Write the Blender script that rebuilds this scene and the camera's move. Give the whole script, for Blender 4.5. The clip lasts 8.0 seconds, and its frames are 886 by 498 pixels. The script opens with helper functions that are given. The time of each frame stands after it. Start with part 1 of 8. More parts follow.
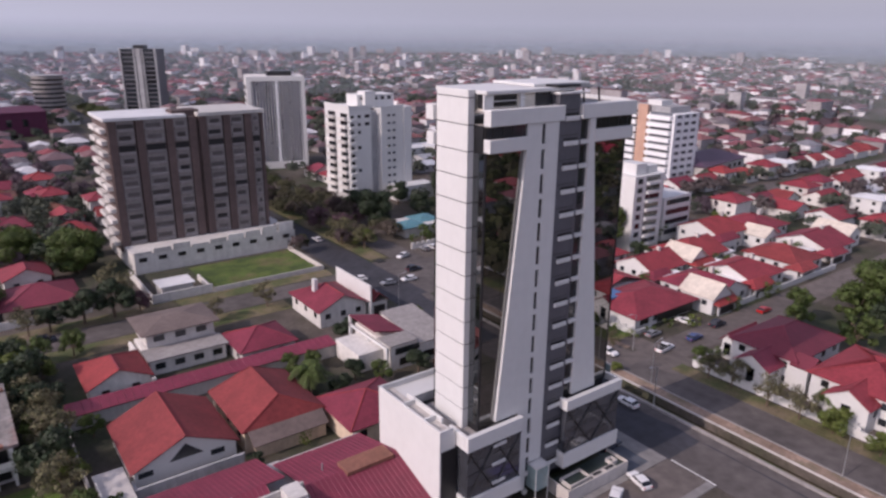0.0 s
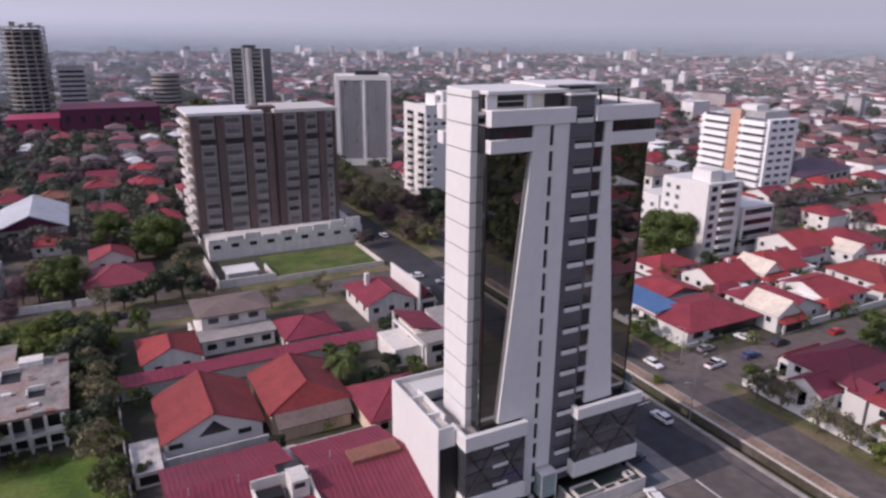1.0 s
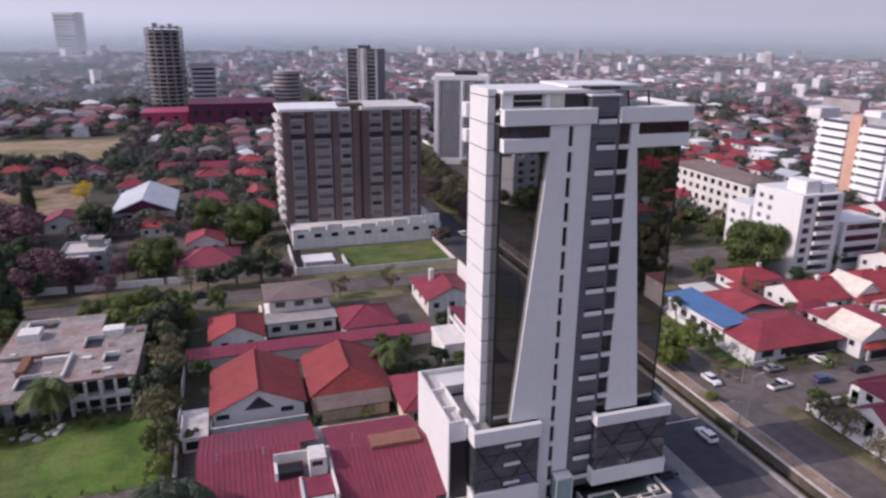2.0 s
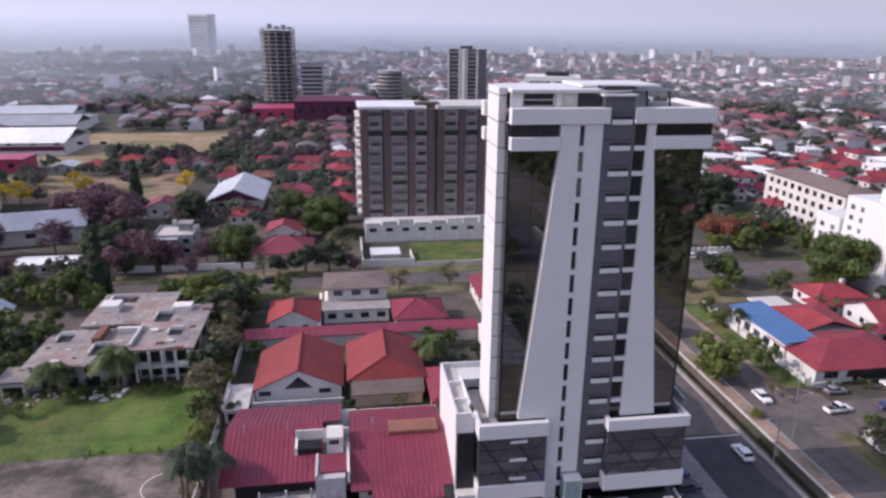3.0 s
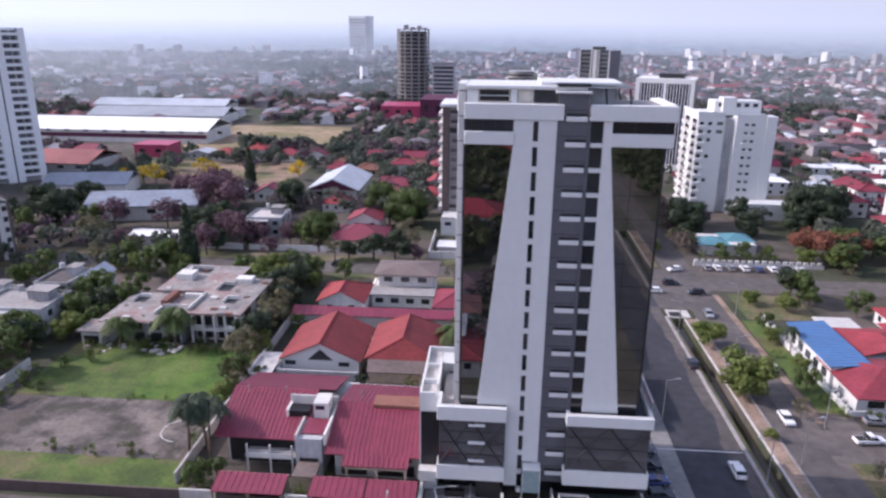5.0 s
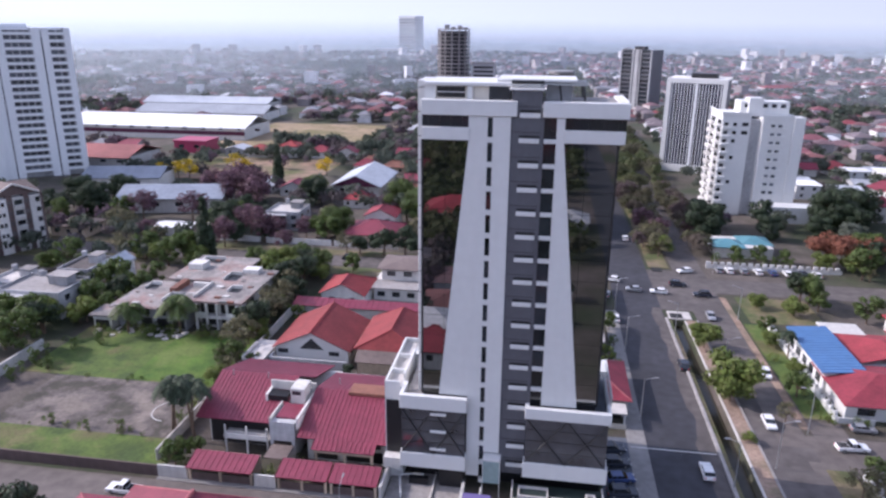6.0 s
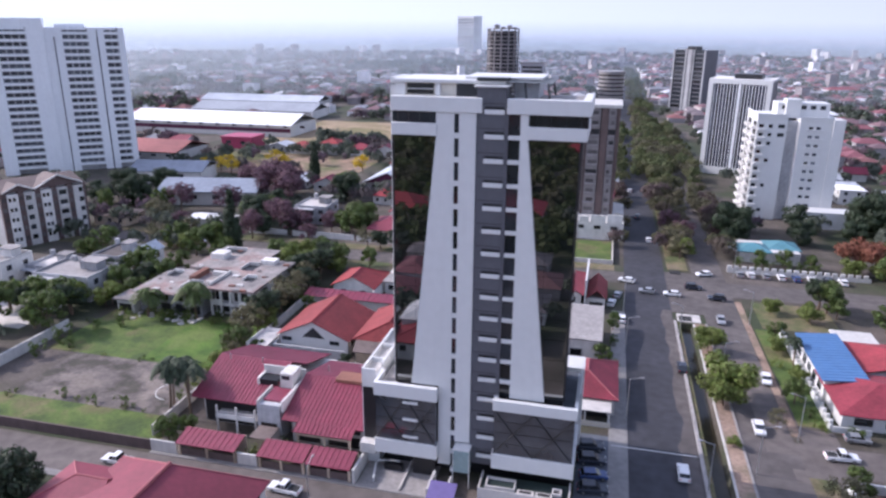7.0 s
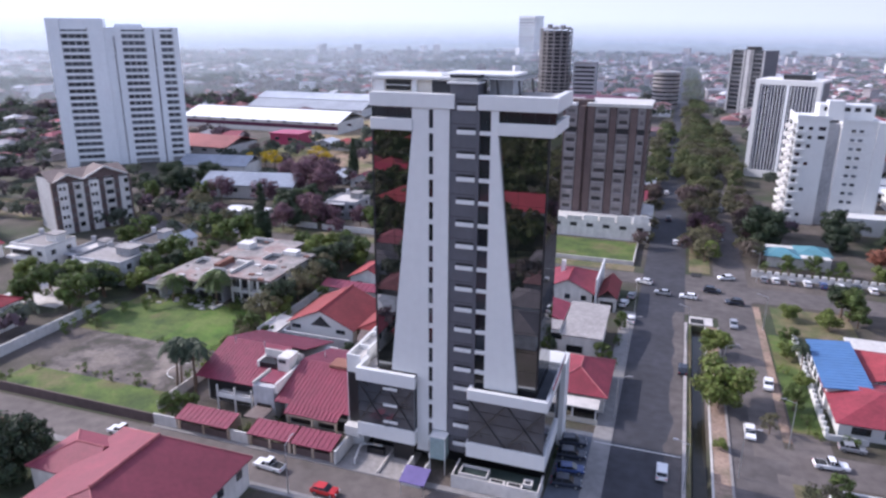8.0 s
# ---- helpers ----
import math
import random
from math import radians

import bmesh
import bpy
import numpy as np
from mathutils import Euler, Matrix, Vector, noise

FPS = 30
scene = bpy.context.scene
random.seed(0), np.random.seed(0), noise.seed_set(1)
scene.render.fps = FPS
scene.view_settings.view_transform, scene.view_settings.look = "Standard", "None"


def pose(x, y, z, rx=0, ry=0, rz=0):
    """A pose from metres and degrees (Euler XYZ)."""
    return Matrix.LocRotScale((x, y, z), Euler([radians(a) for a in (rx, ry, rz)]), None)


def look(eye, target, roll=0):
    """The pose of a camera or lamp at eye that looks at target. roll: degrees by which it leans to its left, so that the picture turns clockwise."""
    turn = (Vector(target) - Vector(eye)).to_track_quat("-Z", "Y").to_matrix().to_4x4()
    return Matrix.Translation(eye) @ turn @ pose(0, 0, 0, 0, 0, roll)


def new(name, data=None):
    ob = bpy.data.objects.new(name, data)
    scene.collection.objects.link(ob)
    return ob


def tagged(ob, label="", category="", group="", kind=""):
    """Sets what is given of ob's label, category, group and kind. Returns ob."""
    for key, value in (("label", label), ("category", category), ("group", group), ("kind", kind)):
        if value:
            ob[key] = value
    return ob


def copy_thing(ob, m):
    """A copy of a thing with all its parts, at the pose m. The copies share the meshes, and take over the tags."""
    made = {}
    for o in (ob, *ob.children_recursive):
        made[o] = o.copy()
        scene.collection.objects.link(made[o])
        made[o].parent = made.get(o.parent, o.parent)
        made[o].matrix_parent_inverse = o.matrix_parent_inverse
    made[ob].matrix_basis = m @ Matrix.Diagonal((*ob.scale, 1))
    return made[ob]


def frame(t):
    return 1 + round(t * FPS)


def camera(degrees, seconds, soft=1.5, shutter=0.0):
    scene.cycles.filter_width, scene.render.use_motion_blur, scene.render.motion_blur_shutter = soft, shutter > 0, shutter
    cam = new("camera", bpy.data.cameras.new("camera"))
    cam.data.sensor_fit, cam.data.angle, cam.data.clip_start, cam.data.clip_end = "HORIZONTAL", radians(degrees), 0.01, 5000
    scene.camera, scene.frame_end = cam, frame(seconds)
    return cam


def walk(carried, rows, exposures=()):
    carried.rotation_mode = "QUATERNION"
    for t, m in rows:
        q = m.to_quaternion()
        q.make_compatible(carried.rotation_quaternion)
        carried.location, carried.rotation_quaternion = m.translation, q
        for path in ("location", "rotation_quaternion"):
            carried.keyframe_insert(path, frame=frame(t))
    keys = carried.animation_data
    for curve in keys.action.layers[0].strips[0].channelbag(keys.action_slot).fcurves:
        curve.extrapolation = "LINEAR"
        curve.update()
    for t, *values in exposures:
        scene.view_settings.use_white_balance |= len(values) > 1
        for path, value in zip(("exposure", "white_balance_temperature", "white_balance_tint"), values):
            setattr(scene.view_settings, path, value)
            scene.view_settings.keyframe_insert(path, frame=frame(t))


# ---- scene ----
cam = camera(65.4, 8.0, 2.5, 0.5)
METRES, EYE, TILT, LEAN, TURN = 100.0, 67.3, 0.35, 0.0, -36.3
ROWS = [
    (0.0, 0.0, 0.0, 0.0, 0.16, -17.85, -0.49),
    (0.5, 0.0621, 0.0006, 0.0003, 4.45, -17.86, -0.46),
    (1.0, 0.1245, 0.003, 0.0003, 8.94, -17.86, -0.45),
    (1.5, 0.1878, 0.0081, 0.0003, 13.76, -17.88, -0.43),
    (2.0, 0.2515, 0.0161, 0.0001, 18.9, -17.87, -0.42),
    (3.5, 0.4337, 0.0608, -0.001, 31.96, -17.86, -0.38),
    (4.0, 0.4924, 0.082, -0.0014, 35.38, -17.85, -0.37),
    (4.5, 0.5501, 0.1062, -0.0016, 38.5, -17.85, -0.35),
    (6.0, 0.7135, 0.1975, -0.0039, 44.96, -17.88, -0.23),
    (6.5, 0.7654, 0.2326, -0.0046, 48.13, -17.88, -0.2),
    (7.0, 0.816, 0.2685, -0.0054, 49.94, -17.89, -0.16),
    (7.5, 0.8656, 0.3051, -0.0064, 51.77, -17.9, -0.12),
    (8.0, 0.9138, 0.343, -0.0073, 55.12, -17.89, -0.11),
]
walk(cam, [(t, pose(-63.86, -63.04, EYE, TILT, LEAN, TURN) @ pose(METRES * x, METRES * y, METRES * z, 90 + pitch, roll, yaw)) for t, x, y, z, yaw, pitch, roll in ROWS], [(0.0, -0.17, 6450, 30), (3.5, 0.3, 6150, 27), (8.0, 0.66, 5820, 23)])

# ---- world, sun, exposure ----
SUN_ELEVATION, SUN_TURN = 33.5, 272.0
world = bpy.data.worlds.new("sky")
scene.world = world
world.use_nodes = True
wn = world.node_tree
sky = wn.nodes.new("ShaderNodeTexSky")
sky.sky_type = "NISHITA"
sky.sun_disc = False
sky.sun_elevation = radians(SUN_ELEVATION)
sky.sun_rotation = radians(SUN_TURN)
sky.air_density, sky.dust_density, sky.ozone_density = 1.3, 2.2, 2.0
# thick air: the sky within a few degrees of the skyline has one pale tone
way = wn.nodes.new("ShaderNodeTexCoord")
apart = wn.nodes.new("ShaderNodeSeparateXYZ")
low = wn.nodes.new("ShaderNodeMath")
low.operation, low.inputs[1].default_value = "MAXIMUM", 0.028
joined = wn.nodes.new("ShaderNodeCombineXYZ")
wn.links.new(way.outputs["Generated"], apart.inputs[0])
wn.links.new(apart.outputs["Z"], low.inputs[0])
wn.links.new(apart.outputs["X"], joined.inputs["X"]), wn.links.new(apart.outputs["Y"], joined.inputs["Y"]), wn.links.new(low.outputs[0], joined.inputs["Z"])
wn.links.new(joined.outputs[0], sky.inputs["Vector"])
pale = wn.nodes.new("ShaderNodeHueSaturation")
pale.inputs["Saturation"].default_value = 0.55
tinge = wn.nodes.new("ShaderNodeMix")
tinge.data_type, tinge.blend_type = "RGBA", "MULTIPLY"
tinge.inputs["Factor"].default_value = 1.0
next(i for i in tinge.inputs if i.name == "B" and i.type == "RGBA").default_value = (1.05, 1.08, 1.15, 1)
wn.links.new(sky.outputs[0], pale.inputs["Color"])
wn.links.new(pale.outputs[0], next(i for i in tinge.inputs if i.name == "A" and i.type == "RGBA"))
wn.links.new(next(o for o in tinge.outputs if o.type == "RGBA"), wn.nodes["Background"].inputs[0])
wn.nodes["Background"].inputs[1].default_value = 0.15

sun_data = bpy.data.lights.new("sun", "SUN")
sun_data.energy, sun_data.angle, sun_data.color = 2.8, radians(0.6), (1.0, 0.92, 0.78)
sun = new("sun", sun_data)
sun_way = Vector((math.sin(radians(SUN_TURN)) * math.cos(radians(SUN_ELEVATION)), math.cos(radians(SUN_TURN)) * math.cos(radians(SUN_ELEVATION)), math.sin(radians(SUN_ELEVATION))))
sun.matrix_world = look(sun_way * 200, (0, 0, 0))

# ---- materials ----
def mat(name, colour, rough=0.8, var=0.22, fine=1.2, broad=0.12, bump=0.0, metal=0.0, spread=0.0, ior=1.5, island=0.0, hue=0.0, streak=0.0, leafy=0.0):
    """A surface with grain (fine) and stains (broad), in metres by world place; spread varies it from object to object, island from piece to piece."""
    m = bpy.data.materials.new(name)
    m.use_nodes = True
    n, l = m.node_tree.nodes, m.node_tree.links
    b = n["Principled BSDF"]
    b.inputs["Roughness"].default_value, b.inputs["Metallic"].default_value, b.inputs["IOR"].default_value = rough, metal, ior
    geo = n.new("ShaderNodeNewGeometry")
    total = None
    def add(socket, low, high):
        nonlocal total
        r = n.new("ShaderNodeMapRange")
        r.inputs["From Min"].default_value, r.inputs["From Max"].default_value = 0.25, 0.75
        r.inputs["To Min"].default_value, r.inputs["To Max"].default_value = low, high
        l.new(socket, r.inputs["Value"])
        if total is None:
            total = r.outputs[0]
        else:
            k = n.new("ShaderNodeMath")
            k.operation = "MULTIPLY"
            l.new(total, k.inputs[0]), l.new(r.outputs[0], k.inputs[1])
            total = k.outputs[0]
    def noisy(scale, detail=4.0, stretch=None):
        t = n.new("ShaderNodeTexNoise")
        t.inputs["Scale"].default_value, t.inputs["Detail"].default_value = scale, detail
        if stretch:
            mp = n.new("ShaderNodeMapping")
            mp.inputs["Scale"].default_value = stretch
            l.new(geo.outputs["Position"], mp.inputs["Vector"])
            l.new(mp.outputs[0], t.inputs["Vector"])
        else:
            l.new(geo.outputs["Position"], t.inputs["Vector"])
        return t.outputs["Fac"]
    grain = noisy(fine)
    add(grain, 1 - var, 1 + var)
    add(noisy(broad, 3.0), 1 - var, 1 + var)
    if streak:
        add(noisy(1.0, 3.0, (1.6, 1.6, 0.12)), 1 - streak, 1 + streak * 0.4)
    if spread:
        o = n.new("ShaderNodeObjectInfo")
        add(o.outputs["Random"], 1 - spread, 1 + spread)
    if island:
        add(geo.outputs["Random Per Island"], 1 - island, 1 + island)
    h = n.new("ShaderNodeHueSaturation")
    h.inputs["Color"].default_value = (*colour, 1)
    l.new(total, h.inputs["Value"])
    if hue:
        hr = n.new("ShaderNodeMapRange")
        hr.inputs["To Min"].default_value, hr.inputs["To Max"].default_value = 0.5 - hue, 0.5 + hue
        if island:
            l.new(geo.outputs["Random Per Island"], hr.inputs["Value"])
        else:
            o2 = n.new("ShaderNodeObjectInfo")
            l.new(o2.outputs["Random"], hr.inputs["Value"])
        l.new(hr.outputs[0], h.inputs["Hue"])
    l.new(h.outputs[0], b.inputs["Base Color"])
    if leafy:
        tr = n.new("ShaderNodeBsdfTranslucent")
        mx = n.new("ShaderNodeMixShader")
        mx.inputs[0].default_value = leafy
        l.new(h.outputs[0], tr.inputs["Color"])
        l.new(b.outputs[0], mx.inputs[1]), l.new(tr.outputs[0], mx.inputs[2])
        l.new(mx.outputs[0], n["Material Output"].inputs["Surface"])
    if bump:
        u = n.new("ShaderNodeBump")
        u.inputs["Strength"].default_value, u.inputs["Distance"].default_value = bump, 0.05
        l.new(grain, u.inputs["Height"])
        l.new(u.outputs[0], b.inputs["Normal"])
    return m


def ramp_mat(name, stops, rough=0.85, var=0.2, fine=0.8, patch=0.0, leafy=0.0):
    """A surface whose colour is drawn, piece by piece or patch by patch, from a set of colours."""
    m = mat(name, (0.5, 0.5, 0.5), rough, var, fine, leafy=leafy)
    n, l = m.node_tree.nodes, m.node_tree.links
    geo = next(x for x in n if x.type == "NEW_GEOMETRY")
    h = next(x for x in n if x.type == "HUE_SAT")
    r = n.new("ShaderNodeValToRGB")
    r.color_ramp.interpolation = "CONSTANT"
    e = r.color_ramp.elements
    while len(e) < len(stops):
        e.new(0.5)
    for i, c in enumerate(stops):
        e[i].position, e[i].color = i / len(stops), (*c, 1)
    if patch:
        v = n.new("ShaderNodeTexVoronoi")
        v.inputs["Scale"].default_value = patch
        l.new(geo.outputs["Position"], v.inputs["Vector"])
        k = n.new("ShaderNodeSeparateXYZ")
        l.new(v.outputs["Color"], k.inputs[0])
        l.new(k.outputs[0], r.inputs[0])
    else:
        l.new(geo.outputs["Random Per Island"], r.inputs[0])
    l.new(r.outputs[0], h.inputs["Color"])
    return m


def blend_mat(name, one, two, three, scale=0.03, rough=0.95, bump=0.3):
    """Ground whose cover changes from place to place between three colours."""
    m = mat(name, (0.5, 0.5, 0.5), rough, 0.25, 1.5, 0.2, bump)
    n, l = m.node_tree.nodes, m.node_tree.links
    geo = next(x for x in n if x.type == "NEW_GEOMETRY")
    h = next(x for x in n if x.type == "HUE_SAT")
    t = n.new("ShaderNodeTexNoise")
    t.inputs["Scale"].default_value, t.inputs["Detail"].default_value, t.inputs["Roughness"].default_value = scale, 7.0, 0.62
    l.new(geo.outputs["Position"], t.inputs["Vector"])
    r = n.new("ShaderNodeValToRGB")
    e = r.color_ramp.elements
    e.new(0.5)
    for i, (p, c) in enumerate(((0.4, one), (0.5, two), (0.6, three))):
        e[i].position, e[i].color = p, (*c, 1)
    l.new(t.outputs["Fac"], r.inputs[0])
    l.new(r.outputs[0], h.inputs["Color"])
    return m


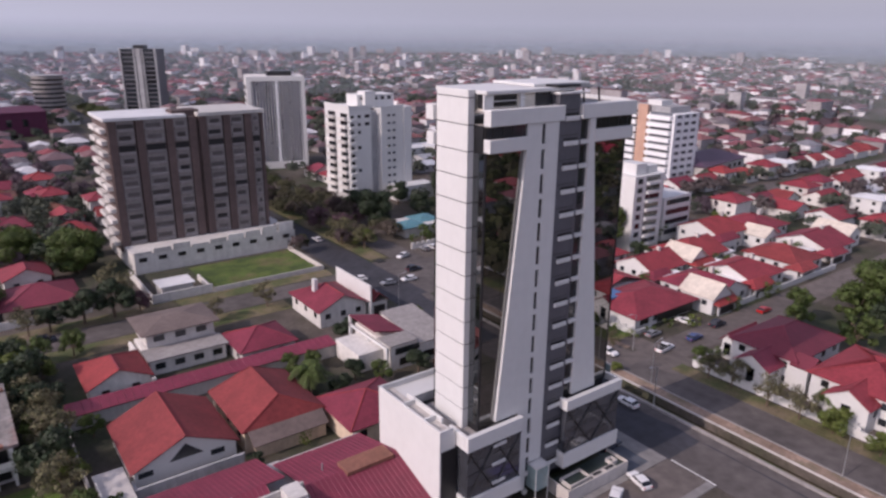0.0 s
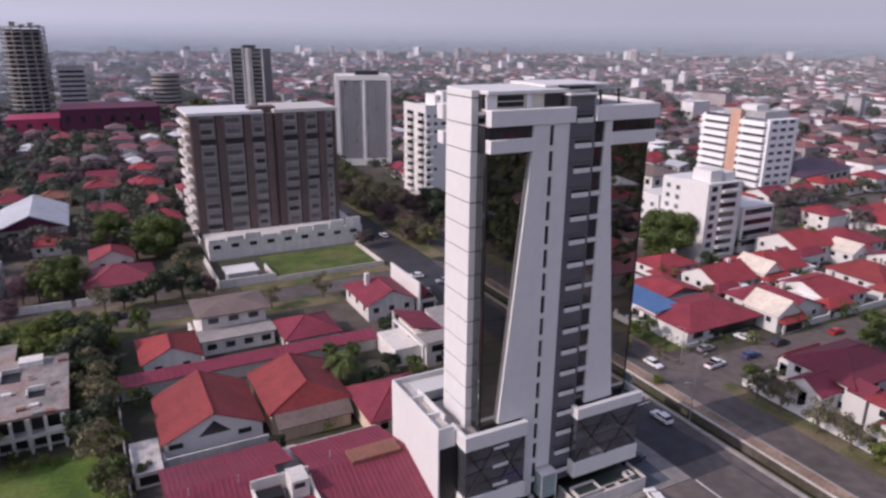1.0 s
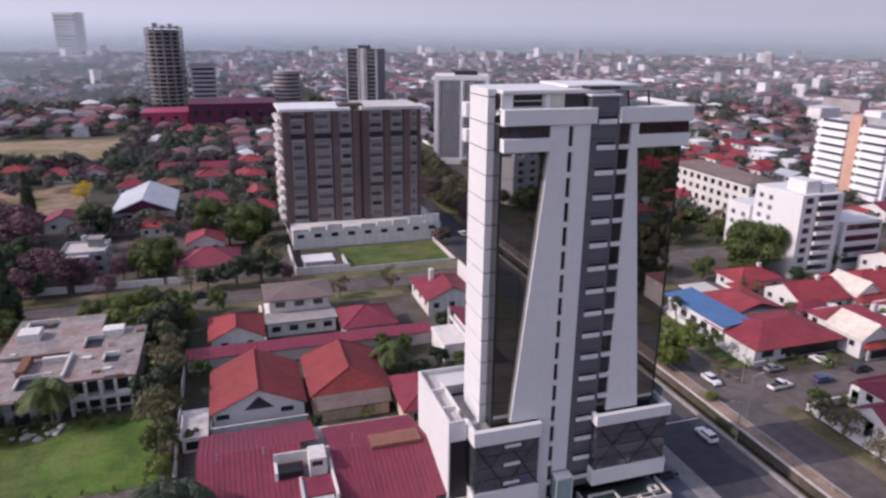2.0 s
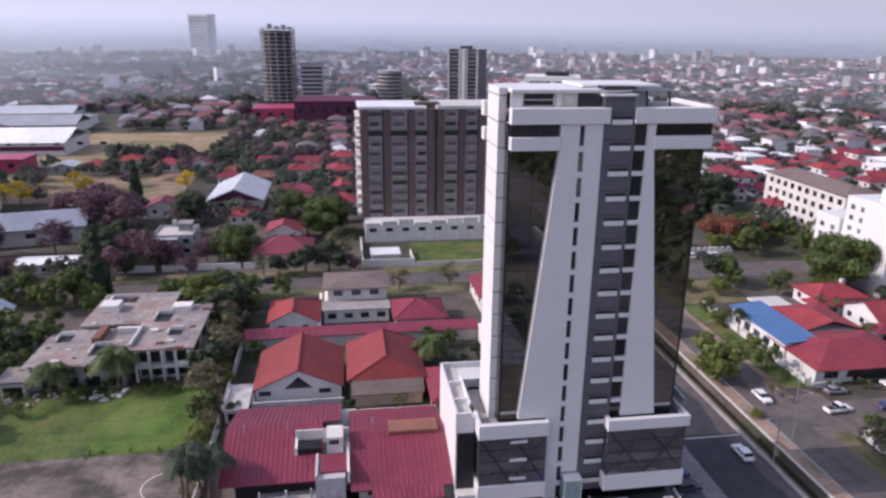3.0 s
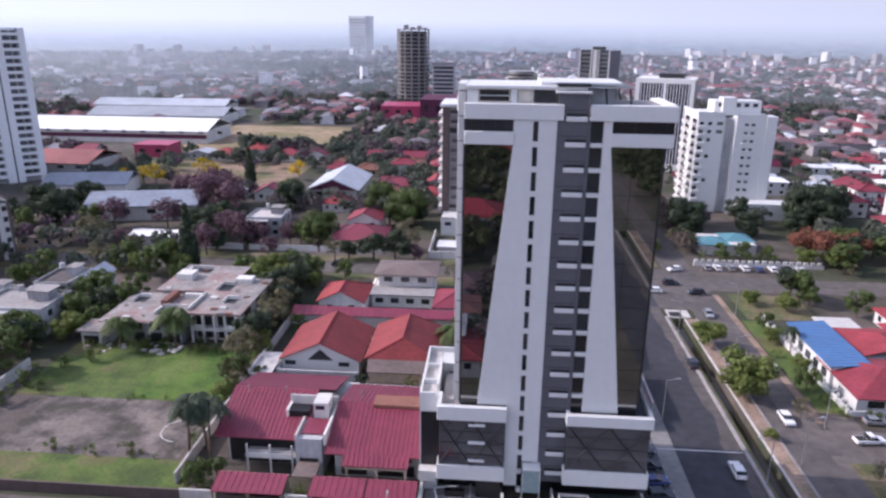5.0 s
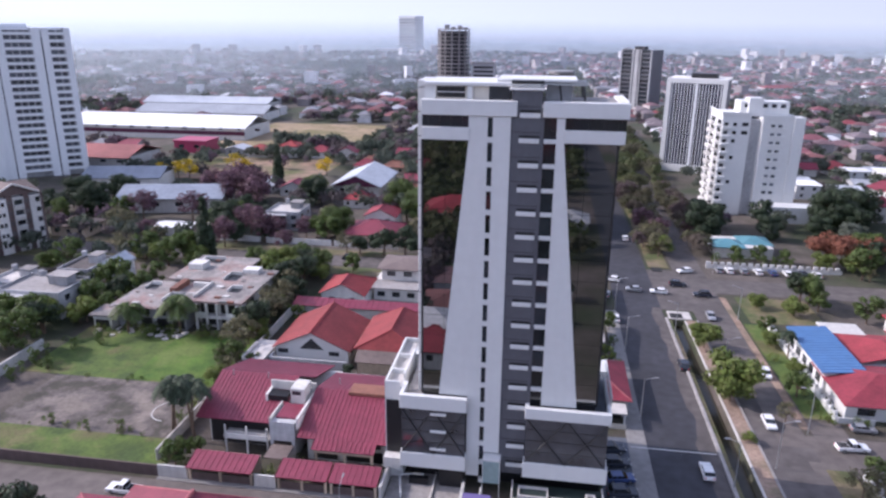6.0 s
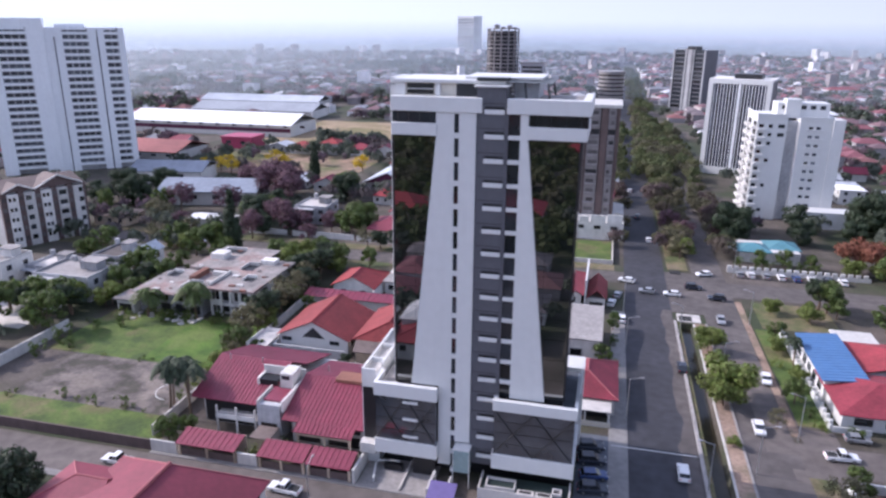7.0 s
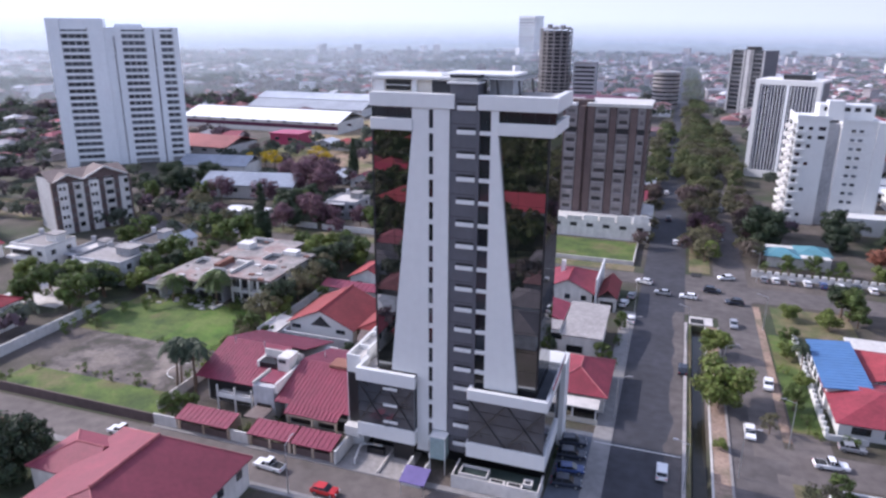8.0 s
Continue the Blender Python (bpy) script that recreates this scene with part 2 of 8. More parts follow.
M = {
    "tower_white": mat("tower_white", (0.62, 0.62, 0.61), 0.55, 0.03, 0.8, 0.06, streak=0.02),
    "tower_dark": mat("tower_dark", (0.1, 0.1, 0.115), 0.5, 0.1, 1.0, 0.1, streak=0.08),
    # black for frames and openings, also painted in where parts lie in shade
    "black_frame_and_shade": mat("black_frame_and_shade", (0.012, 0.012, 0.014), 0.45, 0.1),
    "glass_dark": mat("glass_dark", (0.006, 0.008, 0.007), 0.02, 0.1, 0.3, 0.1, ior=3.1),
    "glass_window": mat("glass_window", (0.02, 0.023, 0.028), 0.08, 0.2, 0.5, 0.2, ior=1.7, spread=0.5),
    "glass_navy": mat("glass_navy", (0.012, 0.014, 0.03), 0.25, 0.2, 0.5, 0.2, spread=0.3),
    "glass_clear": mat("glass_clear", (0.25, 0.33, 0.33), 0.08, 0.1, ior=1.6),
    "stripe_orange": mat("stripe_orange", (0.5, 0.31, 0.23), 0.8, 0.1, 1.0, 0.15, streak=0.12),
    "fresh_white": mat("fresh_white", (0.78, 0.79, 0.8), 0.6, 0.04, 0.8, 0.06, streak=0.05),
    "cream": mat("cream", (0.6, 0.56, 0.49), 0.7, 0.08),
    "plaster": mat("plaster", (0.6, 0.58, 0.55), 0.85, 0.1, 1.0, 0.15, spread=0.15, streak=0.14),
    "plaster_grey": mat("plaster_grey", (0.36, 0.36, 0.37), 0.85, 0.15, 1.0, 0.15, spread=0.2, streak=0.2),
    "plaster_warm": mat("plaster_warm", (0.5, 0.4, 0.3), 0.85, 0.12, 1.0, 0.15, spread=0.25, streak=0.15),
    "concrete": mat("concrete", (0.29, 0.27, 0.26), 0.9, 0.16, 0.9, 0.1, 0.15, spread=0.1, streak=0.2),
    "concrete_pale": mat("concrete_pale", (0.5, 0.47, 0.44), 0.9, 0.16, 0.7, 0.12, 0.1),
    "asphalt": mat("asphalt", (0.037, 0.037, 0.045), 0.8, 0.3, 0.5, 0.09, 0.15),
    "asphalt_worn": mat("asphalt_worn", (0.098, 0.085, 0.081), 0.9, 0.3, 0.45, 0.08, 0.15),
    "street_dust": mat("street_dust", (0.122, 0.103, 0.095), 0.9, 0.26, 0.5, 0.07, 0.12),
    "roof_umber": mat("roof_umber", (0.15, 0.115, 0.105), 0.85, 0.18, 1.2, 0.2, 0.3),
    "sheet_slate": mat("sheet_slate", (0.2, 0.225, 0.27), 0.55, 0.16, 0.5, 0.08, spread=0.15, streak=0.1),
    "glass_hazy": mat("glass_hazy", (0.1, 0.108, 0.125), 0.2, 0.2, 0.5, 0.2, spread=0.35),
    "glass_brown": mat("glass_brown", (0.08, 0.072, 0.072), 0.3, 0.2, 0.5, 0.2, spread=0.4),
    "deck_green": mat("deck_green", (0.028, 0.042, 0.038), 0.5, 0.2, 0.8, 0.2),
    "apron": mat("apron", (0.088, 0.098, 0.118), 0.8, 0.22, 0.6, 0.1, 0.1),
    "paving": mat("paving", (0.22, 0.21, 0.205), 0.9, 0.16, 0.8, 0.1, 0.1),
    "line_paint": mat("line_paint", (0.6, 0.6, 0.58), 0.8, 0.25, 2.0),
    "court": blend_mat("court", (0.055, 0.049, 0.038), (0.122, 0.102, 0.093), (0.19, 0.158, 0.135), 0.13),
    "field": blend_mat("field", (0.15, 0.13, 0.05), (0.24, 0.18, 0.1), (0.3, 0.22, 0.14), 0.03),
    "glass_podium": mat("glass_podium", (0.05, 0.054, 0.064), 0.08, 0.25, 0.4, 0.2, ior=2.0),
    "roof_stained": blend_mat("roof_stained", (0.19, 0.172, 0.165), (0.27, 0.245, 0.23), (0.26, 0.18, 0.165), 0.12, 0.9, 0.1),
    "lot": blend_mat("lot", (0.12, 0.12, 0.045), (0.2, 0.15, 0.09), (0.26, 0.17, 0.12), 0.05),
    "dirt": blend_mat("dirt", (0.22, 0.15, 0.11), (0.29, 0.205, 0.155), (0.17, 0.135, 0.09), 0.12),
    "grass": blend_mat("grass", (0.045, 0.075, 0.016), (0.075, 0.115, 0.02), (0.12, 0.11, 0.045), 0.09),
    "grass_dry": blend_mat("grass_dry", (0.07, 0.09, 0.03), (0.13, 0.115, 0.055), (0.18, 0.14, 0.09), 0.08),
    "ground": blend_mat("ground", (0.035, 0.046, 0.02), (0.065, 0.056, 0.042), (0.11, 0.09, 0.08), 0.022),
    "roof_cream": mat("roof_cream", (0.6, 0.54, 0.46), 0.75, 0.14, 0.9, 0.15, streak=0.12),
    "tile_red": mat("tile_red", (0.225, 0.03, 0.043), 0.8, 0.2, 1.6, 0.25, 0.25, spread=0.18, hue=0.012),
    "tile_orange": mat("tile_orange", (0.225, 0.037, 0.038), 0.85, 0.18, 1.4, 0.2, 0.2, spread=0.1),
    "tile_brown": mat("tile_brown", (0.2, 0.085, 0.06), 0.85, 0.2, 1.4, 0.2, 0.4, spread=0.15),
    "tile_pink": mat("tile_pink", (0.3, 0.085, 0.095), 0.75, 0.16, 1.4, 0.2, 0.2),
    "tile_wine": mat("tile_wine", (0.175, 0.027, 0.046), 0.7, 0.14, 1.4, 0.2, 0.3, spread=0.15),
    "sheet_pink": mat("sheet_pink", (0.19, 0.027, 0.052), 0.55, 0.12, 0.8, 0.2, 0.1, spread=0.05),
    "sheet_blue": mat("sheet_blue", (0.065, 0.15, 0.31), 0.5, 0.1, 0.6, 0.15),
    "sheet_teal": mat("sheet_teal", (0.09, 0.23, 0.27), 0.5, 0.12, 0.6, 0.15),
    "sheet_grey": mat("sheet_grey", (0.38, 0.4, 0.43), 0.5, 0.16, 0.5, 0.08, spread=0.2, streak=0.1),
    "sheet_white": mat("sheet_white", (0.72, 0.72, 0.72), 0.5, 0.1, 0.4, 0.06, spread=0.08),
    "sheet_rust": mat("sheet_rust", (0.22, 0.07, 0.065), 0.7, 0.2, 0.5, 0.08, spread=0.2),
    "brick_brown": mat("brick_brown", (0.112, 0.078, 0.073), 0.85, 0.15, 0.8, 0.12, spread=0.08, streak=0.12),
    "stone_grey": mat("stone_grey", (0.22, 0.2, 0.2), 0.85, 0.12, 0.8, 0.12, spread=0.1, streak=0.1),
    "magenta_sheet": mat("magenta_sheet", (0.36, 0.04, 0.1), 0.5, 0.1, 0.5, 0.1),
    "stone_pale": mat("stone_pale", (0.26, 0.237, 0.235), 0.85, 0.12, 0.8, 0.12, streak=0.15),
    "sheet_violet": mat("sheet_violet", (0.085, 0.045, 0.075), 0.6, 0.16, 0.6, 0.1, streak=0.1),
    "maroon": mat("maroon", (0.085, 0.012, 0.042), 0.75, 0.15, 0.5, 0.08),
    "bark": mat("bark", (0.13, 0.09, 0.065), 0.95, 0.25, 4.0, 0.5, 0.5),
    "leaf": mat("leaf", (0.085, 0.12, 0.03), 0.7, 0.15, 0.9, 0.2, island=0.35, hue=0.02, leafy=0.35),
    "leaf_dark": mat("leaf_dark", (0.04, 0.06, 0.03), 0.7, 0.15, 0.9, 0.2, island=0.35, hue=0.015, leafy=0.3),
    "leaf_light": mat("leaf_light", (0.14, 0.175, 0.04), 0.7, 0.15, 0.9, 0.2, island=0.35, hue=0.02, leafy=0.35),
    "leaf_dry": mat("leaf_dry", (0.13, 0.12, 0.065), 0.8, 0.15, 0.9, 0.2, island=0.35, hue=0.02, leafy=0.2),
    "leaf_yellow": mat("leaf_yellow", (0.6, 0.42, 0.02), 0.7, 0.12, 0.9, 0.2, island=0.3, leafy=0.3),
    "leaf_purple": mat("leaf_purple", (0.13, 0.07, 0.088), 0.8, 0.12, 0.9, 0.2, island=0.35, leafy=0.2),
    "leaf_brown": ramp_mat("leaf_brown", [(0.09, 0.085, 0.05), (0.105, 0.085, 0.068), (0.085, 0.085, 0.045), (0.11, 0.08, 0.078)], patch=0.14, leafy=0.4),
    # distant leaves carry painted haze: paler and bluer than the near ones
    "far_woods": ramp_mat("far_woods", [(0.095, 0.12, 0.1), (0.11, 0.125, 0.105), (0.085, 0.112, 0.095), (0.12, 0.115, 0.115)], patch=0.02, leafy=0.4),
    "leaf_olive": ramp_mat("leaf_olive", [(0.085, 0.1, 0.04), (0.1, 0.105, 0.048), (0.075, 0.095, 0.038), (0.095, 0.09, 0.055)], patch=0.09, leafy=0.4),
    "south_roof": ramp_mat("south_roof", [(0.3, 0.02, 0.05), (0.26, 0.03, 0.04), (0.3, 0.035, 0.05), (0.28, 0.02, 0.045)]),
    "lawn_fresh": blend_mat("lawn_fresh", (0.05, 0.105, 0.012), (0.075, 0.135, 0.016), (0.1, 0.14, 0.03), 0.12),
    "leaf_rust": mat("leaf_rust", (0.2, 0.075, 0.045), 0.8, 0.12, 0.9, 0.2, island=0.35, leafy=0.25),
    "rubber": mat("rubber", (0.02, 0.02, 0.02), 0.8, 0.1),
    "steel": mat("steel", (0.42, 0.43, 0.44), 0.4, 0.1, metal=0.7),
    "car_white": mat("car_white", (0.75, 0.75, 0.75), 0.25, 0.03),
    "car_silver": mat("car_silver", (0.42, 0.43, 0.45), 0.3, 0.04, metal=0.5),
    "car_red": mat("car_red", (0.45, 0.02, 0.02), 0.25, 0.04),
    "car_dark": mat("car_dark", (0.03, 0.035, 0.05), 0.25, 0.04),
    "car_blue": mat("car_blue", (0.05, 0.08, 0.2), 0.25, 0.04),
    "lamp_red": mat("lamp_red", (0.5, 0.02, 0.02), 0.3, 0.05),
    "awning": mat("awning", (0.13, 0.1, 0.25), 0.7, 0.1, 1.0, 0.3),
    "water": mat("water", (0.035, 0.03, 0.02), 0.2, 0.15, 0.5, 0.1, ior=1.33),
    # far roofs, walls and leaves: haze is mixed into these muted, greyed colours
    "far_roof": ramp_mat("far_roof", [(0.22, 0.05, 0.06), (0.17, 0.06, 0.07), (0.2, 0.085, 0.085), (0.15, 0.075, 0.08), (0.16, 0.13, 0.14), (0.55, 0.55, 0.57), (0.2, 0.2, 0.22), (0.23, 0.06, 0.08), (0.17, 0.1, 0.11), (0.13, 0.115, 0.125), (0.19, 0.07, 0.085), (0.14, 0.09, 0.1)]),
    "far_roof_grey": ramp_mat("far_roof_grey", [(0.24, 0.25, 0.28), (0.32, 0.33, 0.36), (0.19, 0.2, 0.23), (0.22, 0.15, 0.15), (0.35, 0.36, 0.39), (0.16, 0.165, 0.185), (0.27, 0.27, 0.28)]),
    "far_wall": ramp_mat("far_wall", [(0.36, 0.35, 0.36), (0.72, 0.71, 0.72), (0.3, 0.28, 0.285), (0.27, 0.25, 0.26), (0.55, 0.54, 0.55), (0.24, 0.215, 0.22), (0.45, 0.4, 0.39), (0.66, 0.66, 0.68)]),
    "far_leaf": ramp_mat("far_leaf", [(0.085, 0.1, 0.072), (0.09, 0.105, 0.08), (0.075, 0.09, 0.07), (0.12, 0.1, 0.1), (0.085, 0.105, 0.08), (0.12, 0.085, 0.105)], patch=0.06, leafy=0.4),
}

# the far skyline is a glowing ring: haze painted in emission, thinning out upwards
haze = bpy.data.materials.new("painted_haze_glow")
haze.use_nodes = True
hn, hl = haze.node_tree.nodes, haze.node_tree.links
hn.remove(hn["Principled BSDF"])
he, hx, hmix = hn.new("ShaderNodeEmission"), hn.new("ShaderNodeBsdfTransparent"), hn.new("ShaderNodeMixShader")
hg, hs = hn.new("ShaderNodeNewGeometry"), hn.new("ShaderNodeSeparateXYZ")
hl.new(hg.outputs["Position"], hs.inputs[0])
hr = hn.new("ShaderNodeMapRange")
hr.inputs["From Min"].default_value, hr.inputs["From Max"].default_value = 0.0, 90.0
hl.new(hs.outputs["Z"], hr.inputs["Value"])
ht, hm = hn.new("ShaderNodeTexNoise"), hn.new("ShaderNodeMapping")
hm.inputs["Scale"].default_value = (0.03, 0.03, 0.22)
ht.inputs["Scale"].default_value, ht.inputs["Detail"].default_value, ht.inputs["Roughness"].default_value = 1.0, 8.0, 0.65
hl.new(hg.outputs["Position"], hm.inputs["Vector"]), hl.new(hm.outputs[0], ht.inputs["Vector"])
# the painted mottle for far blocks and woods dies away with height
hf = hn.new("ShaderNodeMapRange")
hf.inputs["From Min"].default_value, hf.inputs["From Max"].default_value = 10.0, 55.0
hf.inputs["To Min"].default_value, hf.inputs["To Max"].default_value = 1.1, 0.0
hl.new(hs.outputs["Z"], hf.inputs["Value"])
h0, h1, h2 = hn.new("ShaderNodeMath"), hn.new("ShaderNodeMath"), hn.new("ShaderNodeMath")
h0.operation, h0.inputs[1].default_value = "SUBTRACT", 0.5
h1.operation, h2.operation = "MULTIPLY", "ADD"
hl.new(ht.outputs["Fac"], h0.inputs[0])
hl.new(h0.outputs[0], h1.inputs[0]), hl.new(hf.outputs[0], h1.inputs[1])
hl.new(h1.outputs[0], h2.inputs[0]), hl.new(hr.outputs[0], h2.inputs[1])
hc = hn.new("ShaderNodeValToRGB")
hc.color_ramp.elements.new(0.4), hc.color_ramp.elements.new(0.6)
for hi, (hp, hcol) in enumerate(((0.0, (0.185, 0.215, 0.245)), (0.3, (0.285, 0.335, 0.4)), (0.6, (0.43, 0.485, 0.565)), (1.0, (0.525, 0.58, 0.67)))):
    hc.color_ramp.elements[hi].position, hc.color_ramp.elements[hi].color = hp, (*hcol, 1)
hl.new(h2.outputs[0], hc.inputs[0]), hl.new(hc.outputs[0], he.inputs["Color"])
# the painted glow is stronger on the west side, towards the sun
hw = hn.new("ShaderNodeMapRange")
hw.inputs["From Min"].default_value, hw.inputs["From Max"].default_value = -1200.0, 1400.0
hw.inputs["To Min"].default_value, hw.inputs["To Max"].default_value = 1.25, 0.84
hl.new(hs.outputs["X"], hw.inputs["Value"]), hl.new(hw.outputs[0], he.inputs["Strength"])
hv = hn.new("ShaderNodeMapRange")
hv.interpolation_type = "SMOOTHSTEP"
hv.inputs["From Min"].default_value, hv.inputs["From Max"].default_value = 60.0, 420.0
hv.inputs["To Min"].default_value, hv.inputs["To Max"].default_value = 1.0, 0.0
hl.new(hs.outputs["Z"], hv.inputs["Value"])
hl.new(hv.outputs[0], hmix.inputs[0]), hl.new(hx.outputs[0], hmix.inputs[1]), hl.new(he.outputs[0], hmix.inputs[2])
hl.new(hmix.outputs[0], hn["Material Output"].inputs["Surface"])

# faint scattering gauze added as the far town's haze, lit by sun and sky, denser to the west, gone above the roofs
mist = bpy.data.materials.new("haze_gauze")
mist.use_nodes = True
mn, ml = mist.node_tree.nodes, mist.node_tree.links
mn.remove(mn["Principled BSDF"])
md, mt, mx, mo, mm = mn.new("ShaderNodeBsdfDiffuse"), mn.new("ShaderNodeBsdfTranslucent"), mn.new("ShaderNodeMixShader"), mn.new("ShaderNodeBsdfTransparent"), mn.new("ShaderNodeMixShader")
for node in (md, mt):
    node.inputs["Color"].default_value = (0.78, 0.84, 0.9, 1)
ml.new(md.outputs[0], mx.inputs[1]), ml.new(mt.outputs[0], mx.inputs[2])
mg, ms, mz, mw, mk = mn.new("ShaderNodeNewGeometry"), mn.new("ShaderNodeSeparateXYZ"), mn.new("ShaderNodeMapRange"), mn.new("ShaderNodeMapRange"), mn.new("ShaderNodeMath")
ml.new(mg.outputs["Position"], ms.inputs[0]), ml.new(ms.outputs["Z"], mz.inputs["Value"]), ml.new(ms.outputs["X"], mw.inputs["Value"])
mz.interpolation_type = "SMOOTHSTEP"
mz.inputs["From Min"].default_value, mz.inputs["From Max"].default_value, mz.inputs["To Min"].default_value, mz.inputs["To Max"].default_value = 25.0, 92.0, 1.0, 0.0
# denser in the west so that the haze brightens towards the sun
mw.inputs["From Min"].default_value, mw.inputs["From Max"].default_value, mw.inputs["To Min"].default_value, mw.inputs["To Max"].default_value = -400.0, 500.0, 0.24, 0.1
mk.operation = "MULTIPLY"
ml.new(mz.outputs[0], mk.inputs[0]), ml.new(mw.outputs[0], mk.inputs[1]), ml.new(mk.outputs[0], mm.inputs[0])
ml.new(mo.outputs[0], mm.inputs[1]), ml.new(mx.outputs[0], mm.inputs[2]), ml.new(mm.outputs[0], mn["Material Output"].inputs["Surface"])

# ---- mesh tools ----
def put(name, mesh, material, parent=None, label=""):
    ob = new(name, mesh)
    if material:
        for one in material if isinstance(material, (list, tuple)) else [material]:
            if len(mesh.materials) < (len(material) if isinstance(material, (list, tuple)) else 1):
                mesh.materials.append(one)
    if parent:
        ob.parent = parent
    return tagged(ob, label)


def part(name, bm, material, parent, label=""):
    """Links a bmesh as one mesh object under a thing or a part."""
    mesh = bpy.data.meshes.new(name)
    bm.to_mesh(mesh)
    bm.free()
    return put(name, mesh, material, parent, label)


def thing(name, label, category, place=(0, 0, 0), turn=0.0, group="", kind=""):
    ob = new(name)
    ob.empty_display_size = 0.5
    ob.matrix_basis = pose(*place, 0, 0, turn)
    return tagged(ob, label, category, group, kind)


BOX = [(0, 3, 2, 1), (4, 5, 6, 7), (0, 1, 5, 4), (1, 2, 6, 5), (2, 3, 7, 6), (3, 0, 4, 7)]


def box(bm, x0, x1, y0, y1, z0, z1):
    v = [bm.verts.new(p) for p in ((x0, y0, z0), (x1, y0, z0), (x1, y1, z0), (x0, y1, z0), (x0, y0, z1), (x1, y0, z1), (x1, y1, z1), (x0, y1, z1))]
    for f in BOX:
        bm.faces.new([v[i] for i in f])
    return v


def boxes(*rows):
    bm = bmesh.new()
    for r in rows:
        box(bm, *r)
    return bm


def soft_box(x0, x1, y0, y1, z0, z1, bevel=0.05):
    bm = boxes((x0, x1, y0, y1, z0, z1))
    bmesh.ops.bevel(bm, geom=bm.edges[:], offset=bevel, segments=1, affect="EDGES")
    return bm


def prism(bm, outline, low, high, axis="y"):
    """A plate: an outline in the plane across the axis, from low to high along it."""
    def at(u, w, d):
        return (u, d, w) if axis == "y" else (d, u, w) if axis == "x" else (u, w, d)
    a = [bm.verts.new(at(u, w, low)) for u, w in outline]
    b = [bm.verts.new(at(u, w, high)) for u, w in outline]
    bm.faces.new(a), bm.faces.new(b[::-1])
    for i in range(len(a)):
        j = (i + 1) % len(a)
        bm.faces.new((a[j], a[i], b[i], b[j]))
    bmesh.ops.recalc_face_normals(bm, faces=bm.faces[:])


def tube(bm, p, q, r0, r1, sides=7):
    p, q = Vector(p), Vector(q)
    d = (q - p).normalized()
    u = d.orthogonal().normalized()
    w = d.cross(u)
    rings = []
    for c, r in ((p, r0), (q, r1)):
        rings.append([bm.verts.new(c + (u * math.cos(a) + w * math.sin(a)) * r) for a in (2 * math.pi * k / sides for k in range(sides))])
    for k in range(sides):
        bm.faces.new((rings[0][k], rings[0][(k + 1) % sides], rings[1][(k + 1) % sides], rings[1][k]))
    bm.faces.new(rings[0][::-1]), bm.faces.new(rings[1])


def slab(bm, corners, thick):
    """A sloping plate: its upper corners and its thickness downwards."""
    top = [bm.verts.new(c) for c in corners]
    low = [bm.verts.new((c[0], c[1], c[2] - thick)) for c in corners]
    bm.faces.new(top), bm.faces.new(low[::-1])
    for i in range(len(top)):
        j = (i + 1) % len(top)
        bm.faces.new((top[i], low[i], low[j], top[j]))


def hip(bm, x0, x1, y0, y1, z, rise, along="x", inset0=None, inset1=None, thick=0.18):
    """A roof over a rectangle: hipped where inset > 0, gabled where it is 0."""
    if along == "x":
        half = (y1 - y0) / 2
        a, b = (half if inset0 is None else inset0), (half if inset1 is None else inset1)
        m = (y0 + y1) / 2
        r, s = (x0 + a, m, z + rise), (x1 - b, m, z + rise)
        slab(bm, [(x0, y0, z), (x1, y0, z), s, r], thick)
        slab(bm, [(x1, y1, z), (x0, y1, z), r, s], thick)
        if a:
            slab(bm, [(x0, y1, z), (x0, y0, z), r], thick)
        if b:
            slab(bm, [(x1, y0, z), (x1, y1, z), s], thick)
    else:
        half = (x1 - x0) / 2
        a, b = (half if inset0 is None else inset0), (half if inset1 is None else inset1)
        m = (x0 + x1) / 2
        r, s = (m, y0 + a, z + rise), (m, y1 - b, z + rise)
        slab(bm, [(x0, y1, z), (x0, y0, z), r, s], thick)
        slab(bm, [(x1, y0, z), (x1, y1, z), s, r], thick)
        if a:
            slab(bm, [(x0, y0, z), (x1, y0, z), r], thick)
        if b:
            slab(bm, [(x1, y1, z), (x0, y1, z), s], thick)


def ribbed(parent, material, corners, step=1.1, size=0.11):
    """Standing ribs, each a part, that run down a four-cornered slope (eave left, eave right, ridge right, ridge left)."""
    a, b, c, d = (Vector(p) for p in corners)
    count = max(2, int((b - a).length / step))
    side = (b - a).normalized() * size
    up = (b - a).cross(d - a).normalized() * size * 1.3
    for k in range(count + 1):
        f = k / count
        p, q = a.lerp(b, f), d.lerp(c, f)
        bm = bmesh.new()
        v = [bm.verts.new(w) for w in (p - side, p + side, q + side, q - side, p + up, q + up)]
        bm.faces.new((v[0], v[4], v[5], v[3])), bm.faces.new((v[4], v[1], v[2], v[5])), bm.faces.new((v[0], v[1], v[4]))
        part("rib", bm, material, parent)

# ---- ground, roads, skyline ----
def sheet(name, x0, x1, y0, y1, z, material, label, category, thick=0.12):
    return tagged(part(name, boxes((x0, x1, y0, y1, z - thick, z)), material, None), label, category, kind="structure")


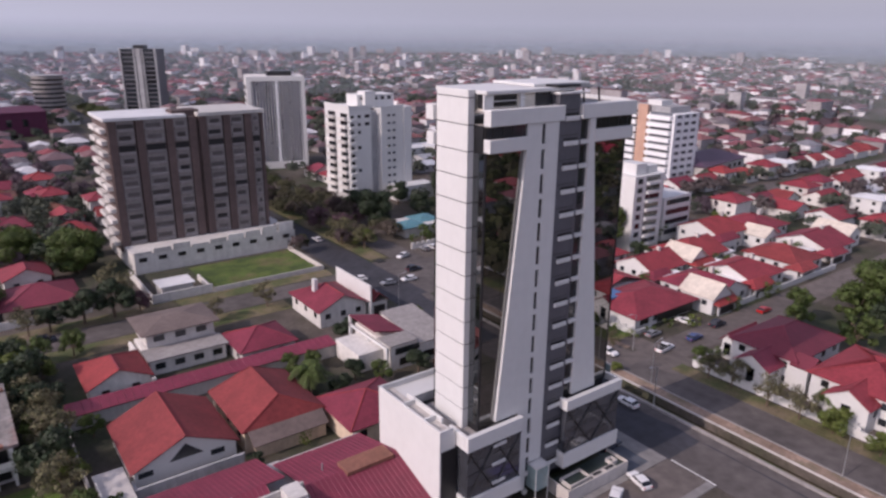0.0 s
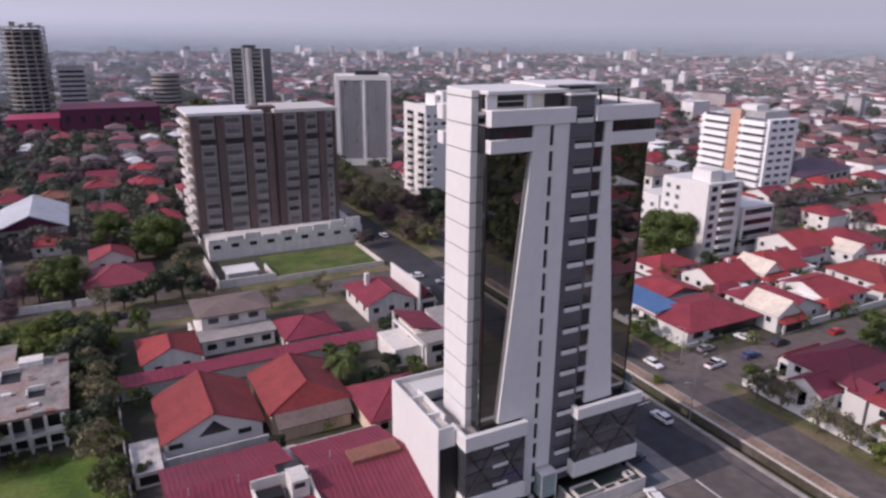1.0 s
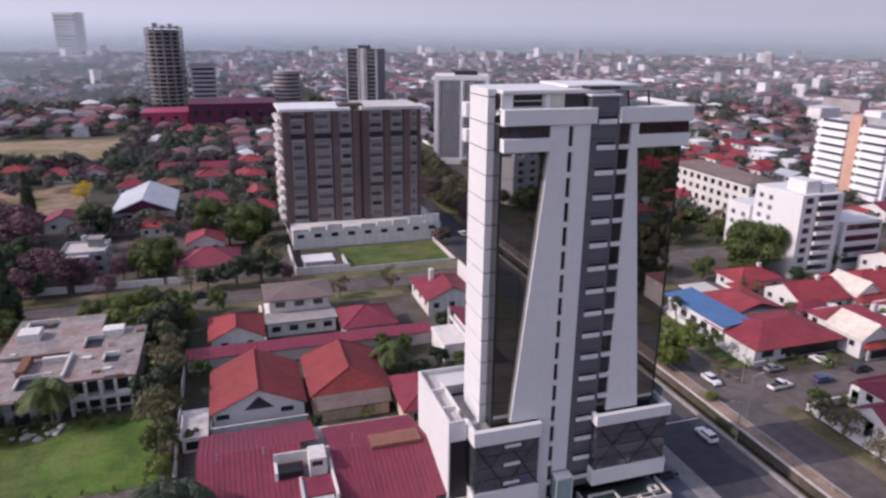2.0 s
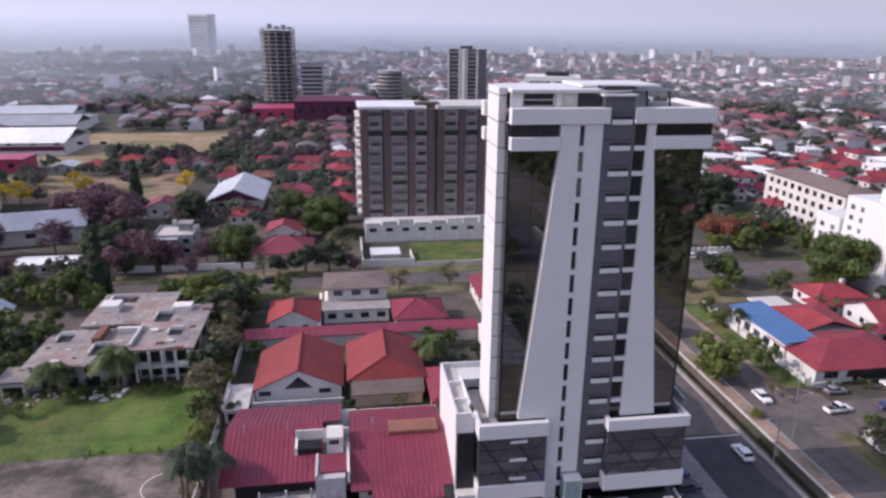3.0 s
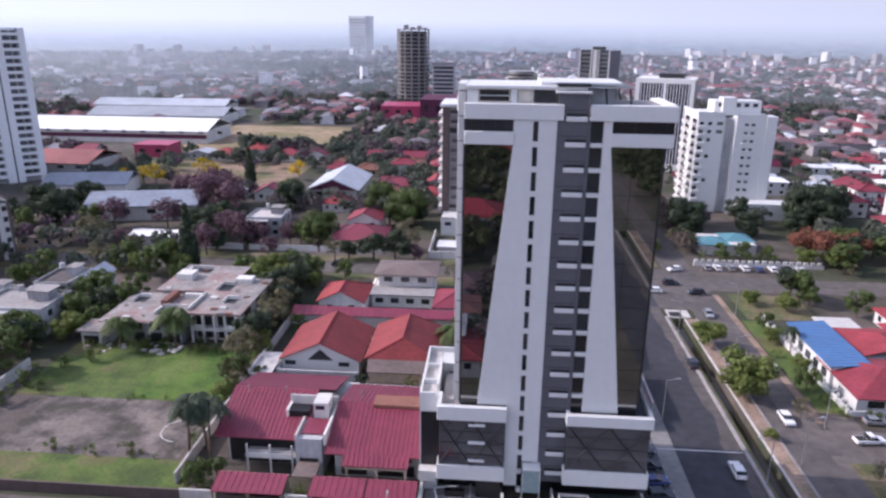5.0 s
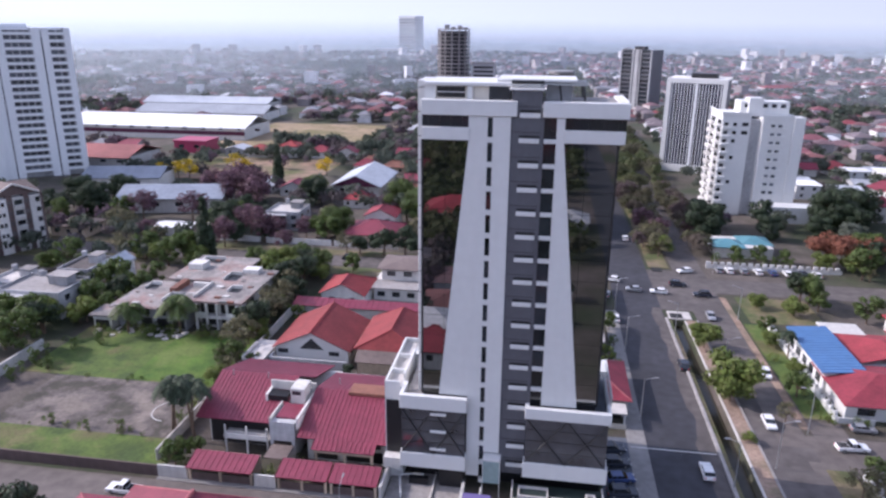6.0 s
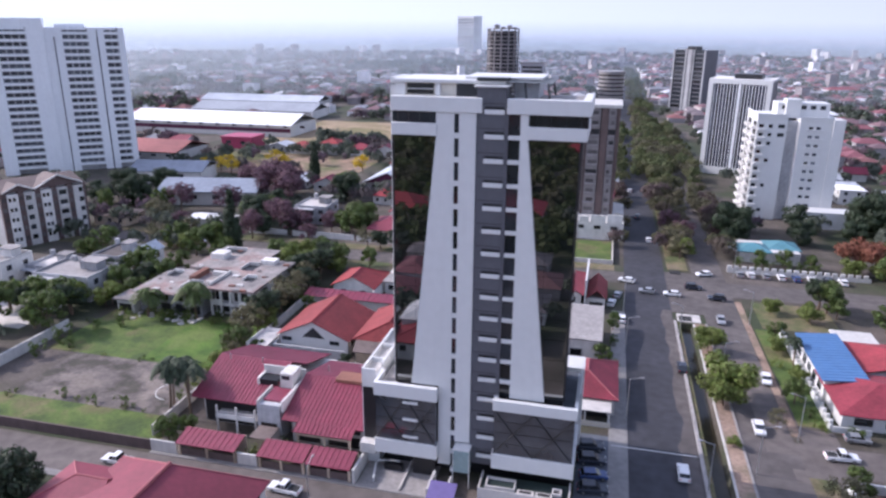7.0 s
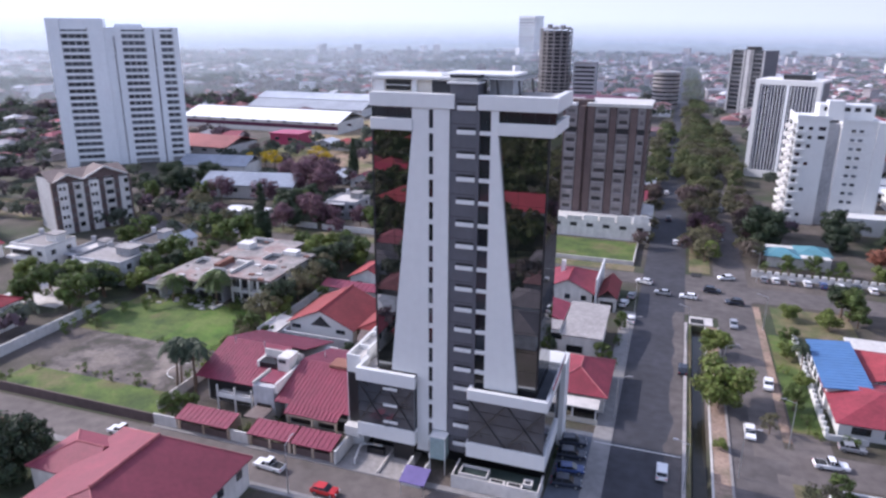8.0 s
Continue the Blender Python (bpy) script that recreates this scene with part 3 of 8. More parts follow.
def build_ground():
    xs = [-4600, -2500, -1200, -600, -300, -150, -60, 0, 30, 37.6, 38.0, 40.2, 40.6, 60, 150, 300, 600, 1200, 2500, 4600]
    ys = [-4600, -2500, -1200, -600, -300, -150, -149.6, -60, 0, 40, 72, 72.4, 150, 300, 600, 1200, 2500, 4600]
    bm = bmesh.new()
    grid = [[bm.verts.new((x, y, -1.6 if 38.0 <= x <= 40.2 and -149.6 <= y <= 72 else 0.0)) for x in xs] for y in ys]
    for j in range(len(ys) - 1):
        for i in range(len(xs) - 1):
            bm.faces.new((grid[j][i], grid[j][i + 1], grid[j + 1][i + 1], grid[j + 1][i]))
    tagged(part("ground", bm, M["ground"], None), "dry city ground of earth, yards and patchy grass", "ground", kind="structure")


build_ground()
def skyline_ring(name, radius, low, high, material, label):
    bm = bmesh.new()
    sides = 96
    ring = [[bm.verts.new((radius * math.cos(2 * math.pi * k / sides), radius * math.sin(2 * math.pi * k / sides), z)) for k in range(sides)] for z in (low, high)]
    for k in range(sides):
        bm.faces.new((ring[0][k], ring[0][(k + 1) % sides], ring[1][(k + 1) % sides], ring[1][k]))
    tagged(part(name, bm, material, None), label, "backdrop", kind="structure")


skyline_ring("backdrop", 1950, -10, 430, haze, "glowing ring painted as pale blue-grey haze at the skyline")
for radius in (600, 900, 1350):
    skyline_ring("backdrop_haze", radius, -1, 96, mist, "thin gauze ring added as haze over the distant town")

sheet("road_avenue_west", 24.8, 36.2, -700, 1400, 0.03, M["asphalt"], "dark asphalt carriageway of the avenue", "road")
sheet("road_avenue_east", 43.9, 52.5, -700, 1400, 0.03, M["asphalt_worn"], "worn grey asphalt carriageway of the avenue", "road")
sheet("road_cross_west", -900, 24.8, 97.5, 106.5, 0.03, M["asphalt_worn"], "worn asphalt cross street between grass verges", "road")
sheet("road_cross_east", 52.5, 900, 93, 104.5, 0.03, M["asphalt_worn"], "worn asphalt cross street", "road")
sheet("road_crossing", 36.2, 43.9, 79, 110, 0.03, M["asphalt_worn"], "asphalt of the avenue crossing", "road")
sheet("road_south", -500, 24.8, -13.2, -5.6, 0.03, M["street_dust"], "pale worn asphalt side street in front of the tower", "road")
sheet("road_east", 52.5, 420, 15.5, 24.0, 0.03, M["street_dust"], "pale worn asphalt side street between houses", "road")
sheet("pavement_avenue", 21.6, 24.8, -5.6, 76, 0.15, M["paving"], "pale concrete pavement beside the avenue", "pavement", 0.2)
sheet("pavement_south", -52, 21.6, -5.6, -4.4, 0.15, M["paving"], "narrow concrete pavement along the side street", "pavement", 0.2)
sheet("pavement_far_side", -300, 24.8, -14.6, -13.2, 0.15, M["paving"], "narrow concrete pavement along the side street", "pavement", 0.2)
sheet("pavement_east", 52.5, 54.0, 26, 90, 0.1, M["dirt"], "bare earth footpath beside the avenue", "pavement", 0.2)
sheet("verge_north", -600, 22, 107.2, 112.5, 0.05, M["grass_dry"], "dry grass verge beside the cross street", "verge")
sheet("verge_south", -600, 2, 90.5, 96.8, 0.05, M["grass_dry"], "dry grass verge beside the cross street", "verge")
sheet("verge_east", 52.5, 56.5, -120, 14, 0.06, M["grass_dry"], "dry grass strip beside the avenue", "verge")
sheet("verge_corner", 56.5, 74, 74, 91, 0.05, M["grass_dry"], "dry grass corner lot behind a low wall", "verge")
sheet("yard_blue_house", 54.5, 60, 30, 73, 0.05, M["grass"], "green front lawn beside the blue-roofed house", "lawn")
sheet("apron_tower", 16.6, 21.6, -5.6, 18, 0.1, M["apron"], "bluish concrete apron with parked cars beside the tower", "pavement")
sheet("field", -195, -100, 292, 405, 0.04, M["field"], "wide field of dry tan grass", "field")
sheet("waste_lot", -188, -100, 206, 262, 0.045, M["lot"], "bare tan lot with dry grass and yellow trees", "lot")
sheet("yard_west", -132, -112, 30, 45, 0.05, M["concrete_pale"], "pale sunlit concrete yard", "yard")
sheet("yard_east", 54.0, 60, 14, 29, 0.045, M["street_dust"], "worn paved corner by the side street", "pavement")
bm = bmesh.new()
edge = random.Random(12)
rim = [(36.1, -150.0)]
for k in range(116):
    rim.append((33.9 + 1.5 * noise.noise((k * 0.21, 4.0, 0.0)) + edge.uniform(-0.2, 0.2), -150.0 + 2.0 * k))
rim.append((36.1, 80.0))
low_rim = [bm.verts.new((x, y, 0.036)) for x, y in rim]
bm.faces.new(low_rim[::-1])
tagged(part("road_shoulder", bm, M["asphalt_worn"], None), "paler asphalt strip with a wavy edge along the road", "road", kind="structure")
# paler sheet also stands in for sunlit road beyond the tower's shadow
sheet("road_junction", 24.8, 33.6, -46, -5.8, 0.034, M["asphalt_worn"], "worn brownish asphalt, painted paler as the sunlit junction", "road", 0.05)
tagged(part("stop_line", boxes((25.0, 25.3, -14.5, -6.2, 0.035, 0.04)), M["line_paint"], None), "worn white line across the side street's mouth", "road marking", kind="structure")
# the median with its drain
sheet("kerb_west", 36.2, 36.8, -150, 73, 0.42, M["concrete"], "grey concrete kerb wall along the drain", "kerb", 0.6)
sheet("kerb_drain", 40.6, 40.95, -150, 72, 0.25, M["concrete_pale"], "thin concrete edge of the drain", "kerb", 0.4)
sheet("kerb_east", 43.5, 43.9, -150, 73, 0.22, M["concrete"], "concrete kerb of the median", "kerb", 0.4)
sheet("median_earth", 40.95, 43.5, -150, 72.5, 0.14, M["dirt"], "bare brown earth strip of the median", "median", 0.2)
sheet("median_grass", 36.8, 37.6, -150, 73, 0.1, M["grass_dry"], "dry grass edge of the median", "median", 0.2)
sheet("drain_water", 38.02, 40.18, -149, 71.9, -1.3, M["water"], "dark water standing in the drain", "water", 0.05)
sheet("median_north", 37.2, 43.0, 112, 700, 0.12, M["grass_dry"], "dry grass median with trees", "median", 0.2)
sheet("median_tip", 37.2, 42.6, 73.2, 78, 0.16, M["concrete_pale"], "pale concrete tip of the median", "median", 0.2)
for x0, x1, y0, y1 in ((37.6, 40.6, 73.6, 76.6), (37.8, 40.6, 108.5, 112.0)):
    d = tagged(part("drain_mouth", boxes((x0, x1, y0, y1, 0.0, 0.2)), M["rubber"], None), "dark open drain mouth in the median", "drain", kind="structure")
sheet("dust_east", 47.5, 52.4, 20, 60, 0.036, M["street_dust"], "dusty pale stretch of the carriageway", "road", 0.05)
sheet("dust_corner", 50.5, 60, 12.2, 16.0, 0.037, M["street_dust"], "dusty pale corner of the side street", "road", 0.05)
# road paint
tagged(part("edge_line", boxes((22.0, 36.0, 15.2, 15.45, 0.155, 0.16)), M["line_paint"], None), "thin pale joint line across the paving", "road marking", kind="structure")

# ---- the white tower ----
FLOOR = 3.23


def build_tower():
    t = thing("office_tower", "tall white tower with tapering slabs, mirror glass and dark shaft", "building")
    W, D, G, K = M["tower_white"], M["tower_dark"], M["glass_dark"], M["black_frame_and_shade"]

    # glass body behind the slabs
    body = part("glass_body", boxes((-10.9, 14.2, 0.55, 11.0, 4.0, 56.4)), K, t, "black frame of the curtain wall")
    for k in range(12):
        z0 = 15.9 + 3.11 * k
        z1 = z0 + 3.06
        for x0, x1 in ((-10.85, -7.9), (-7.85, -4.6), (7.0, 10.4), (10.45, 14.15)):
            part("glass_pane", boxes((x0, x1, 0.42, 0.5, z0, z1)), G, body)
        for y0, y1 in ((0.6, 1.6), (1.66, 2.7)):
            part("glass_pane", boxes((-11.02, -10.94, y0, y1, z0, z1)), G, body)
        part("glass_pane", boxes((-11.02, -10.94, 9.4, 10.9, z0, z1)), G, body)
        for y0, y1 in ((0.6, 4.0), (4.05, 7.5), (7.55, 10.95)):
            part("glass_pane", boxes((14.24, 14.32, y0, y1, z0, z1)), G, body)
        for x0 in (-10.8, -4.6, 1.6, 7.9):
            part("glass_pane", boxes((x0, x0 + 6.1, 11.04, 11.12, z0, z1)), G, body)
    for x in (-11.0, 14.3):
        part("corner_post", soft_box(x - 0.14, x + 0.14, 0.36, 0.62, 15.7, 53.4, 0.03), K, t)

    # left slab with its slots: plates between the slots
    slot0, slot1 = -2.34, -1.68
    bm = bmesh.new()
    prism(bm, [(slot0, 16.0), (slot0, 56.6), (-4.8, 56.6), (-4.8, 53.2), (-8.45, 16.0)], -0.15, 0.4)
    prism(bm, [(-4.25, 2.6), (slot0, 2.6), (slot0, 16.0), (-4.25, 16.0)], -0.15, 0.4)
    prism(bm, [(slot1, 6.9), (0.62, 6.9), (0.62, 56.6), (slot1, 56.6)], -0.15, 0.4)
    for k in range(17):
        z = 53.84 - FLOOR * k
        box(bm, slot0, slot1, -0.15, 0.4, z - FLOOR + 2.53, z)
    box(bm, slot0, slot1, -0.15, 0.4, 56.37, 56.6)
    part("left_slab", bm, W, t, "tapering white slab with a column of slot windows")
    for k in range(16):
        z = 53.84 - FLOOR * k
        part("slot_window", boxes((slot0, slot1, 0.1, 0.18, z, z + 2.53)), M["glass_window"], t)

    # right slab
    bm = bmesh.new()
    prism(bm, [(6.45, 15.5), (11.5, 15.5), (7.5, 53.2), (7.5, 56.6), (6.45, 56.6)], -0.15, 0.4)
    part("right_slab", bm, W, t, "tapering white slab")

    # central shaft with its sills, and the window strip beside it
    part("shaft", boxes((0.64, 4.45, 0.05, 3.0, 3.5, 59.85)), D, t, "dark grey panelled lift shaft")
    part("shaft_rib", boxes((4.47, 4.85, 0.03, 0.5, 3.5, 57.0)), D, t)
    part("shaft_cap", soft_box(0.3, 4.7, -0.35, 3.2, 59.85, 60.12, 0.05), W, t, "thin white cap slab")
    part("shaft_top", boxes((0.5, 4.6, 0.3, 2.6, 60.66, 61.0), (0.5, 4.15, 3.2, 6.0, 58.2, 60.2)), K, t)
    for k in range(17):
        z = 56.43 - FLOOR * k
        part("sill", soft_box(1.7, 4.32, -0.22, 0.05, z, z + 0.6, 0.04), W, t)
        part("shaft_window", boxes((1.75, 4.3, -0.01, 0.05, z + 0.62, z + 1.0)), K, t)
        part("shaft_joint", boxes((0.66, 4.44, 0.02, 0.06, z + 1.35, z + 1.42)), K, t)
        if z > 15:
            if k:
                part("small_sill", soft_box(4.9, 6.43, -0.12, 0.35, z, z + 0.55, 0.04), W, t)
            part("window", boxes((4.87, 6.44, 0.25, 0.33, z - 2.6, z - 0.02)), M["glass_window"], t)
    part("window_strip_back", boxes((4.86, 6.45, 0.36, 0.5, 15.5, 57.0)), K, t)

    # crown: two beams round the corners with a ribbon window between them
    def crown(x0, x1, inner0, inner1, y0, y1):
        top = part("crown_beam", soft_box(x0, x1, y0, y1, 56.55, 58.5, 0.06), W, t)
        low = part("crown_beam", soft_box(inner0, inner1, y0 + 0.05, y1, 53.35, 55.0, 0.06), W, t)
        return top, low
    crown(-11.05, 1.38, -11.0, -4.7, -0.4, 0.9)
    crown(4.66, 15.35, 7.4, 15.05, -0.4, 0.9)
    crown(-12.5, -10.4, -12.4, -10.4, 9.3, 10.9)
    crown(14.2, 15.35, 14.2, 15.05, 0.95, 11.4)
    for x0, x1 in ((-10.95, -4.85), (7.6, 15.1)):
        w = part("ribbon_window", boxes((x0, x1, 0.12, 0.2, 55.0, 56.55)), M["glass_window"], t)
        for k in range(4):
            xx = x0 + (x1 - x0) * (k + 0.5) / 4
            part("mullion", boxes((xx - 0.03, xx + 0.03, 0.06, 0.12, 55.0, 56.55)), K, w)
    part("crown_floor", boxes((-10.9, 15.0, 0.3, 11.0, 56.42, 56.6)), M["concrete"], t)
    part("side_ribbon", boxes((-11.1, -11.0, 0.9, 2.7, 55.0, 56.55)), K, t)

    # white strip of the west side, floor by floor
    for k in range(14):
        z = 14.6 + FLOOR * k
        part("side_panel", soft_box(-12.0, -11.0, 2.75, 9.2, z, z + 3.11, 0.03), W, t)
    part("side_panel_top", soft_box(-12.0, -10.95, 2.75, 9.2, 59.82, 60.7, 0.03), W, t)
    part("joint_core", boxes((-11.92, -11.0, 2.8, 9.15, 14.4, 60.5)), K, t)

    # roof storey
    part("roof_terrace", boxes((-10.9, 15.0, 0.9, 10.9, 58.0, 58.2)), M["concrete"], t)
    part("roof_slab", soft_box(-10.9, 4.2, 0.7, 11.0, 60.2, 60.65, 0.06), W, t, "thin white flat roof slab")
    part("roof_slab_step", soft_box(-1.5, 8.8, 2.6, 10.8, 60.7, 61.05, 0.05), W, t)
    part("roof_room", boxes((-10.5, 0.5, 1.4, 10.4, 58.2, 60.2)), M["cream"], t, "cream walls of the roof rooms")
    part("corner_panel", boxes((-10.85, -9.4, 1.15, 1.4, 58.2, 60.2)), W, t)
    part("roof_post", soft_box(-5.2, -4.5, 0.95, 1.4, 58.2, 60.2, 0.03), W, t)
    part("roof_window", boxes((-9.2, -5.5, 1.32, 1.42, 58.7, 60.05)), M["glass_window"], t)
    part("roof_window", boxes((-2.4, 0.45, 1.32, 1.42, 58.4, 60.15)), M["glass_window"], t)
    part("window_rail", boxes((-9.2, -5.5, 1.26, 1.32, 59.3, 59.4)), W, t)
    part("side_opening", boxes((-10.6, -10.45, 1.6, 2.7, 58.5, 60.1)), M["black_frame_and_shade"], t)
    part("roof_machine_room", boxes((4.9, 8.2, 4.5, 10.3, 58.2, 60.65)), M["plaster_grey"], t)
    for k in range(9):
        y = 1.6 + 1.1 * k
        part("pergola_slat", boxes((4.2, 10.2, y, y + 0.16, 60.4, 60.58)), M["steel"], t)
    for x, y in ((9.9, 1.7), (9.9, 10.2), (6.9, 1.7)):
        bm = bmesh.new()
        tube(bm, (x, y, 58.2), (x - 0.3, y, 60.4), 0.14, 0.14)
        part("pergola_post", bm, K, t)
    part("parapet_east", boxes((15.05, 15.3, 0.9, 11.3, 58.2, 58.62)), W, t)

    # podium, left glass box
    def brace_box(x0, x1, y0, y1, z0, z1, bays):
        g = part("podium_glass", boxes((x0, x1, y0, y1, z0, z1)), M["glass_podium"], t, "dark podium glazing behind cross braces")
        w = (x1 - x0) / bays
        for b in range(bays):
            for r in range(1):
                a0, a1 = x0 + b * w, x0 + (b + 1) * w
                c0, c1 = z0, z1
                for p, q in (((a0, c0), (a1, c1)), ((a0, c1), (a1, c0))):
                    bm = bmesh.new()
                    tube(bm, (p[0], y0 - 0.12, p[1]), (q[0], y0 - 0.12, q[1]), 0.09, 0.09, 5)
                    part("brace", bm, K, g)
            for r in range(1, 4):
                zz = z0 + (z1 - z0) * r / 4
                part("transom", boxes((x0 + b * w + 0.02, x0 + (b + 1) * w - 0.02, y0 - 0.05, y0, zz - 0.05, zz + 0.05)), K, g)
        return g
    brace_box(-13.9, -4.4, -1.05, 4.0, 6.3, 13.8, 2)
    brace_box(4.5, 16.1, -1.25, 9.0, 6.6, 13.9, 2)
    # three white bars in front of the left podium glazing
    for z in (13.1, 10.2, 7.2):
        part("podium_light_sill", boxes((-9.6, -7.2, -1.25, -1.06, z - 0.2, z + 0.2)), W, t)
    part("podium_band_left", soft_box(-14.15, -4.2, -1.35, -0.55, 13.8, 16.0, 0.06), W, t)
    part("podium_band_left_side", soft_box(-14.15, -13.6, -0.54, 3.0, 13.8, 16.0, 0.06), W, t)
    part("podium_band_left_low", soft_box(-14.15, -4.2, -1.35, 0.2, 3.9, 6.3, 0.06), W, t)
    part("podium_band_left_low_side", soft_box(-14.15, -13.6, 0.21, 3.0, 3.9, 6.3, 0.06), W, t)
    part("podium_deck_left", boxes((-13.6, -4.2, -0.55, 11.0, 14.6, 14.8)), M["concrete"], t)
    part("podium_band_right", soft_box(4.25, 16.45, -1.55, -0.75, 13.9, 15.6, 0.06), W, t)
    part("podium_band_right_end", soft_box(4.25, 4.85, -0.74, 0.1, 13.9, 15.6, 0.06), W, t)
    part("podium_band_right_side", soft_box(15.95, 16.45, -0.74, 10.0, 13.9, 15.6, 0.06), W, t)
    part("podium_band_right_low", soft_box(4.25, 16.45, -1.55, 0.3, 4.1, 6.6, 0.06), W, t)
    part("podium_band_right_low_side", soft_box(15.95, 16.45, 0.31, 10.0, 4.1, 6.6, 0.06), W, t)
    part("podium_deck_right", boxes((4.6, 16.0, -0.75, 13.0, 14.4, 14.6)), M["apron"], t)
    rail = part("terrace_glass", boxes((16.5, 16.56, 1.0, 13.5, 15.6, 16.9)), M["glass_clear"], t, "pale glass balustrade")
    part("terrace_rail", boxes((16.46, 16.6, 1.0, 13.5, 16.9, 17.0)), W, rail)
    # solid black core takes the place of the shade inside the podium
    part("podium_core", boxes((-13.3, 16.0, 2.6, 12.5, 0.0, 14.4)), K, t, "black core painted in for the shaded ground floors")
    part("podium_back", boxes((4.6, 16.8, 12.5, 16.8, 0.0, 15.2)), W, t)
    # white block of the west side with its roof tray
    part("white_block", boxes((-16.9, -14.3, 1.2, 16.8, 0.0, 15.8), (-14.3, 4.5, 12.6, 16.8, 0.0, 15.8)), W, t, "plain white side block")
    part("block_front", boxes((-16.7, -14.2, 1.05, 1.18, 4.6, 13.6)), K, t)
    for x0, x1, y0, y1 in ((-16.9, -16.6, 1.2, 16.8), (-14.6, -14.3, 4.0, 12.6), (-16.6, -14.6, 1.2, 1.5), (-16.6, -14.6, 5.2, 5.5), (-16.6, -14.6, 10.4, 10.7), (-16.6, 4.4, 16.5, 16.8)):
        part("roof_kerb", boxes((x0, x1, y0, y1, 15.81, 16.7)), W, t)
    part("block_roof", boxes((-16.6, -14.6, 1.5, 16.5, 15.8, 15.9)), M["concrete_pale"], t)
    part("garden_box", soft_box(-16.9, -14.2, -0.6, 1.0, 2.8, 4.6, 0.05), M["plaster"], t)
    # entrance
    part("entrance_glass", boxes((-1.5, 0.9, -1.7, 0.4, 2.6, 6.4)), M["glass_clear"], t, "pale glass entrance box")
    part("entrance_frame", boxes((-1.6, 1.0, -1.8, 0.4, 6.4, 6.6), (-1.6, -1.5, -1.8, -1.7, 0.0, 6.4), (0.9, 1.0, -1.8, -1.7, 0.0, 6.4)), W, t)
    return t


build_tower()


def build_forecourt():
    f = thing("forecourt_deck", "low dark planted deck with pale rims before the tower", "terrace")
    part("deck", boxes((3.0, 16.0, -4.2, -0.2, 0.0, 1.9)), M["deck_green"], f)
    for r in ((3.0, 16.0, -4.35, -4.2, 0.0, 2.4), (16.0, 16.2, -4.35, 0.0, 0.0, 2.4), (2.8, 3.0, -4.35, 0.0, 0.0, 2.4)):
        part("rim", boxes(r), M["concrete_pale"], f)
    part("planting", boxes((4.0, 8.0, -3.6, -1.6, 1.9, 2.2)), M["deck_green"], f)
    for r in ((3.8, 8.2, -3.8, -3.6, 1.9, 2.6), (3.8, 8.2, -1.6, -1.4, 1.9, 2.6), (3.8, 4.0, -3.6, -1.6, 1.9, 2.6), (8.0, 8.2, -3.6, -1.6, 1.9, 2.6)):
        part("planter_rim", boxes(r), M["concrete_pale"], f)
    for hr0 in ((13.6, 13.85, -3.2, -1.8), (14.75, 15.0, -3.2, -1.8), (13.85, 14.75, -3.2, -2.95), (13.85, 14.75, -2.05, -1.8)):
        part("hatch_rim", boxes((*hr0, 1.9, 2.5)), M["concrete_pale"], f)
    part("hatch", boxes((13.85, 14.75, -2.95, -2.05, 1.9, 2.1)), M["black_frame_and_shade"], f)
    for k in range(2):
        part("skylight_rim", boxes((8.6 + 2.7 * k, 11.0 + 2.7 * k, -4.1, -3.1, 1.9, 2.3)), M["concrete_pale"], f)
        part("skylight", boxes((8.9 + 2.7 * k, 10.7 + 2.7 * k, -3.9, -3.3, 2.3, 2.33)), M["black_frame_and_shade"], f)
    r = thing("car_ramp", "grey concrete car ramp with pale kerbs into the tower's garage", "ramp")
    part("ramp_floor", boxes((-16.0, -4.4, -5.4, 2.5, 0.0, 0.16)), M["concrete"], r)
    part("kerb", boxes((-9.3, -9.0, -5.0, 3.0, 0.16, 0.5)), M["concrete_pale"], r)
    for p, q in (((-13.6, -3.8, 0.9), (-14.6, 0.6, 0.9)), ((-14.6, 0.6, 0.9), (-11.0, 1.2, 0.9)), ((-13.6, -3.8, 0.1), (-13.6, -3.8, 0.9)), ((-14.6, 0.6, 0.1), (-14.6, 0.6, 0.9)), ((-11.0, 1.2, 0.1), (-11.0, 1.2, 0.9))):
        bm = bmesh.new()
        tube(bm, p, q, 0.16, 0.16, 6)
        part("guard_rail", bm, M["tower_white"], r, "thick white guard rail")
    part("ramp_well", boxes((-13.0, -10.0, -0.4, 0.4, 0.17, 1.2)), M["black_frame_and_shade"], r)
    part("garage_door", boxes((-8.3, -4.7, -0.2, -0.1, 0.2, 3.7)), M["black_frame_and_shade"], r, "dark garage opening")
    part("garage_wall", boxes((-16.6, -16.2, -5.2, 1.0, 0.0, 2.6)), M["plaster"], r)
    part("stair_wall", boxes((-4.6, -4.2, -6.2, -1.5, 0.0, 2.2), (-4.2, -1.6, -6.2, -5.9, 0.0, 2.2), (-1.9, -1.6, -5.9, -1.8, 0.0, 1.8)), M["plaster"], r)
    a = thing("entrance_awning", "violet fabric awning over the entrance steps", "awning")
    bm = bmesh.new()
    slab(bm, [(-4.0, -8.6, 2.5), (0.0, -8.6, 2.5), (0.0, -5.4, 3.3), (-4.0, -5.4, 3.3)], 0.15)
    part("canvas", bm, M["awning"], a)
    for x in (-3.8, -0.2):
        bm = bmesh.new()
        tube(bm, (x, -8.3, 0), (x, -8.3, 2.5), 0.05, 0.05)
        part("post", bm, M["steel"], a)


build_forecourt()

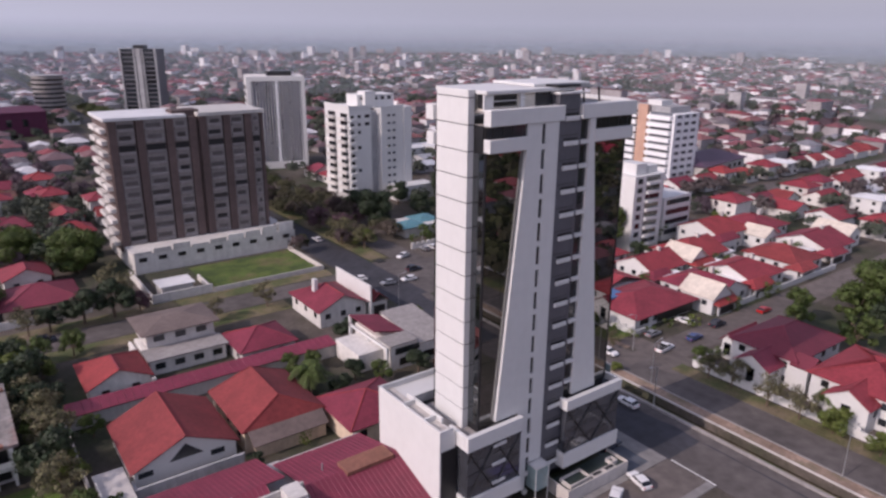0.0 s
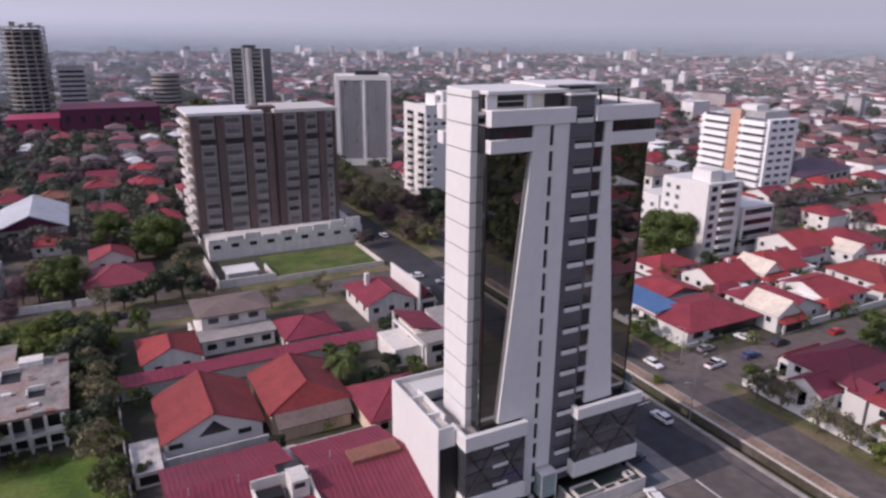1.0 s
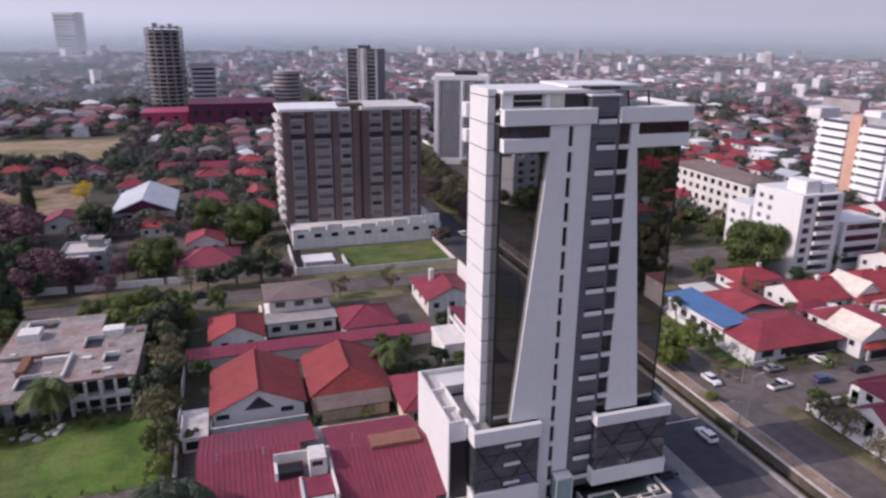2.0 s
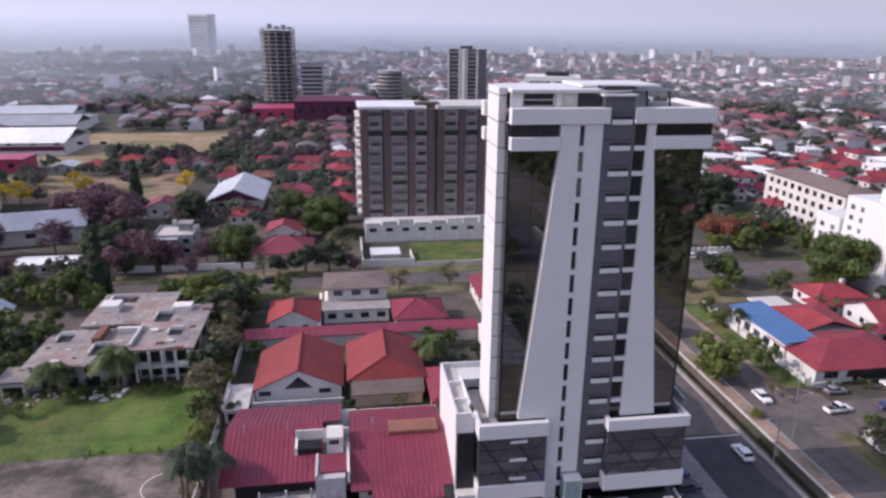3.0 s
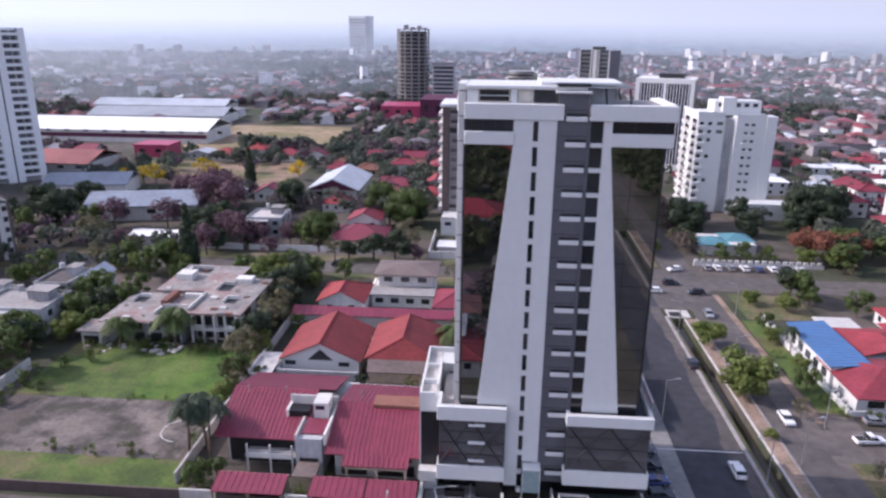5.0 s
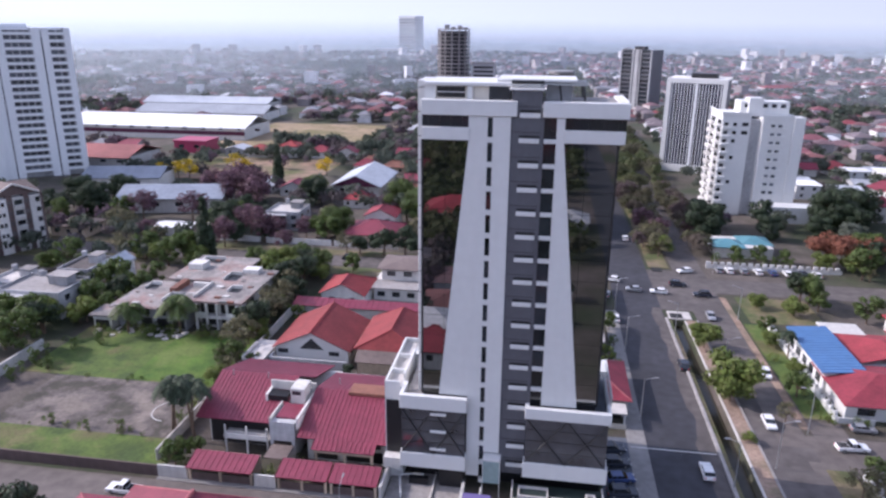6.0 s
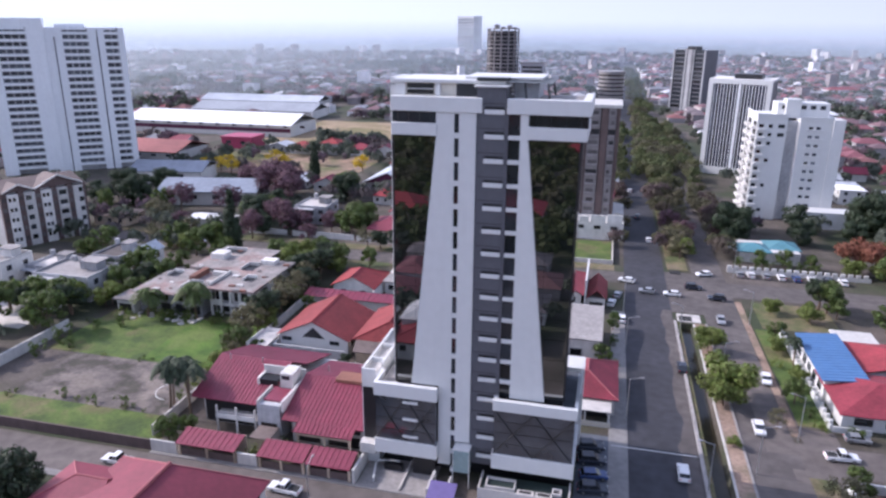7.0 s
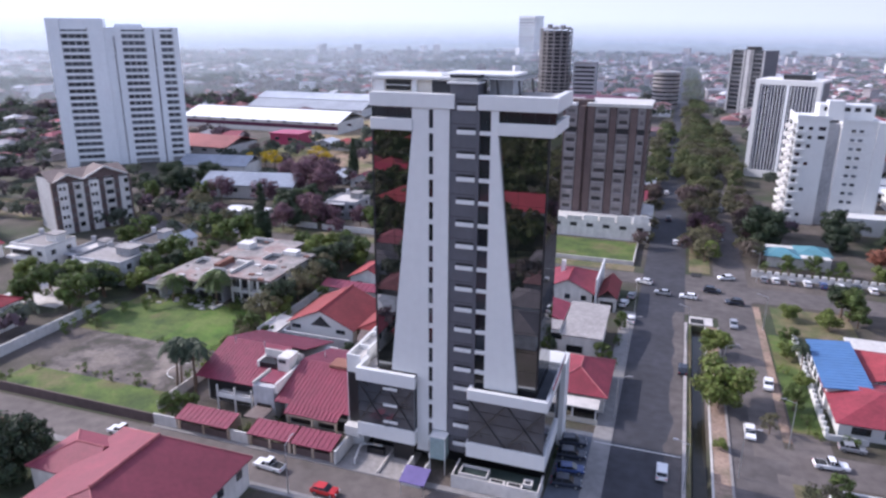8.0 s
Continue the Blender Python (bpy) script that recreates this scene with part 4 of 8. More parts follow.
# ---- tall buildings round about ----
def build_brown():
    b = thing("apartment_block", "wide brown brick and grey stone apartment block on a white podium", "building")
    x0, x1, y0, y1, top = -25.2, 20.6, 150.0, 170.0, 43.0
    part("core", boxes((x0, x1, y0, y1, 4.0, top - 0.6)), M["brick_brown"], b)
    part("podium", boxes((-24.6, 24.5, 138.5, 172.0, 0.0, 5.8)), M["plaster"], b, "white podium wall")
    for k in range(9):
        xx = -24.5 + 5.45 * k
        part("podium_parapet", boxes((xx, xx + 4.9, 138.4, 138.9, 5.8, 6.5 + 1.1 * (k % 3) / 2 + (1.2 if k > 5 else 0))), M["plaster"], b)
        part("podium_opening", boxes((xx + 1.2, xx + 3.4, 138.36, 138.5, 3.6, 4.8)), M["black_frame_and_shade"], b)
    part("roof_west", soft_box(x0 - 0.8, -3.2, y0 - 1.2, y1, top - 0.6, top + 0.3, 0.05), M["sheet_white"], b, "pale flat roof slab")
    part("roof_east", soft_box(0.2, x1 + 0.6, y0 - 1.2, y1, top - 0.6, top + 0.5, 0.05), M["plaster"], b)
    part("lift_room", boxes((-6.5, 1.5, y0 + 2, y0 + 8, top - 0.6, top + 1.2)), M["brick_brown"], b)
    for xx in (-25.0, -17.5, -9.2, -2.6, 0.6, 7.9, 14.6, 19.6):
        part("pilaster", boxes((xx, xx + 2.2 if xx < 19 else xx + 1.0, y0 - 0.9, y0, 4.6, top - 0.6)), M["brick_brown"], b)
    bays = ((-22.7, -18.0), (-15.2, -9.6), (-7.0, -2.9), (2.9, 7.6), (10.2, 14.3), (16.9, 19.4))
    for n, (a, c) in enumerate(bays):
        part("bay_panel", boxes((a, c, y0 - 0.55, y0 - 0.05, 4.6, top - 0.7)), M["stone_pale"], b, "pale grey bay")
        for k in range(11):
            z = 6.2 + 3.3 * k
            # one storey's windows are widened and blackened to stand for a shaded recess
            dark = k == 8
            g0, g1 = 0.2 + 0.9 * ((k * 37 + n * 53) % 10) / 10, 0.2 + 0.9 * ((k * 71 + n * 29) % 10) / 10
            part("window", boxes((a + (0.1 if dark else g0), c - (0.1 if dark else g1), y0 - 0.68, y0 - 0.5, z + 1.0, z + (2.7 if dark else 2.2))), M["black_frame_and_shade"] if dark or (k * 7 + n * 3) % 8 == 0 else M["glass_brown"], b)
            part("balcony_slab", boxes((a + 0.3, c - 0.3, y0 - 1.15, y0 - 0.56, z - 0.1, z + 0.65)), M["stone_pale"] if (k + n) % 3 else M["stone_grey"], b)
    for k in range(11):
        z = 6.2 + 3.3 * k
        part("side_balcony", boxes((x0 - 1.5, x0, y0 + 1.0, y0 + 8.0, z - 0.3, z + 0.9)), M["plaster"], b, "sunlit pale side balcony")
        part("side_balcony", boxes((x0 - 1.5, x0, y0 + 10.0, y0 + 18.0, z - 0.3, z + 0.9)), M["plaster"], b)
    for k in range(11):
        z = 6.2 + 3.3 * k
        for n in range(3):
            part("east_window", boxes((x1, x1 + 0.1, y0 + 2 + 6 * n, y0 + 5 + 6 * n, z + 0.3, z + 1.9)), M["glass_window"], b)
    for r in ((-26.5, -11.0, 113.0, 113.4, 0.0, 2.4), (-26.5, -26.1, 113.4, 138.0, 0.0, 2.2), (-11.4, -11.0, 113.4, 125, 0.0, 1.6)):
        part("site_wall", boxes(r), M["plaster"], b, "white site wall")
    part("gatehouse", boxes((-23.5, -15.5, 115.0, 121.0, 0.0, 3.2)), M["plaster"], b)
    part("gatehouse_slab", boxes((-24.0, -15.0, 114.5, 121.5, 3.2, 3.5)), M["sheet_white"], b)
    sheet("lawn_brown_block", -10.5, 21.0, 112.8, 136.5, 0.06, M["grass"], "green lawn in front of the brown block", "lawn")
    f = thing("lawn_fence", "low pale wall around the green lawn", "fence")
    for r in ((-10.9, 21.6, 112.5, 112.8, 0, 1.4), (21.2, 21.5, 112.8, 137, 0, 1.4)):
        part("wall", boxes(r), M["concrete_pale"], f)


def turned_frame(p, q):
    """The pose of a front that runs from p (left end) to q (right end), seen from outside, and its width."""
    d = Vector((q[0] - p[0], q[1] - p[1], 0))
    return Vector((p[0], p[1], 0)), math.degrees(math.atan2(d.y, d.x)), d.length


def build_striped():
    p, a, w = turned_frame((62.2, 270.5), (88.2, 262.0))
    b = thing("striped_office_block", "white-framed office block with dark vertical window strips", "building", p, a)
    d, top = 24.0, 45.5
    part("body", boxes((0, w, 0.6, d, 0, top - 1)), M["tower_dark"], b)
    part("frame", boxes((-0.3, 1.8, 0, 3, 0, top), (w - 1.6, w + 0.3, 0, 3, 0, top), (1.8, w - 1.6, 0, 3, top - 2.2, top), (1.8, w - 1.6, 0, 3, 0, 3.5)), M["tower_white"], b)
    part("roof", boxes((-0.3, w + 0.3, 3, d, top - 1, top)), M["plaster"], b)
    part("roof_room", boxes((10, 22, 6, 16, top, top + 2.2)), M["black_frame_and_shade"], b)
    n = 17
    for k in range(n):
        x = 2.6 + (w - 5) * k / (n - 1)
        part("fin", boxes((x - (0.6 if k == 8 else 0.15), x + (0.6 if k == 8 else 0.15), 0.25, 0.6, 3.5, top - 2.2)), M["fresh_white"], b)
    for k in range(n - 1):
        x = 2.6 + (w - 5) * (k + 0.5) / (n - 1)
        part("window_strip", boxes((x - 0.6, x + 0.6, 0.45, 0.58, 3.6, top - 2.3)), M["glass_navy"], b)
    part("west_wall", boxes((-0.5, 0.0, 3, d, 0, top)), M["tower_white"], b)
    for k in range(11):
        for j in range(4):
            part("side_window", boxes((-0.6, -0.5, 4.5 + 4.7 * j, 6.6 + 4.7 * j, 5 + 3.4 * k, 6.8 + 3.4 * k)), M["glass_window"], b)


def build_dark_tower():
    p, a, w = turned_frame((65.6, 553.5), (89.0, 539.0))
    b = thing("banded_tower", "tall dark tower with pale vertical bands, far off", "building", p, a)
    top = 51.6
    part("body", boxes((0.5, w - 0.5, 0.8, 26, 0, top)), M["tower_dark"], b)
    part("roof_box", boxes((9, 17, 6, 16, top, top + 3.0)), M["black_frame_and_shade"], b)
    for x0, x1 in ((-0.5, 0.6), (10.2, 11.4), (12.6, 16.2), (17.4, 18.4), (w - 0.6, w + 0.5)):
        part("band", boxes((x0, x1, 0, 1.6, 0, top + 0.6)), M["plaster_grey"], b)
    for k in range(4):
        part("side_band", boxes((-0.2, 0.5, 2 + 7 * k, 5 + 7 * k, 0, top + 0.6)), M["plaster"], b)
    for k in range(14):
        part("window_band", boxes((0.9, 10.0, 0.66, 0.78, 4 + 3.5 * k, 6.4 + 3.5 * k)), M["glass_window"], b)
        part("window_band", boxes((18.6, w - 0.9, 0.66, 0.78, 4 + 3.5 * k, 6.4 + 3.5 * k)), M["glass_window"], b)


def round_slab(rx, ry, z0, z1, sides=20):
    bm = bmesh.new()
    prism(bm, [(rx * math.cos(2 * math.pi * k / sides), ry * math.sin(2 * math.pi * k / sides)) for k in range(sides)], z0, z1, "z")
    return bm


def build_unfinished():
    b = thing("unfinished_tower", "grey concrete tower under construction with open round floors", "building", (-85, 572, 0), -2)
    for k in range(20):
        z = 3.4 * k
        part("floor_slab", round_slab(15.6 - 0.25 * (k % 3), 12, z + 2.6, z + 3.5), M["concrete"], b)
        for j in range(7):
            a = math.pi * (1.05 + 0.9 * j / 6)
            x, y = 14.4 * math.cos(a), 11 * math.sin(a)
            part("column", boxes((x - 0.6, x + 0.6, y - 0.5, y + 0.5, z, z + 2.6)), M["concrete"], b)
    part("core", round_slab(12.5, 9.0, 0, 66, 16), M["asphalt"], b)
    for x, h in ((-8, 4.0), (-2, 2.2), (4, 3.4), (9, 1.8)):
        part("formwork", boxes((x, x + 3.4, -4, 3, 67.5, 67.5 + h)), M["concrete"], b)
    d = thing("round_tower", "dark grey round mid-rise tower", "building", (15, 580, 0))
    part("wall", round_slab(11.5, 11.5, 0, 31), M["concrete"], d)
    part("roof", round_slab(11.9, 11.9, 31, 31.8), M["plaster_grey"], d)
    for k in range(8):
        part("window_band", round_slab(11.56, 11.56, 3 + 3.5 * k, 4.4 + 3.5 * k), M["glass_window"], d)
    c = thing("annex_block", "pale mid-rise block beside the unfinished tower", "building", (-66, 560, 0))
    part("wall", boxes((0, 20, 0, 16, 0, 38)), M["plaster_grey"], c)
    part("roof", boxes((-0.3, 20.3, -0.3, 16.3, 38, 38.8)), M["concrete"], c)
    for k in range(9):
        part("window_band", boxes((1, 19, -0.1, 0, 4 + 3.7 * k, 5.8 + 3.7 * k)), M["glass_window"], c)


def build_glass_tower():
    b = thing("glass_high_rise", "very tall pale blue glass high-rise on the skyline", "building", (-408, 1835, 0), -22)
    part("body", boxes((0, 52, 0, 40, 0, 97)), M["sheet_white"], b)
    part("crown", boxes((-1, 53, -1, 41, 97, 101.5)), M["sheet_white"], b)
    part("podium", boxes((-70, 30, -10, 60, 0, 16)), M["sheet_white"], b)
    for k in range(12):
        part("floor_band", boxes((1, 51, -0.6, 0, 8 + 7.4 * k, 12.5 + 7.4 * k)), M["sheet_grey"], b)


def build_white_tower():
    p, a, w = turned_frame((-255.0, 172.0), (-211.5, 208.5))
    b = thing("residential_tower", "tall white residential tower with stacked balconies", "building", p, a)
    W, top = M["fresh_white"], 65.4
    part("body", boxes((0, w, 1.6, 22, 0, top)), M["plaster_grey"], b)
    part("roof_slab", boxes((-0.4, w + 0.4, 0.8, 22.5, top, top + 1)), W, b)
    part("roof_block", boxes((0, w * 0.42, 0.5, 18, top + 1, top + 5.0)), W, b)
    part("roof_block", boxes((w * 0.5, w * 0.72, 3, 16, top + 1, top + 2.6)), W, b)
    cols = ((0.09, 0.30), (0.55, 0.74), (0.86, 0.965))
    piers = ((-0.01, 0.09), (0.30, 0.42), (0.42, 0.55), (0.74, 0.80), (0.81, 0.86), (0.965, 1.01))
    for c0, c1 in piers:
        part("pier", boxes((w * c0, w * c1, -1.6 if c1 < 0.43 else -0.2, 1.6, 0, top + (5.0 if c1 < 0.43 else 1))), W, b)
    for x in (0.49, 0.805):
        part("slit", boxes((w * x - 0.22, w * x + 0.22, -0.3, 1.6, 0, top - 3)), M["black_frame_and_shade"], b)
    for k in range(20):
        z = 2.5 + 3.2 * k
        for c0, c1 in cols:
            bal = part("balcony", soft_box(w * c0, w * c1, -1.5 if c0 < 0.2 else -0.7, 1.55, z, z + 1.2, 0.04), W, b)
            part("window_band", boxes((w * c0 + 0.1, w * c1 - 0.1, 1.3, 1.58, z + 1.22, z + 3.17)), M["glass_hazy"], b)
            for j in range(1, 4 if c0 < 0.6 else 2):
                x = w * (c0 + (c1 - c0) * (j / 4 if c0 < 0.6 else 0.5))
                part("window_jamb", boxes((x - 0.3, x + 0.3, 1.15, 1.3, z + 1.21, z + 3.19)), M["plaster_grey"], b)
            part("parapet_cap", boxes((w * c0, w * c1, -1.62 if c0 < 0.2 else -0.82, -1.2 if c0 < 0.2 else -0.4, z + 1.203, z + 1.3)), W, bal)
            part("balcony_end", boxes((w * c1 - 0.75, w * c1 - 0.05, -0.3, 1.3, z + 1.21, z + 3.19)), M["plaster_grey"], b)
    for k in range(20):
        for j in range(3):
            part("side_window", boxes((w, w + 0.1, 4 + 6 * j, 7.5 + 6 * j, 3.6 + 3.2 * k, 5.4 + 3.2 * k)), M["glass_hazy"], b)


def build_gabled_apartments():
    p, a, w = turned_frame((-162.4, 79.0), (-151.4, 101.0))
    b = thing("gabled_apartments", "brown and white apartment house with stepped gables", "building", p, a)
    top = 18.0
    part("body", boxes((0, w, 1.0, 17, 0, top)), M["plaster_grey"], b)
    bm = bmesh.new()
    hip(bm, -0.5, w + 0.5, 0.9, 17.5, top, 2.4, "x", 0, 0)
    part("roof", bm, M["roof_umber"], b)
    for c, half, rise in ((0.2, 0.19, 2.2), (0.68, 0.3, 3.6)):
        bm = bmesh.new()
        hip(bm, w * (c - half), w * (c + half), -0.9, 9.0, top - 0.2, rise, "y", 0, 0)
        part("gable_roof", bm, M["roof_umber"], b, "dark brown pitched roof over a gable")
        bm = bmesh.new()
        prism(bm, [(w * (c - half) + 0.8, top - 0.2), (w * (c + half) - 0.8, top - 0.2), (w * c, top - 0.6 + rise)], -0.25, 6.0)
        part("gable", bm, M["brick_brown"], b)
        for side in (-1, 1):
            bm = bmesh.new()
            foot, ridge = (w * (c + side * half), top - 0.25), (w * c, top - 0.2 + rise)
            prism(bm, [foot, (foot[0], foot[1] + 0.5), (ridge[0], ridge[1] + 0.35), (ridge[0], ridge[1] - 0.15)][::side], -1.15, -0.92)
            part("bargeboard", bm, M["plaster"], b, "pale bargeboard along the gable")
    n = 5
    for k in range(n):
        x0 = w * k / n
        x1 = w * (k + 1) / n
        bm = bmesh.new()
        prism(bm, [(x0 + 1.5, 0), (x1 - 0.3, 0), (x1 - 0.3, top - 0.9), (x0 + 1.5, top - 0.9)], -0.5, 1.0)
        part("bay", bm, M["plaster"], b, "white rendered bay")
        part("brown_pier", boxes((x0 - 0.3, x0 + 1.5, -0.2, 1.0, 0, top - 0.3)), M["brick_brown"], b)
        for f in range(5):
            if k in (1, 3, 4):
                part("window", boxes((x0 + 1.9 if k != 4 else x1 - 1.8, x1 - (0.7 if k == 3 else 1.4 if k == 1 else 0.5), -0.58, -0.48, 2.0 + 3.2 * f, 3.5 + 3.2 * f)), M["glass_window"], b)
            if k in (0, 2):
                for x in (x0 + 1.85, x0 + 3.05):
                    part("window", boxes((x, x + 0.8, -0.58, -0.48, 2.1 + 3.2 * f, 3.3 + 3.2 * f)), M["glass_window"], b)
            if k == 3:
                part("balcony", boxes((x0 + 1.7, x1 - 0.5, -1.2, -0.5, 1.2 + 3.2 * f, 2.0 + 3.2 * f)), M["plaster"], b)
            part("pier_window", boxes((x0 + 0.1, x0 + 1.2, -0.28, -0.18, 2.2 + 3.2 * f, 3.4 + 3.2 * f)), M["glass_brown"], b)
    part("brown_pier", boxes((w - 0.3, w + 0.5, -0.5, 1.0, 0, top - 0.3)), M["brick_brown"], b)
    for f in range(5):
        for j in range(3):
            part("side_window", boxes((w, w + 0.12, 3 + 5 * j, 5.2 + 5 * j, 2.2 + 3.2 * f, 3.8 + 3.2 * f)), M["glass_window"], b)


def build_white_apartments():
    b = thing("white_apartments", "white mid-rise apartment house with a grey recess and side balconies", "building")
    x0, x1, y0, y1, top = 69.3, 97.2, 182.0, 203.0, 37.8
    W = M["tower_white"]
    part("wing_left", boxes((x0, 79.4, y0, y1, 0, top)), W, b)
    part("wing_right", boxes((83.2, x1, y0 - 1.5, y1, 0, top - 0.6)), W, b)
    part("end_strip", boxes((94.0, x1 + 0.5, y0 - 2.1, y0 + 4.0, 0, top - 0.2)), W, b)
    part("recess", boxes((79.4, 83.2, y0 + 1.8, y1, 0, top - 1.5)), M["plaster_grey"], b)
    part("roof_room", boxes((76.5, 94.0, y0 + 6, y0 + 15, top - 0.6, top + 4.6)), W, b)
    part("roof_room", boxes((79.0, 84.0, y0 + 4, y0 + 10, top - 0.6, top + 6.0)), W, b)
    for r in ((x0 - 0.2, 79.6, y0 - 0.2, y0 + 0.2, top, top + 1.1), (x0 - 0.2, x0 + 0.2, y0 + 0.2, y1, top, top + 1.1), (83.0, 94.0, y0 - 1.7, y0 - 1.3, top - 0.6, top + 0.5)):
        part("parapet", boxes(r), W, b)
    for k in range(5):
        part("roof_window", boxes((78.0 + 3.2 * k, 79.8 + 3.2 * k, y0 + 5.9, y0 + 6.0, top + 2.4, top + 3.8)), M["glass_window"], b)
    for k in range(11):
        z = 2.0 + 3.1 * k
        for xx, ww in ((70.0, 1.5), (73.2, 1.3)) if k > 7 or k % 3 == 0 else ((70.0, 1.5),):
            part("window", boxes((xx, xx + ww, y0 - 0.08, y0 + 0.3, z + 0.9, z + 2.1)), M["glass_window" if (k * 3 + int(xx)) % 3 else "glass_hazy"], b)
        part("balcony", boxes((69.4, 72.2, y0 - 1.2, y0, z - 0.2, z + 0.6)), W, b)
        if k > 8:
            part("window", boxes((76.4, 78.6, y0 - 0.08, y0 + 0.3, z + 0.9, z + 2.2)), M["glass_window"], b)
        for xx in (86.2, 88.6):
            part("window", boxes((xx, xx + 1.4, y0 - 1.58, y0 - 1.2, z + 0.9, z + 1.9)), M["glass_hazy" if (k + int(xx)) % 4 else "glass_window"], b)
        part("sill", boxes((85.6, 91.0, y0 - 1.9, y0 - 1.5, z + 0.5, z + 0.75)), W, b)
        part("side_balcony", boxes((x0 - 1.6, x0, y0 + 1.0, y0 + 7.5, z, z + 1.0)), M["plaster"], b)
        part("side_balcony", boxes((x0 - 1.6, x0, y0 + 11.0, y0 + 18, z, z + 1.0)), M["plaster"], b)
        for ya, yb in ((1.4, 7.0), (11.4, 17.6)):
            part("side_window", boxes((x0 - 0.1, x0, y0 + ya, y0 + yb, z + 1.05, z + 2.7)), M["glass_window"], b)
    part("low_wing", boxes((86, 104, y0 - 10, y0 - 2, 0, 6)), W, b)


def build_stepped_white():
    b = thing("stepped_white_block", "bright white stepped block with an outer stair tower", "building")
    W = M["tower_white"]
    part("stair_tower", boxes((109.5, 124.0, 72.0, 83.0, 0, 24.5)), W, b)
    for k in range(8):
        z = 1.2 + 2.9 * k
        part("stair_window", boxes((111.0, 113.2, 71.9, 72.0, z + 0.6, z + 2.2)), M["glass_window"], b)
        part("stair_landing", boxes((115.0, 121.8, 70.9, 72.0, z, z + 0.9)), W, b)
        part("stair_gap", boxes((115.0, 121.8, 71.92, 72.0, z + 1.0, z + 2.6)), M["glass_window"], b)
    part("stair_cap", boxes((112, 117, 74, 81, 24.5, 28.0)), W, b)
    part("stair_cap", boxes((118.5, 122.5, 74, 80, 24.5, 27.0)), W, b)
    part("west_wing", boxes((112.0, 128.0, 83.2, 93.0, 0, 23.5)), W, b)
    part("low_wing", boxes((111.0, 130.0, 93.2, 103.0, 0, 16.5)), W, b)
    part("low_wing_step", boxes((108.5, 111.9, 84.5, 93.0, 0, 12.5)), W, b)
    for k in range(4):
        for y in (85.5, 89.5, 95.0, 99.5):
            part("wing_window", boxes((111.92 if y < 93 else 110.92, 112.0 if y < 93 else 111.0, y, y + 1.6, 3.2 + 3.1 * k + (7.5 if y < 93 else 0), 4.6 + 3.1 * k + (7.5 if y < 93 else 0))), M["glass_hazy"], b)
    part("east_wing", boxes((128.2, 142.8, 74.0, 86.0, 0, 15.0)), W, b)
    for k in range(4):
        part("gallery_band", boxes((129.5, 142, 73.9, 74.0, 2.2 + 3.4 * k, 3.9 + 3.4 * k)), M["glass_window"], b)
    o = thing("striped_apartment_block", "bright white apartment block with an orange-brown vertical stripe", "building")
    part("tall_block", boxes((212.0, 231.0, 133.0, 170.0, 0, 31.6)), M["fresh_white"], o)
    part("top_storey", boxes((213.5, 229.0, 137.0, 160.0, 31.6, 34.6)), M["plaster_grey"], o)
    part("roof_room", boxes((216.0, 224.0, 144.0, 152.0, 34.6, 37.0)), W, o)
    part("orange_stripe", boxes((210.4, 212.0, 147.5, 153.0, 0, 35.2)), M["stripe_orange"], o, "orange-brown painted stripe")
    for k in range(9):
        z = 1.6 + 3.4 * k
        for ya, yb in ((134.0, 147.0), (153.5, 169.0)):
            part("balcony", boxes((209.8, 212.0, ya, yb, z, z + 1.9)), M["fresh_white"], o)
            part("balcony_window", boxes((211.9, 212.0, ya + 0.4, yb - 0.4, z + 1.95, z + 3.3)), M["glass_hazy"], o)
        for x in (214.0, 219.5, 225.0):
            part("south_window", boxes((x, x + 3.4, 132.9, 133.0, z + 1.0, z + 2.4)), M["glass_hazy"], o)
    low = thing("long_white_block", "long white block with rows of windows and brown roof", "building", (131, 117, 0), 0)
    part("wall", boxes((0, 14, 0, 44, 0, 17.0)), M["plaster"], low)
    bm = bmesh.new()
    hip(bm, -0.8, 14.8, -0.8, 44.8, 17.0, 2.4, "y")
    part("roof", bm, M["roof_umber"], low)
    for k in range(4):
        for j in range(10):
            part("window", boxes((-0.08, 0.0, 1.5 + 4.2 * j, 3.5 + 4.2 * j, 2.4 + 3.7 * k, 4.3 + 3.7 * k)), M["glass_window"], low)
        for j in range(3):
            part("window", boxes((1.5 + 4.2 * j, 3.5 + 4.2 * j, -0.08, 0.0, 2.4 + 3.7 * k, 4.3 + 3.7 * k)), M["glass_window"], low)


def build_hotel_south():
    b = thing("white_apartments", "narrow white apartment house with an open top loggia", "building", (70, -182, 0), 160)
    part("wall", boxes((-7, 7, -7, 7, 0, 19)), M["tower_white"], b)
    for x in (-6.2, -0.6, 5.0):
        part("loggia_pier", boxes((x, x + 1.6, -7, -5, 19, 24)), M["tower_white"], b)
    part("loggia_back", boxes((-7, 7, 0, 7, 19, 24)), M["plaster_grey"], b)
    part("roof", boxes((-7.4, 7.4, -7.4, 7.4, 24, 25)), M["tower_white"], b)
    for k in range(5):
        for x in (-4.8, 1.8):
            part("window", boxes((x, x + 2.4, -7.08, -6.9, 2.6 + 3.3 * k, 4.2 + 3.3 * k)), M["glass_window"], b)


